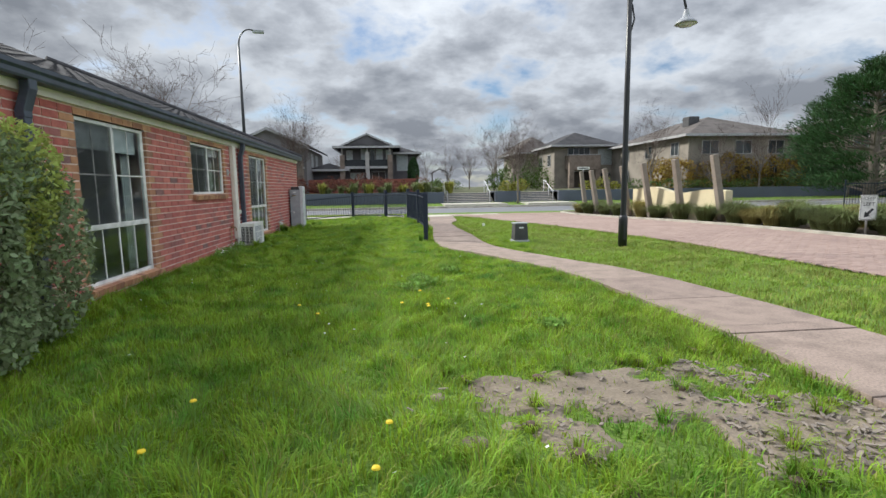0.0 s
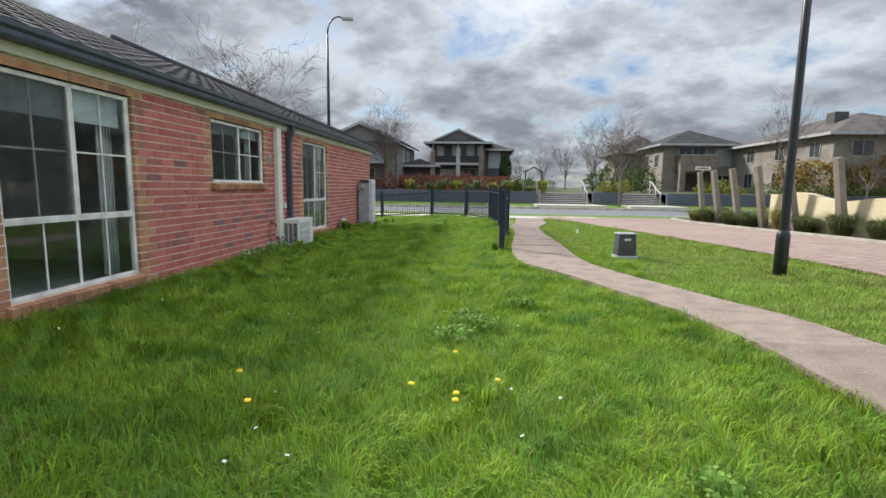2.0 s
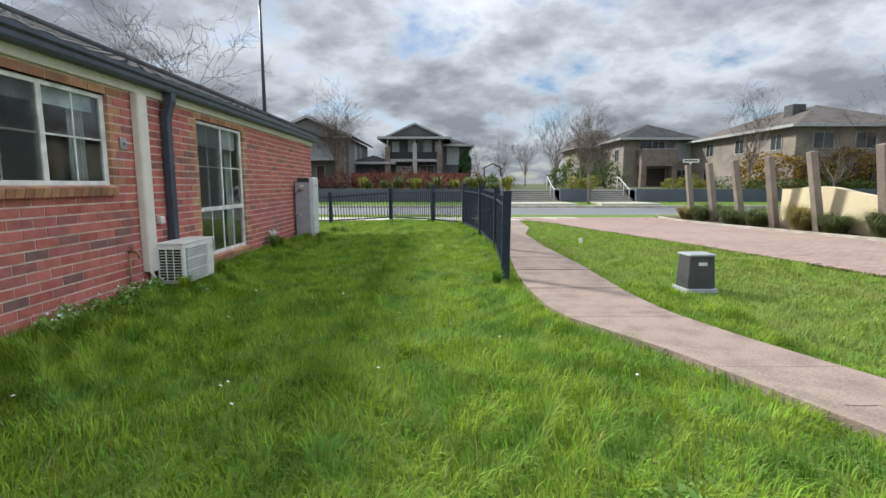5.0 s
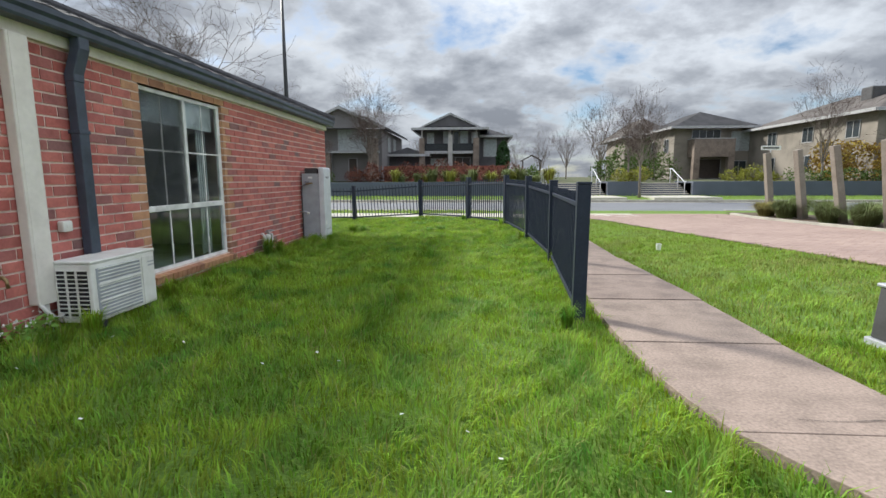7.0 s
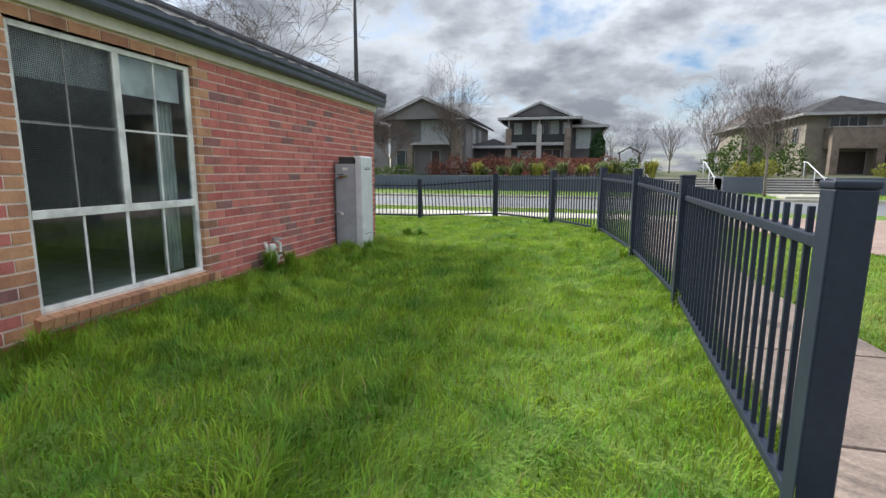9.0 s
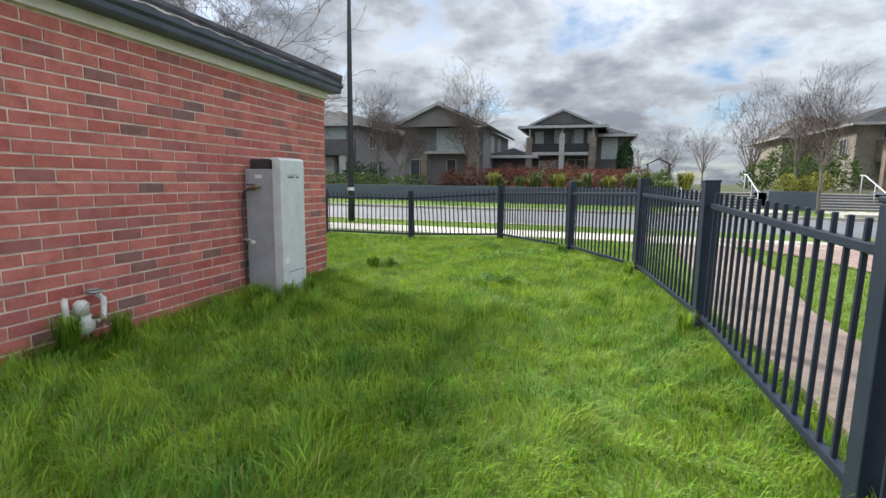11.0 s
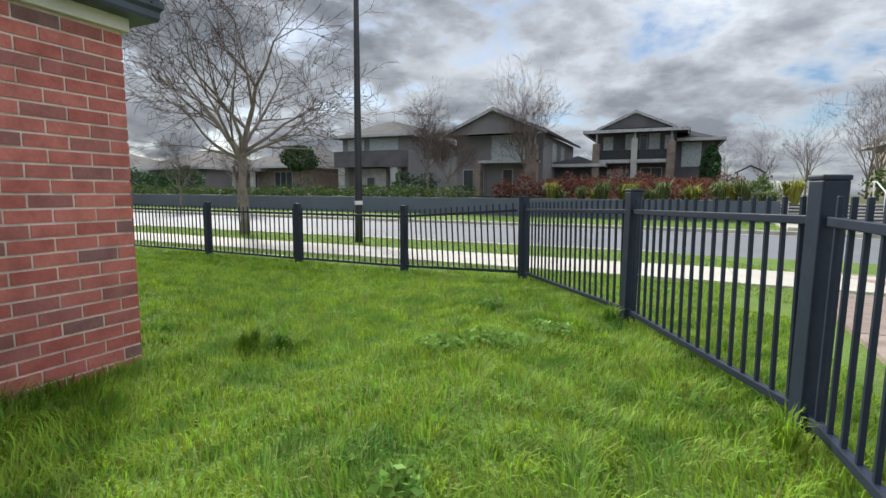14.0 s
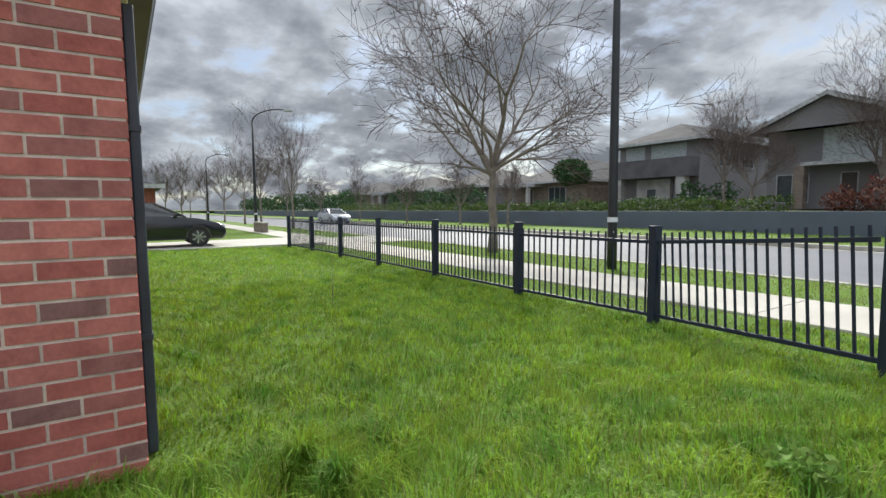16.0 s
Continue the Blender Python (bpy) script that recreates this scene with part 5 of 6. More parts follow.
# tan house with a stone balcony front
hd = thing("two_storey_house", "tan two-storey house with brown stone balcony", "house")
house_body(hd, 21.2, 29.2, 64, 76, B0, 6.3, HOUSE_TAN)
hip_roof(21.2, 29.2, 63.6, 76, 6.3, 2.1, 0.7, ROOF_FAR, hd)
house_body(hd, 18.6, 21.18, 72.4, 81, B0, 6.0, HOUSE_TAN, "wing")
hip_roof(18.6, 24.4, 72, 84, 6.0, 2.6, 0.6, ROOF_BROWN, hd)
part("balcony", Shape().box(22.6, 26.6, 62.3, 64.0, 3.3, 5.1), HOUSE_STONE, hd, "brown stone balcony front")
part("balcony_cap", Shape().box(22.55, 26.65, 62.25, 64.0, 5.1, 5.18), FASCIA, hd)
for x in (22.6, 26.0):
    part("pier", Shape().box(x, x + 0.6, 62.3, 62.9, B0, 3.3), HOUSE_STONE, hd)
far_window(hd, 23.0, 25.8, 64, 5.25, 6.1, PANE, 3)
far_window(hd, 27.0, 28.8, 64, 4.0, 5.9, CURTAIN, 1)
far_window(hd, 27.2, 28.6, 64, 1.4, 2.9, PANE, 1)
far_window(hd, 23.2, 26.0, 63.99, 1.1, 3.1, DOOR, 0)
far_window(hd, 65.5, 66.6, 21.2, 3.9, 5.3, PANE, 1, side=-1)
far_window(hd, 69.0, 70.4, 21.2, 3.9, 5.3, PANE, 1, side=-1)

# tan side-on houses up the street
for (x0, x1, y0, y1, lab, roofmat) in ((28.8, 40.0, 47.5, 64.5, "tan two-storey house seen along its side", ROOF_BROWN), (41.0, 53.0, 39.5, 55.0, "tan two-storey house with a rooftop cooler", ROOF_BROWN)):
    he = thing("two_storey_house", lab, "house")
    house_body(he, x0, x1, y0, y1, B0, 5.9, HOUSE_TAN)
    rf = hip_roof(x0, x1, y0, y1, 5.9, 2.5, 0.7, roofmat, he)
    part("rooftop_cooler", Shape().box(x0 + 3.0, x0 + 4.2, (y0 + y1) / 2 - 3.6, (y0 + y1) / 2 - 2.4, 7.3, 8.4), DARKGREY, rf, "dark rooftop cooler", bevel=0.08)
    for y in np.arange(y0 + 1.6, y1 - 2, 5.1):
        far_window(he, y, y + 1.3, x0, 4.2, 5.4, PANE, 1, side=-1)
        far_window(he, y, y + 1.5, x0, 1.6, 3.0, PANE, 1, side=-1)
    for x in np.arange(x0 + 1.4, x1 - 2, 3.4):
        far_window(he, x, x + 1.6, y0, 4.2, 5.4, PANE, 1)
        far_window(he, x, x + 1.6, y0, 1.6, 3.0, PANE, 1)

# single-storey houses along the street
for x0, x1, y0, rise, mat in ((-41.5, -31.5, 57, 2.6, HOUSE_STONE), (-57, -45, 56, 2.6, HOUSE_RENDER), (-74, -61, 56, 2.6, HOUSE_RENDER), (-92, -79, 56, 2.6, HOUSE_STONE)):
    hg = thing("single_storey_house", "low single-storey house with tiled hipped roof", "house", group="low houses along the street")
    house_body(hg, x0, x1, y0, y0 + 13, B0, 3.7, mat)
    hip_roof(x0, x1, y0 - 0.4, y0 + 13, 3.7, rise, 0.6, ROOF_FAR, hg)
    part("porch_roof", Shape().box(x0 + 1, x0 + 4.2, y0 - 2.0, y0, 3.3, 3.6), FASCIA, hg)
    for x in (x0 + 1.2, x0 + 3.7):
        part("porch_post", Shape().box(x, x + 0.35, y0 - 1.9, y0 - 1.55, B0, 3.3), HOUSE_LIGHT, hg)
    far_window(hg, x0 + 5.2, x0 + 7.4, y0, 1.6, 3.2, PANE, 2)
    far_window(hg, x0 + 1.8, x0 + 2.8, y0, 1.1, 3.1, DOOR, 0)
# red fence wall between the gardens, far pergola
tagged(part("garden_wall", Shape().box(-8.6, 3.0, 55.0, 55.25, B0 - 0.1, 2.35), BRICKRED_FAR, None, "low red brick garden wall between houses"), category="wall")
pg = thing("pergola", "small dark timber pergola with gabled top", "pergola", at=(6.4, 75, 1.1))
for x in (0, 2.2):
    part("post", Shape().box(x, x + 0.15, 0, 0.15, 0, 2.3), DOOR, pg)
for sgn in (-1, 1):
    m = pose(1.18 + sgn * 0.65, 0.07, 2.65, 0, sgn * 28, 0)
    part("rafter", Shape().obox(m, 1.6, 0.12, 0.14), DOOR, pg)


# ---- cars ----
def car(name, label, paint, at, turn, ladder=False):
    c = thing(name, label, "car", at=at, turn=turn)
    # side outline of the body, nose towards +x
    prof = [(-2.22, 0.42), (-2.26, 0.70), (-2.20, 0.98), (-1.75, 1.06), (0.60, 1.00), (1.45, 0.92), (2.05, 0.76), (2.22, 0.60), (2.24, 0.38), (2.12, 0.24), (-2.10, 0.24)]
    cabin = [(-1.95, 1.03), (-1.35, 1.40), (-0.55, 1.46), (0.15, 1.40), (1.02, 0.96)]
    s = Shape()
    n = len(prof)
    for y, k in ((-0.88, 0.97), (-0.80, 1.0), (0.80, 1.0), (0.88, 0.97)):
        s.v += [(x * k, y, z) for x, z in prof]
    for r in range(3):
        s.f += [(r * n + i, r * n + (i + 1) % n, (r + 1) * n + (i + 1) % n, (r + 1) * n + i) for i in range(n)]
    s.f += [tuple(range(n - 1, -1, -1)), tuple(range(3 * n, 4 * n))]
    part("body", s, paint, c, bevel=0.03, smooth=True)
    s = Shape()
    n = len(cabin)
    s.v = [(x, y * (0.80 if z < 1.1 else 0.62), z) for y in (-1, 1) for x, z in cabin]
    s.f = [tuple(range(n)), tuple(range(2 * n - 1, n - 1, -1))] + [(i, n + i, n + (i + 1) % n, (i + 1) % n) for i in range(n)]
    part("cabin_glass", s, CARGLASS, c)
    s = Shape()
    s.slab([(x, y, 1.475 if abs(x + 0.55) < 0.5 else 1.425) for x, y in ((-1.35, -0.60), (-0.55, -0.62), (0.15, -0.60), (0.15, 0.60), (-0.55, 0.62), (-1.35, 0.60))], 0.04)
    part("roof_panel", s, paint, c, bevel=0.01)
    for sgn in (-1, 1):
        for x0, z0, x1, z1 in ((1.02, 0.97, 0.15, 1.42), (-0.45, 1.0, -0.50, 1.45), (-1.95, 1.03, -1.35, 1.41)):
            part("pillar", Shape().tube([(x0, sgn * 0.805, z0), (x1, sgn * 0.625, z1)], [0.035, 0.03], 6), paint, c)
        part("window_trim", Shape().tube([(-1.90, sgn * 0.82, 1.04), (0.95, sgn * 0.82, 0.985)], [0.012, 0.012], 6), RIM, c)
        part("headlight", Shape().obox(pose(2.02, sgn * 0.62, 0.68, 0, 20, sgn * -18), 0.30, 0.34, 0.14), LAMP_GLASS, c, "clear headlight", bevel=0.03)
        part("tail_light", Shape().obox(pose(-2.2, sgn * 0.66, 0.84), 0.10, 0.30, 0.18), BRICKRED_FAR, c, bevel=0.03)
        part("mirror", Shape().obox(pose(0.72, sgn * 0.95, 1.04), 0.12, 0.16, 0.12), paint, c, bevel=0.03)
        for x in (-1.32, 1.38):
            w = part("wheel", Shape().tube([(x, sgn * 0.70, 0.32), (x, sgn * 0.895, 0.32)], [0.32, 0.32], 24), RUBBER, c, bevel=0.02)
            part("rim", Shape().tube([(x, sgn * 0.85, 0.32), (x, sgn * 0.902, 0.32)], [0.20, 0.215], 20), DARKGREY, w)
            for k in range(7):
                a = 2 * math.pi * k / 7
                m = pose(x + 0.11 * math.cos(a), sgn * 0.905, 0.32 + 0.11 * math.sin(a), 0, -math.degrees(a), 0)
                part("spoke", Shape().obox(m, 0.21, 0.02, 0.045), RIM, w)
            part("arch", Shape().tube([(x + 0.36 * math.cos(a), sgn * 0.875, 0.32 + 0.36 * math.sin(a)) for a in np.linspace(0, math.pi, 9)], [0.022] * 9, 6), DARKGREY, c)
    part("grille", Shape().obox(pose(2.225, 0, 0.46), 0.04, 1.0, 0.16), DARKGREY, c, bevel=0.02)
    return c


car("parked_car", "shiny black hatchback parked on the driveway", CARPAINT, (-18.95, 21.05, land(-18, 22) + 0.06), 90)
car("parked_car", "pale silver car parked far along the road", CARPAINT2, (-46.0, 37.6, -0.19), 0)
dv = part("driveway", Shape().box(-21.5, -17.4, 12.0, 26.5, -0.3, land(-18, 22) + 0.05), CONC, None, "pale concrete driveway crossing to the road", kind="structure")
tagged(dv, category="driveway")
part("driveway_crossing", Shape().box(-21.5, -17.4, 28.2, ROAD_N - 0.13, -0.3, -0.045), CONC, None, "pale concrete crossing to the road", kind="structure")
lw = thing("low_brick_wall", "low dark brown brick letterbox wall", "wall", at=(-29.5, 27.0, land(-29, 27)))
part("wall_body", Shape().box(-1.2, 1.0, -0.15, 0.15, -0.1, 0.55), HOUSE_STONE, lw, bevel=0.01)
part("coping", Shape().box(-1.25, 1.05, -0.19, 0.19, 0.55, 0.61), CONC, lw, bevel=0.01)
nb = thing("neighbour_house", "red brick neighbouring house behind the driveway", "house")
part("wall", Shape().box(-44, -33, 10, 22.0, -0.1, 2.6), BRICKRED_FAR, nb)
hip_roof(-44, -33, 10, 22.0, 2.6, 2.2, 0.5, ROOF_FAR, nb)


# ---- trees and shrubs ----
def fast(name, verts, faces, mat, parent=None, label="", kind=""):
    """Mesh from arrays: verts n x 3, faces m x 3 or m x 4."""
    verts, faces = np.asarray(verts, np.float32), np.asarray(faces, np.int32)
    m, k = faces.shape
    me = bpy.data.meshes.new(name)
    me.vertices.add(len(verts))
    me.vertices.foreach_set("co", verts.ravel())
    me.loops.add(m * k)
    me.loops.foreach_set("vertex_index", faces.ravel())
    me.polygons.add(m)
    me.polygons.foreach_set("loop_start", np.arange(0, m * k, k, dtype=np.int32))
    me.update(calc_edges=True)
    me.materials.append(mat)
    ob = new(name, me)
    ob.parent = parent
    return tagged(ob, label, kind=kind)


def bare_tree(at, height, spread, fork, radius, seed, levels=5, label="leafless street tree with fine spreading twigs", limbs=6, upright=0.5, detail=1.0, group="", name="bare_tree", leader=True, thin=0.005, rounded=False):
    r = random.Random(seed)
    tree = thing(name, label, "tree", at=at, group=group)
    trunk = Shape()
    p, pts, rad = Vector((0, 0, -0.1)), [], []
    for i in range(6):
        z = fork * i / 5
        pts.append((r.uniform(-1, 1) * 0.03 * (i > 0), r.uniform(-1, 1) * 0.03 * (i > 0), z - (0.1 if i == 0 else 0)))
        rad.append(radius * (1.25 if i == 0 else 1 - 0.28 * i / 5))
    trunk.tube(pts, rad, 10)
    part("trunk", trunk, BARK, tree, smooth=True)
    main, fine = Shape(), Shape()
    top = Vector(pts[-1])

    def grow(start, way, length, rd, level):
        n = 5 if level < 2 else 4
        q, line, rr = Vector(start), [tuple(start)], [rd]
        d = way.copy()
        spots = []
        for i in range(n):
            d = (d + Vector((r.gauss(0, 0.13), r.gauss(0, 0.13), r.gauss(0.0 if rounded else 0.05, 0.08) + (0.02 if rounded else 0.06) * (1 - level / levels)))).normalized()
            q = q + d * (length / n)
            line.append(tuple(q))
            rr.append(max(rd * (1 - 0.72 * (i + 1) / n), thin * 0.8))
            spots.append((q.copy(), d.copy(), rr[-1]))
        (main if level < 2 else fine).tube(line, rr, 6 if level < 2 else 3, caps=False)
        if level >= levels:
            return
        kids = int((5 if level < 2 else 3.4 if level < 3 else 2.6) * detail + r.random())
        for k in range(kids):
            sp, sd, sr = spots[min(int(r.uniform(0.1, 1.0) * n), n - 1)]
            side = Vector((r.gauss(0, 1), r.gauss(0, 1), r.gauss(0, 0.6)))
            side = (side - side.dot(sd) * sd).normalized()
            grow(sp, (sd * r.uniform(0.6, 1.0) + side * r.uniform(0.5, 0.9) + Vector((0, 0, 0.04 if rounded else 0.15))).normalized(), length * r.uniform(0.48, 0.78), max(sr * 0.75, thin), level + 1)

    crown = height - fork
    for k in range(limbs):
        a = 2 * math.pi * k / limbs + r.uniform(-0.3, 0.3)
        up = (0.30, 0.62, 1.15)[k % 3] * r.uniform(0.85, 1.15) if rounded else r.uniform(0.35, 1.0) * upright * 2
        w = Vector((math.cos(a) * spread / crown, math.sin(a) * spread / crown, up)).normalized()
        ln = 0.62 * math.hypot(spread * 0.8, crown * min(up, 1.0) * 0.75)
        grow(top - Vector((0, 0, r.uniform(0, 0.12) * fork)), w, ln, radius * 0.45, 0)
    if leader:
        grow(top, Vector((0.05, 0.02, 1)), crown * 0.62, radius * 0.6, 0)
    part("branching", main, BARK, tree, smooth=True)
    raw("crown", fine.v, fine.f, TWIG, tree, "fine dark bare twigs")
    return tree


bare_tree((-11.4, 29.4, land(-11, 29)), 8.2, 4.3, 2.5, 0.14, 5, 4, limbs=9, upright=0.5, detail=0.92, thin=0.0075, rounded=True, group="street trees along the road")
k = 0
for x, y, h, sp in ((-33.5, 30.0, 8.0, 2.6), (-40, 29.4, 7.5, 2.6), (-47, 29.6, 8.0, 3.0), (-57, 29.5, 8.0, 3.2), (-70, 29.5, 8.5, 3.2), (-88, 29.5, 8.5, 3.2), (-64, 24.5, 7.5, 3.2), (-78, 22.0, 8.0, 3.4), (-52, 25.0, 6.0, 2.6), (-24.5, 41.3, 5.0, 2.2), (-30, 41.4, 4.4, 2.0), (-38, 41.3, 5.0, 2.3), (-48, 41.2, 5.5, 2.4), (-60, 41.2, 6.0, 2.4), (-75, 41.2, 6.5, 2.6)):
    k += 1
    bare_tree((x, y, land(x, y)), h, sp, h * 0.3, 0.09, 20 + k, 4, detail=0.95, group="street trees along the road")
bare_tree((10.6, 41.5, land(10, 41.5)), 5.6, 2.2, 2.0, 0.08, 61, 4, label="slender leafless tree beside the steps", limbs=5, upright=0.8)
bare_tree((-12.2, 46.5, WT - 0.1), 5.2, 2.6, 1.3, 0.09, 62, 5, label="low spreading leafless garden tree", limbs=6, upright=0.35, leader=False)
for x, y, h, sp, sd in ((-15.6, 50.5, 7.6, 1.5, 71), (-8.2, 50.0, 7.6, 1.5, 72), (-5.0, 72, 5.6, 2.4, 73)):
    bare_tree((x, y, 1.0), h, sp, 1.5, 0.10, sd, 4, label="upright leafless poplar-like garden tree", limbs=7, upright=1.5, detail=1.0)
for i, (x, y, h, sp) in enumerate(((6.5, 88, 7.0, 2.6), (9.5, 80, 7.0, 2.6), (11.5, 72, 7.4, 2.6), (13.0, 62, 7.6, 2.6), (11.5, 55, 7.0, 2.4), (17.0, 57.5, 6.0, 2.6), (3.5, 100, 7.0, 3.0), (12.4, 50, 6.4, 2.0))):
    bare_tree((x, y, 1.05), h, sp, 1.4, 0.09, 90 + i, 4, label="leafless tree in the row up the walk", limbs=6, upright=1.0, detail=0.72, group="row of leafless trees")
for i, (x, y, h, sp) in enumerate(((27.5, 41.6, 5.0, 3.2), (24.0, 45.5, 7.0, 2.6), (33.5, 44, 8.0, 2.2), (40, 41.7, 6.0, 2.6))):
    bare_tree((x, y, 0.1 if y < 43 else 0.9), h, sp, 1.3, 0.09, 120 + i, 4, label="leafless spreading tree by the far wall", limbs=6, detail=0.78, upright=0.5 if i % 2 == 0 else 1.1, group="leafless trees by the far wall")


def leaves(center, radii, n, size, seed, shell=0.55, lumps=0.28, aspect=0.5, zmin=None, outward=None):
    """Leaf cards on a lumpy ellipsoid: verts and quads."""
    g = np.random.default_rng(seed)
    d = g.normal(size=(n, 3))
    d /= np.linalg.norm(d, axis=1)[:, None]
    k = g.normal(size=(9, 3)) * 2.6
    ph = g.uniform(0, 6.28, 9)
    lump = 1 + lumps * np.sin(d @ k.T + ph).sum(1) / 3
    rr = (shell + (1 - shell) * g.random(n) ** 0.45) * lump
    p = d * rr[:, None] * np.array(radii) + np.array(center)
    if zmin is not None:
        p[:, 2] = np.maximum(p[:, 2], zmin + 0.05 * g.random(n))
    a = g.normal(size=(n, 3)) + d * 0.5
    if outward is not None:
        a = 0.45 * g.normal(size=(n, 3)) + np.array(outward)
    a /= np.linalg.norm(a, axis=1)[:, None]
    b = np.cross(a, g.normal(size=(n, 3)))
    b /= np.linalg.norm(b, axis=1)[:, None]
    s = size * g.uniform(0.6, 1.35, n)[:, None]
    a, b = a * s, b * s * aspect
    v = np.stack([p - a, p - 0.1 * a + b, p + a, p - 0.1 * a - b], 1).reshape(-1, 3)
    return v, np.arange(4 * n).reshape(-1, 4)


def g_(v):
    """Ragged lower limit of the young growth."""
    return 1 + 0.25 * np.sin(v.reshape(-1, 4, 3)[:, 0, 1] * 7 + v.reshape(-1, 4, 3)[:, 0, 0] * 11)


def shrub(name, label, at, radii, n, size, mat, seed, tip=None, stems=5, category="shrub", group="", shell=0.55, lumps=0.28):
    sh = thing(name, label, category, at=at, group=group)
    s = Shape()
    r = random.Random(seed)
    for k in range(stems):
        a = 2 * math.pi * k / stems
        e = (math.cos(a) * radii[0] * 0.55, math.sin(a) * radii[1] * 0.55, radii[2] * r.uniform(0.8, 1.3))
        s.tube([(0.05 * math.cos(a), 0.05 * math.sin(a), -0.05), (e[0] * 0.4, e[1] * 0.4, e[2] * 0.5), e], [0.03, 0.02, 0.008], 5)
    part("stems", s, BARK, sh)
    v, f = leaves((0, 0, radii[2]), radii, n, size, seed, shell, lumps, zmin=0.02)
    fast("leaves", v, f, mat, sh)
    if tip:
        v, f = leaves((0, 0, radii[2] * 1.12), (radii[0] * 1.02, radii[1] * 1.02, radii[2] * 0.98), int(n * 0.6), size * 0.95, seed + 1, 0.88, lumps)
        keep = v.reshape(-1, 4, 3)[:, 0, 2] > radii[2] * 1.3 * g_(v)
        v = v.reshape(-1, 4, 3)[keep].reshape(-1, 3)
        fast("young_growth", v, np.arange(len(v)).reshape(-1, 4), tip, sh, "yellow-green young shoots")
    return sh


shrub("garden_shrub", "dense grey-green shrub with yellow-green shoots by wall", (-2.33, 6.2, land(-2, 6.7)), (0.48, 0.76, 0.80), 20000, 0.027, LEAF_BUSH, 11, LEAF_TIP, stems=9, shell=0.5, lumps=0.36)

# upright sprigs that break the outline of the shrub
for i in range(46):
    a, rr = rng.uniform(0, 6.283), math.sqrt(rng.random()) * 0.9
    bx, by = -2.33 + 0.44 * rr * math.cos(a), 6.2 + 0.72 * rr * math.sin(a)
    bz = land(bx, by) + 0.78 + 0.74 * math.sqrt(max(1 - rr * rr, 0.02)) * rng.uniform(0.86, 1.05)
    v, f = leaves((bx, by, bz), (0.035, 0.035, 0.13), 44, 0.026, 1200 + i, 0.2, 0.2, aspect=0.45)
    if i == 0:
        sv, sf = v, f
    else:
        sf = np.concatenate([sf, f + len(sv)])
        sv = np.concatenate([sv, v])
bush = bpy.data.objects["garden_shrub"]
sprig = fast("sprig_growth", sv - np.array([-2.33, 6.2, land(-2, 6.7)]), sf, LEAF_TIP, bush, "pale upright sprigs", "stuff")

# big dark conifer
con = thing("conifer", "large dark green spreading conifer tree", "tree", at=(32.0, 32.2, 0.0))
con.matrix_basis = con.matrix_basis @ Matrix.Scale(1.42, 4)
part("trunk", Shape().tube([(0, 0, -0.1), (0.1, 0, 2), (0, 0.1, 5.4)], [0.28, 0.2, 0.05], 10), BARK, con, smooth=True)
vs, fs, off = [], [], 0
g = random.Random(4)
limb = Shape()
for i in range(95):
    h = g.random() ** 0.95
    z = 0.35 + 5.75 * h
    reach = 3.3 * math.sin(math.pi * min(0.25 + 0.75 * h, 1.0)) ** 0.7 * g.uniform(0.7, 1.08) + 0.3
    a = g.uniform(0, 6.283)
    c = (reach * 0.72 * math.cos(a), reach * 0.72 * math.sin(a), z + 0.15 * reach)
    v, f = leaves(c, (0.35 + 0.32 * reach * abs(math.cos(a)), 0.35 + 0.32 * reach * abs(math.sin(a)), 0.42), 620, 0.13, 500 + i, 0.2, 0.35, aspect=0.13, outward=(math.cos(a), math.sin(a), 0.75))
    vs.append(v)
    fs.append(f + off)
    off += len(v)
    limb.tube([(0, 0, z - 0.2), c], [0.05, 0.015], 5)
part("branching", limb, BARK, con)
fast("crown", np.concatenate(vs), np.concatenate(fs), LEAF_DARK, con)

# round clipped tree by the low houses
rt = thing("round_tree", "small round evergreen tree in a front garden", "tree", at=(-27.5, 50.5, 1.0))
part("trunk", Shape().tube([(0, 0, -0.1), (0, 0, 2.2)], [0.12, 0.08], 8), BARK, rt)
v, f = leaves((0, 0, 3.0), (1.45, 1.45, 1.15), 4200, 0.11, 77, 0.5, 0.22)
fast("crown", v, f, LEAF_DARK, rt)
for x in (30.0, 31.3):
    cc = thing("columnar_conifer", "narrow dark columnar conifer between the houses", "tree", at=(x, 66.0, 1.0), group="columnar conifers")
    part("trunk", Shape().tube([(0, 0, -0.1), (0, 0, 1.6)], [0.10, 0.05], 8), BARK, cc)
    v, f = leaves((0, 0, 1.7), (0.6, 0.6, 1.7), 1800, 0.11, 79, 0.5, 0.12)
    fast("crown", v, f, LEAF_DARK, cc)
ci = thing("columnar_conifer", "narrow dark columnar conifer beside the house", "tree", at=(2.9, 56.6, 1.0))
part("trunk", Shape().tube([(0, 0, -0.1), (0, 0, 2.2)], [0.10, 0.05], 8), BARK, ci)
v, f = leaves((0, 0, 1.9), (0.62, 0.62, 1.9), 3000, 0.10, 78, 0.5, 0.12)
fast("crown", v, f, LEAF_DARK, ci)


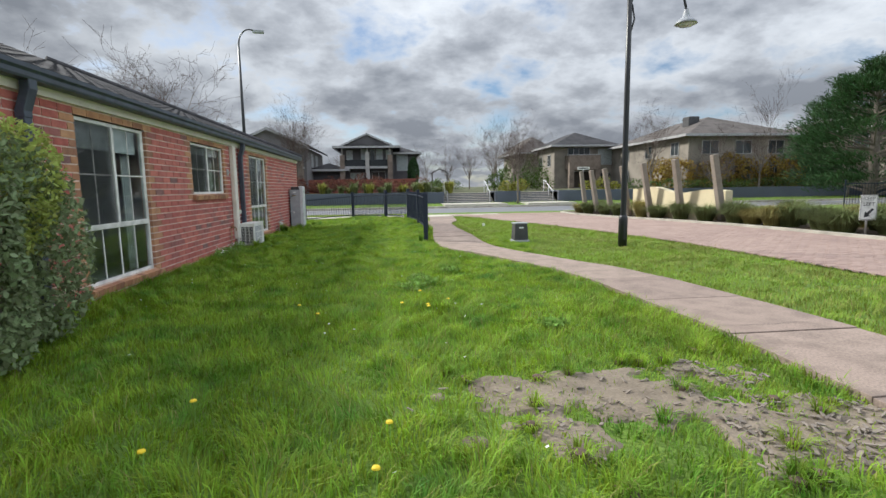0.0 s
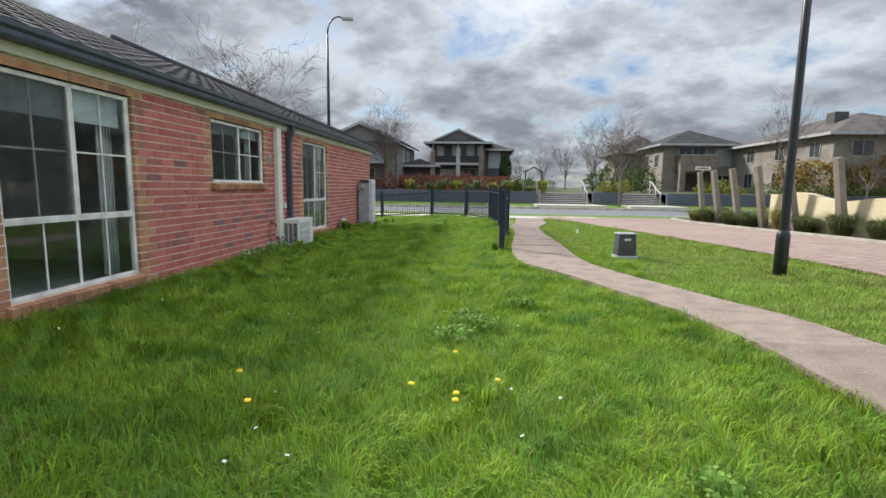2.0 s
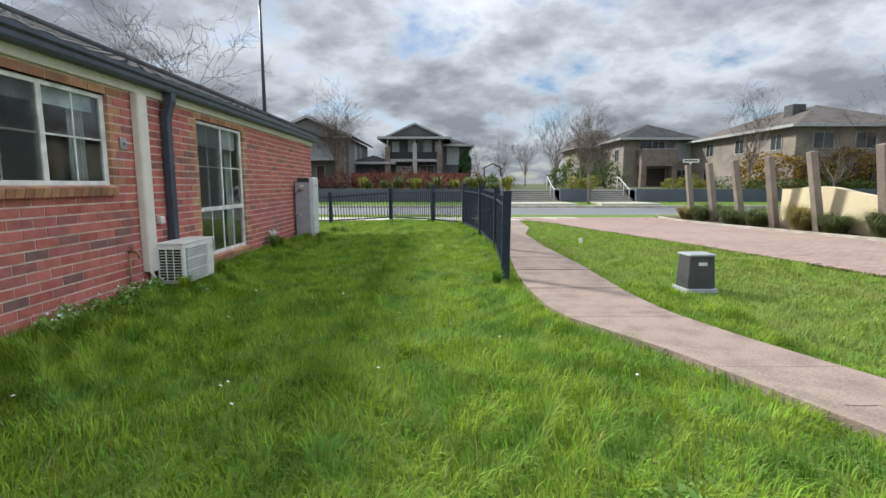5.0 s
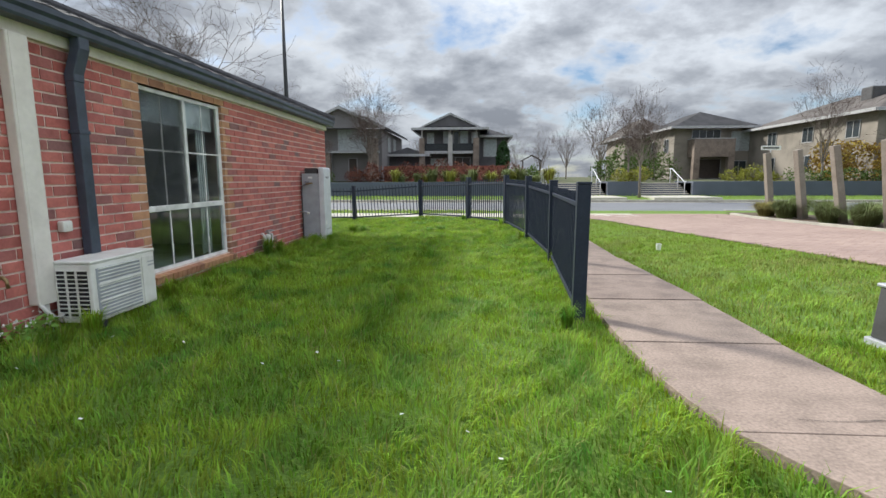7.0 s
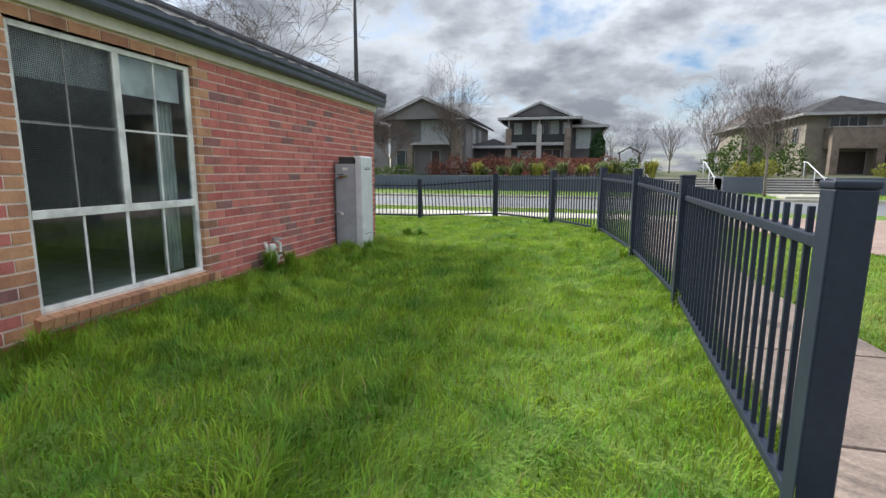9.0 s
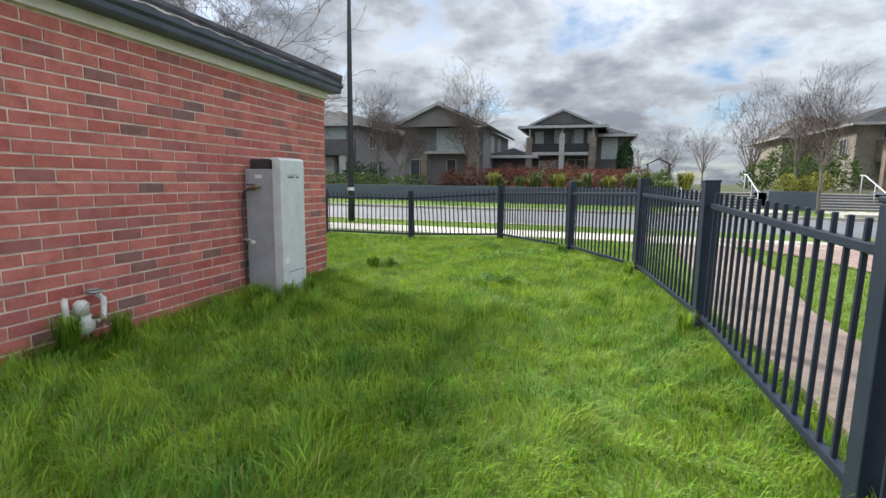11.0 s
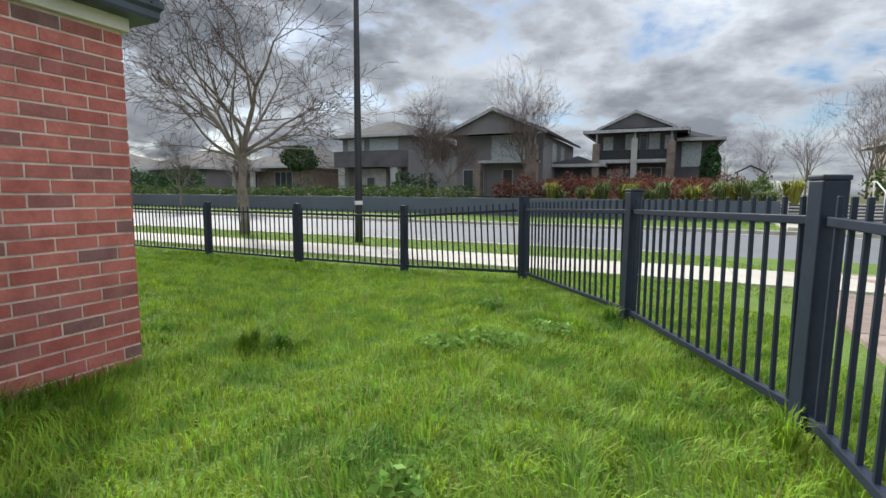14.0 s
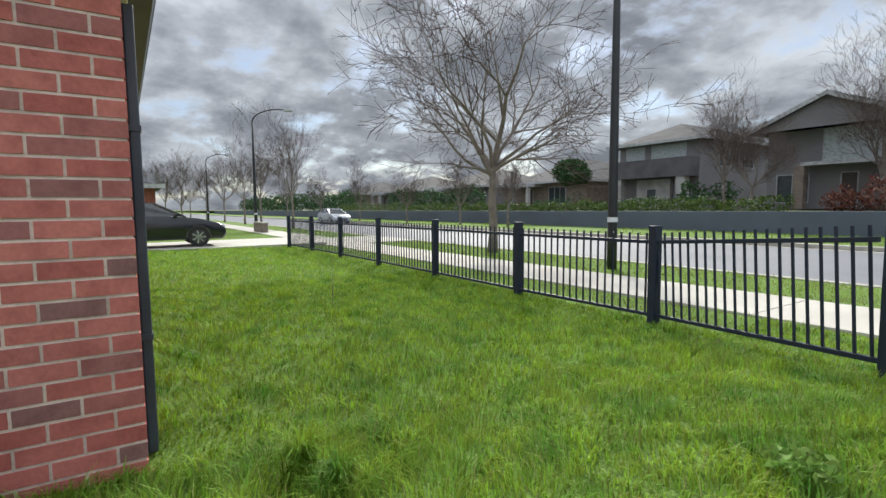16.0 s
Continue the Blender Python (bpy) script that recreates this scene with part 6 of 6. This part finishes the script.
def hedge(label, x0, x1, y0, y1, z, h, n, mat, seed, name="hedge", step=1.3, size=0.075):
    """A run of lumpy bushes that have grown into one another."""
    g = random.Random(seed)
    hd_ = thing(name, label, "hedge", at=((x0 + x1) / 2, (y0 + y1) / 2, z))
    vs, fs, off = [], [], 0
    k = max(int((x1 - x0) / step), 1)
    s = Shape()
    for i in range(k):
        x = x0 + (x1 - x0) * (i + 0.5) / k - (x0 + x1) / 2
        hh = h * g.uniform(0.75, 1.15)
        v, f = leaves((x, g.uniform(-0.1, 0.1), hh / 2), (step * g.uniform(0.55, 0.75), (y1 - y0) / 2, hh / 2), n, size, seed * 100 + i, 0.45, 0.3, zmin=0)
        vs.append(v)
        fs.append(f + off)
        off += len(v)
        s.tube([(x, 0, -0.1), (x + 0.1, 0, hh * 0.5)], [0.03, 0.015], 5)
    part("stem_thicket", s, BARK, hd_, kind="stuff")
    fast("leaves", np.concatenate(vs), np.concatenate(fs), mat, hd_)


T = WT - 0.1
hedge("dark red leafy hedge in front of the house", -9.5, 3.8, 46.9, 48.1, T, 1.45, 800, LEAF_RED, 31)
hedge("mixed green shrubs along the wall top", -34, -9.8, 44.2, 45.4, T, 0.75, 420, LEAF_HEDGE, 32, step=1.5)
hedge("mixed green shrubs along the wall top", -64, -34.5, 44.4, 45.8, T, 0.95, 260, LEAF_HEDGE, 33, step=2.0)
hedge("dark evergreen shrubs before the houses", -30, -15.5, 48.0, 49.6, T, 1.0, 420, LEAF_DARK, 34, step=1.7)
hedge("yellow-green low shrubs beside the steps", 10.1, 12.1, 44.4, 45.8, T, 0.95, 700, LEAF_YELLOW, 35, step=1.0)
hedge("yellow-green low shrubs beside the steps", 17.5, 21, 44.4, 45.8, T, 0.95, 600, LEAF_YELLOW, 36, step=1.1)
hedge("dark green shrubs up the garden walk", 10.0, 17.0, 51.0, 53.5, T, 2.2, 900, LEAF_HEDGE, 37, step=1.8, size=0.10)
hedge("tall dark green shrubs beside the tan house", 12.5, 18.2, 57.0, 60.0, T, 3.2, 900, LEAF_HEDGE, 46, step=1.9, size=0.12)
hedge("green shrubs along the wall top", 21.5, 58, 44.2, 45.8, T, 1.0, 420, LEAF_HEDGE, 38, step=1.6)
hedge("ochre and yellow autumn shrubs behind the wall", 24.5, 41, 46.0, 48.5, T, 3.4, 1500, LEAF_OCHRE, 39, step=2.3, size=0.12)
hedge("dark evergreen shrubs at the street end", -60, -40, 50.0, 52.5, T, 3.0, 700, LEAF_DARK, 40, step=2.6, size=0.14)
hedge("far belt of dark evergreen shrubs", -140, -64, 46.0, 50.0, T, 3.2, 500, LEAF_DARK, 41, step=4.0, size=0.2)
hedge("belt of dark trees far beyond the driveway", -150, -75, 12.0, 18.0, 0.1, 4.5, 500, LEAF_DARK, 44, step=5.0, size=0.25)
hedge("dark shrubs beside the house wall", -20.2, -16.0, 52, 54, T, 2.2, 800, LEAF_DARK, 42, step=1.6, size=0.10)
hedge("mixed green shrubs beside the walk", 3.6, 5.4, 45.5, 48.5, T, 1.5, 900, LEAF_HEDGE, 45, step=1.0)
hedge("green shrubs at the head of the walk", 3.8, 10, 66, 69, 1.0, 1.3, 500, LEAF_HEDGE, 43, step=1.6)


def blades(n, spread, height, width, seed, lean=0.7, up=0.5):
    """Arching strap leaves from one root: verts and triangles."""
    g = np.random.default_rng(seed)
    a = g.uniform(0, 2 * math.pi, n)
    r0 = g.random(n) ** 0.5 * spread * 0.25
    hgt = height * g.uniform(0.65, 1.1, n)
    out = spread * g.uniform(0.2, 1.0, n) * lean
    d = np.stack([np.cos(a), np.sin(a), np.zeros(n)], 1)
    side = np.stack([-np.sin(a), np.cos(a), np.zeros(n)], 1) * width / 2
    zz = np.array([0, 0, 1.0])
    p0 = d * r0[:, None]
    p1 = p0 + d * (out * 0.35)[:, None] + zz * (hgt * 0.70)[:, None]
    p2 = p0 + d * out[:, None] + zz * (hgt * g.uniform(up, 1.0, n))[:, None]
    v = np.stack([p0 - side, p0 + side, p1 + side * 0.9, p1 - side * 0.9, p2], 1).reshape(-1, 3)
    b = np.arange(n)[:, None] * 5
    f = np.concatenate([b + [0, 1, 2], b + [0, 2, 3], b + [3, 2, 4]], 0)
    return v, f


def clump(name, label, at, n, spread, height, width, mat, seed, group, category="plant", up=0.5):
    c = thing(name, label, category, at=at, group=group)
    v, f = blades(n, spread, height, width, seed, up=up)
    fast("leaves", v, f, mat, c)
    part("crown", Shape().lathe([(0.0, -0.03), (spread * 0.22, -0.03), (spread * 0.18, 0.04), (0.0, 0.05)], 8), MULCH, c)
    return c


# flax on the wall top
g = random.Random(9)
for i in range(16):
    x = -5.2 + i * 0.70 + g.uniform(-0.45, 0.45)
    clump("flax_plant", "strappy green flax clump above the wall", (x, 44.5 + g.uniform(-0.4, 0.8), T), 130, g.uniform(0.8, 1.3), g.uniform(0.65, 1.35), 0.055, LEAF_FLAX if i % 3 else LEAF_YELLOW, 300 + i, "flax along the wall", up=0.3)
# tussock grasses in the street bed
for i, (y, dx) in enumerate([(27.0, 0.7), (26.1, 0.8), (25.2, 1.4), (24.2, 0.7), (23.0, 0.7), (22.2, 1.5), (21.4, 0.8), (20.2, 0.7), (19.0, 0.8), (18.2, 1.6), (17.6, 0.7), (16.6, 0.9), (15.7, 0.7), (15.2, 1.6), (14.6, 0.8), (13.7, 0.8), (13.1, 1.7), (12.2, 0.9), (11.0, 0.9), (10.0, 1.0), (9.0, 0.9), (24.6, 2.1), (20.8, 2.0), (16.0, 2.2), (14.0, 2.2), (12.6, 2.2), (26.6, 1.5), (23.6, 1.3), (19.6, 1.5), (17.1, 1.6), (14.9, 0.6), (13.3, 0.6), (11.6, 1.4), (10.5, 0.6), (12.9, 0.5), (16.2, 0.6)]):
    x = lerp_edge(STREET_R, y) + dx + 0.15
    clump("tussock_grass", "rounded grey-green tussock grass in mulch", (x, y, land(x, y) + 0.05), 1300, 0.85, g.uniform(0.55, 0.80), 0.012, LEAF_TUSSOCK if i % 6 else STRAW, 400 + i, "tussocks along the street", category="grass tussock", up=0.35)

# ---- bare soil and weeds in the lawn ----
def soil_amount(x, y):
    """1 in the worn patch near the path, 0 in the lawn."""
    a = ((x - 1.60) / 1.12) ** 2 + ((y - 5.25) / 0.60) ** 2
    b = ((x - 2.60) / 0.75) ** 2 + ((y - 4.68) / 0.60) ** 2
    n = noise.noise((x * 1.9, y * 1.9, 3.0)) * 0.9 + noise.noise((x * 5, y * 5, 9.0)) * 0.8
    return max(0.8 - a, 0.8 - b) + n


v, f = [], []
xs_, ys_ = np.arange(0.2, 3.04, 0.04), np.arange(3.2, 6.4, 0.04)
index = {}
for y in ys_:
    for x in xs_:
        index[(round(x, 2), round(y, 2))] = len(v)
        amount = soil_amount(x, y)
        v.append((x, y, land(x, y) - 0.03 + 0.05 * ease(0.0, 0.4, amount) + 0.008 * noise.noise((x * 14, y * 14, 1)) + 0.012 * noise.noise((x * 4, y * 4, 2))))
n = len(xs_)
for j in range(len(ys_) - 1):
    for i in range(n - 1):
        a = j * n + i
        f.append((a, a + 1, a + n + 1, a + n))
tagged(raw("bare_soil", v, f, SOIL, None, "bare trodden soil patch with wood chips", "structure"), category="soil")
# chips of bark and leaf litter on it
g2 = np.random.default_rng(21)
v, f = [], []
while len(v) < 420 * 8:
    x, y = g2.uniform(0.4, 3.0), g2.uniform(3.4, 6.2)
    if soil_amount(x, y) < 0.15 or (x < 2.1 and g2.random() < 0.8):
        continue
    s = Shape().obox(pose(x, y, land(x, y) + 0.03, g2.uniform(-25, 25), g2.uniform(-25, 25), g2.uniform(0, 180)), g2.uniform(0.015, 0.06), g2.uniform(0.006, 0.02), 0.006)
    k = len(v)
    v += s.v
    f += [tuple(k + i for i in q) for q in s.f]
raw("wood_chips", v, f, POSTWOOD, None, "pale weathered wood chips on bare soil", "stuff")


def weed(at, seed, size):
    w = thing("lawn_weed", "broad-leaved pale green weed in the lawn", "weed", at=at, group="lawn weeds")
    v, f = leaves((0, 0, 0.05), (size, size * 0.8, 0.035), 190, 0.022, seed, 0.1, 0.2, aspect=0.6)
    fast("leaves", v, f, LEAF_WEED, w)


for i, (x, y, sz) in enumerate(((0.84, 8.73, 0.20), (0.67, 8.41, 0.20), (1.28, 9.5, 0.14), (1.78, 6.6, 0.13), (0.79, 8.95, 0.15), (-0.54, 21.39, 0.24), (-0.87, 21.2, 0.18), (-0.25, 21.75, 0.16), (-1.0, 22.57, 0.15), (-0.3, 19.6, 0.12))):
    weed((x, y, land(x, y) + 0.03), 700 + i, sz)


def flower(at, seed):
    f = thing("dandelion", "yellow dandelion flower in the grass", "flower", at=at, group="dandelions in the lawn")
    part("stalk", Shape().tube([(0, 0, 0), (0.006, 0.004, 0.11)], [0.003, 0.002], 5), LEAF_WEED, f)
    part("petals", Shape().lathe([(0.0, 0.105), (0.018, 0.111), (0.015, 0.118), (0.0, 0.123)], 12), DANDELION, f)


for i, (x, y) in enumerate(((-0.42, 7.31), (-0.2, 6.96), (0.74, 7.77), (0.78, 7.08), (0.99, 7.35), (0.54, 7.25), (0.43, 4.87), (-0.58, 5.24), (-0.6, 4.75), (0.38, 4.5), (0.78, 7.16))):
    flower((x, y, land(x, y) + 0.03), i)
v, f = [], []
g3 = np.random.default_rng(5)
for k in range(45):
    x, y = g3.uniform(-2.2, 1.6), g3.uniform(4.5, 13)
    m = pose(x, y, land(x, y) + 0.09, g3.uniform(-30, 30), g3.uniform(-30, 30), 0)
    s = Shape().obox(m, 0.016, 0.012, 0.002)
    n = len(v)
    v += s.v
    f += [tuple(n + i for i in q) for q in s.f]
raw("fallen_petals", v, f, DAISY, None, "small white petals and clover heads", "stuff")
cup = thing("paper_cup", "small white piece of litter on the verge", "litter", at=(3.35, 18.0, land(3.3, 18) + 0.02))
part("cup", Shape().lathe([(0.0, 0.0), (0.035, 0.0), (0.045, 0.10), (0.040, 0.10), (0.03, 0.01)], 12), SIGN_WHITE, cup)

# tufts that cling on in the worn patch
g6 = random.Random(3)
for i in range(26):
    x, y = g6.uniform(0.7, 2.9), g6.uniform(4.3, 5.95)
    clump("grass_tuft", "short bright green grass tuft in bare soil", (x, y, land(x, y)), 70, g6.uniform(0.10, 0.2), g6.uniform(0.07, 0.13), 0.005, BLADE, 1500 + i, "tufts in the bare soil", category="grass tuft", up=0.45)
# long tufts the mower misses
g5 = random.Random(12)
for i, (x, y, n, sp, hh) in enumerate(((-2.42, 21.0, 260, 0.22, 0.26), (-2.18, 21.1, 160, 0.16, 0.22), (-2.62, 16.9, 260, 0.20, 0.36), (-2.6, 17.25, 180, 0.18, 0.28), (-2.25, 18.75, 160, 0.20, 0.24), (-2.28, 19.15, 160, 0.18, 0.22), (-2.45, 18.5, 180, 0.22, 0.26), (-2.45, 14.32, 140, 0.16, 0.26), (-2.4, 13.3, 160, 0.18, 0.22), (0.9, 7.3, 120, 0.2, 0.2), (0.2, 11.2, 110, 0.18, 0.16), (1.45, 16.5, 140, 0.15, 0.22), (1.2, 18.5, 120, 0.14, 0.2), (0.95, 20.5, 140, 0.15, 0.22), (0.1, 22.4, 120, 0.15, 0.2), (1.1, 13.6, 160, 0.16, 0.24))):
    clump("grass_tuft", "long dark green unmown grass tuft", (x, y, land(x, y)), n, sp, hh, 0.006, BLADE, 900 + i, "unmown grass tufts", category="grass tuft", up=0.45)
for i in range(9):
    x, y = -2.62 + g5.uniform(-0.06, 0.12), 11.6 + i * 0.19 + g5.uniform(-0.05, 0.05)
    cw = thing("flowering_weed", "low weed with tiny pale yellow flowers by wall", "weed", at=(x, y, land(x, y) + 0.02), group="weeds along the wall foot")
    v, f = leaves((0, 0, 0.09), (0.10, 0.10, 0.08), 90, 0.022, 950 + i, 0.2, 0.2, aspect=0.6)
    fast("leaves", v, f, LEAF_WEED, cw)
    v, f = leaves((0, 0, 0.15), (0.09, 0.09, 0.05), 14, 0.010, 970 + i, 0.5, 0.2, aspect=0.9)
    fast("blossom", v, f, DAISY, cw, "tiny pale flowers")
stalk = thing("dead_stalk", "single tall dead weed stalk in the lawn", "weed", at=(-6.3, 22.6, land(-6, 22.6)))
part("stem", Shape().tube([(0, 0, 0), (0.02, 0.0, 0.3), (-0.01, 0.01, 0.62)], [0.006, 0.004, 0.002], 5), BARK, stalk)

# ---- grass blades ----
fx, fy = np.array([p[0] for p in POSTS]), np.array([p[1] for p in POSTS])


def lawn_height(x, y):
    """Patchy growth: long beside the wall, worn elsewhere."""
    n = noise.noise((x * 0.8, y * 0.8, 5.0)) * 0.5 + noise.noise((x * 2.4, y * 2.4, 7.0)) * 0.5
    h = 0.074 + 0.06 * n + 0.035 * noise.noise((x * 5.5, y * 5.5, 2.0)) + 0.05 * max(noise.noise((x * 3.1, y * 3.1, 17.0)) - 0.25, 0) * 3
    h += 0.10 * math.exp(-max(x - WX, 0) / 0.28) * (y < 20.6) * (x > WX)
    h += 0.16 * math.exp(-((x + 2.42) ** 2 + (y - 21.0) ** 2) / 0.03) + 0.12 * math.exp(-((x + 2.15) ** 2 + (y - 21.1) ** 2) / 0.02)
    h += 0.06 * math.exp(-((x + 2.3) ** 2 + (y - 18.6) ** 2) / 0.5)
    return max(h * 0.86, 0.025)


def grass_field(name, label, boxes, seed, width, mat=None):
    """Blades scattered over boxes (x0, x1, y0, y1, per square metre, height factor), thinned by the ground they stand on."""
    g = np.random.default_rng(seed)
    ps, hs = [], []
    for x0, x1, y0, y1, dens, hf in boxes:
        n = int((x1 - x0) * (y1 - y0) * dens)
        x, y = g.uniform(x0, x1, n), g.uniform(y0, y1, n)
        # heights from a coarse lattice
        cx, cy = np.arange(x0 - 0.1, x1 + 0.3, 0.1), np.arange(y0 - 0.1, y1 + 0.3, 0.1)
        lat = np.array([[lawn_height(a, b) for a in cx] for b in cy])
        bare = np.array([[soil_amount(a, b) if (0 < a < 3.2 and 3 < b < 6.6) else -1 for a in cx] for b in cy])
        zl = np.array([[land(a, b) for a in cx] for b in cy])
        i, j = ((x - cx[0]) / 0.1).astype(int), ((y - cy[0]) / 0.1).astype(int)
        u, w = (x - cx[0]) / 0.1 - i, (y - cy[0]) / 0.1 - j

        def pick(t):
            return t[j, i] * (1 - u) * (1 - w) + t[j, i + 1] * u * (1 - w) + t[j + 1, i] * (1 - u) * w + t[j + 1, i + 1] * u * w
        h, b = pick(lat) * hf, pick(bare)
        keep = b < g.uniform(-0.05, 1.0, n) ** 2 * 1.3
        pl, pr = np.interp(y, [a for a, _ in PATH_L], [c for _, c in PATH_L]), np.interp(y, [a for a, _ in PATH_R], [c for _, c in PATH_R])
        sl = np.interp(y, [a for a, _ in STREET_L], [c for _, c in STREET_L])
        keep &= ~((x > pl + 0.03 * g.normal(size=n)) & (x < pr + 0.03 * g.normal(size=n)) & (y < 27))
        keep &= ~((x > sl + 0.03) & (y < 30.4))
        keep &= ~((x < WX + 0.01) & (y < HY1 + 0.02))
        keep &= ~((y > 26.52) & (y < 28.18) & (x < 5))
        keep &= ~((x > -21.5) & (x < -17.4))
        keep &= ~((x > 3.05) & (x < 3.52) & (y > 13.1) & (y < 13.5))
        z = pick(zl)
        ps.append(np.stack([x, y, z], 1)[keep])
        hs.append((h * g.uniform(0.5, 1.35, n) * np.where(b > -0.2, 0.7, 1.0))[keep])
    p, h = np.concatenate(ps), np.concatenate(hs)
    n = len(p)
    # neighbouring blades lean the same way, so that the lawn reads as tufts
    a = 3.2 * np.sin(p[:, 0] * 5.1 + 2 * np.sin(p[:, 1] * 2.3)) + 3.2 * np.cos(p[:, 1] * 4.7 + 2 * np.sin(p[:, 0] * 2.9)) + g.normal(0, 0.9, n)
    d = np.stack([np.cos(a), np.sin(a), np.zeros(n)], 1)
    side = np.stack([-np.sin(a), np.cos(a), np.zeros(n)], 1) * (width * g.uniform(0.6, 1.3, n) / 2)[:, None]
    lean = (g.uniform(0.2, 1.35, n) * h)[:, None]
    zz = np.array([0, 0, 1.0])
    p0 = p - zz * 0.01
    p1 = p + d * lean * 0.35 + zz * (h * 0.62)[:, None]
    p2 = p + d * lean + zz * (h * g.uniform(0.7, 1.05, n))[:, None]
    v = np.stack([p0 - side, p0 + side, p1 + side * 0.8, p1 - side * 0.8, p2], 1).reshape(-1, 3)
    b = np.arange(n)[:, None] * 5
    f = np.concatenate([b + [0, 1, 2], b + [0, 2, 3], b + [3, 2, 4]], 1).reshape(-1, 3)
    ob = fast(name, v, f, mat or BLADE, None, label, "stuff")
    return tagged(ob, category="grass")


grass_field("lawn_grass", "lush uneven green lawn grass", [(-2.8, 1.7, 3.6, 12, 3600, 1.0), (-2.8, 1.7, 12, 24.5, 3400, 1.0), (1.7, 3.1, 3.6, 13.5, 3200, 1.0)], 1, 0.0065)
grass_field("lawn_grass", "lush uneven green lawn grass beyond the corner", [(-9, -2.8, 20.3, 25.4, 1700, 1.0), (-17.4, -9, 20.3, 25.4, 700, 1.1), (-2.8, 1.2, 24.5, 26.6, 1500, 0.8)], 2, 0.009)
grass_field("verge_grass", "short green verge grass with straw tufts", [(2.3, 6.8, 4.5, 20, 1500, 0.7), (2.3, 6, 20, 27, 800, 0.7), (-17, 4, 25.3, 30.3, 420, 0.8), (-40, -21, 20, 30.3, 100, 1.0)], 3, 0.009, VERGE)
grass_field("straw_grass", "scattered dry straw blades among the lawn", [(-2.8, 2.9, 3.6, 25, 110, 1.3), (3.8, 6.6, 5, 18, 160, 1.1)], 4, 0.004, STRAW)
grass_field("rough_grass", "rough grass along the fence foot and far verge", [(-60, 60, 39.7, 43.2, 45, 1.3)], 6, 0.02, VERGE)
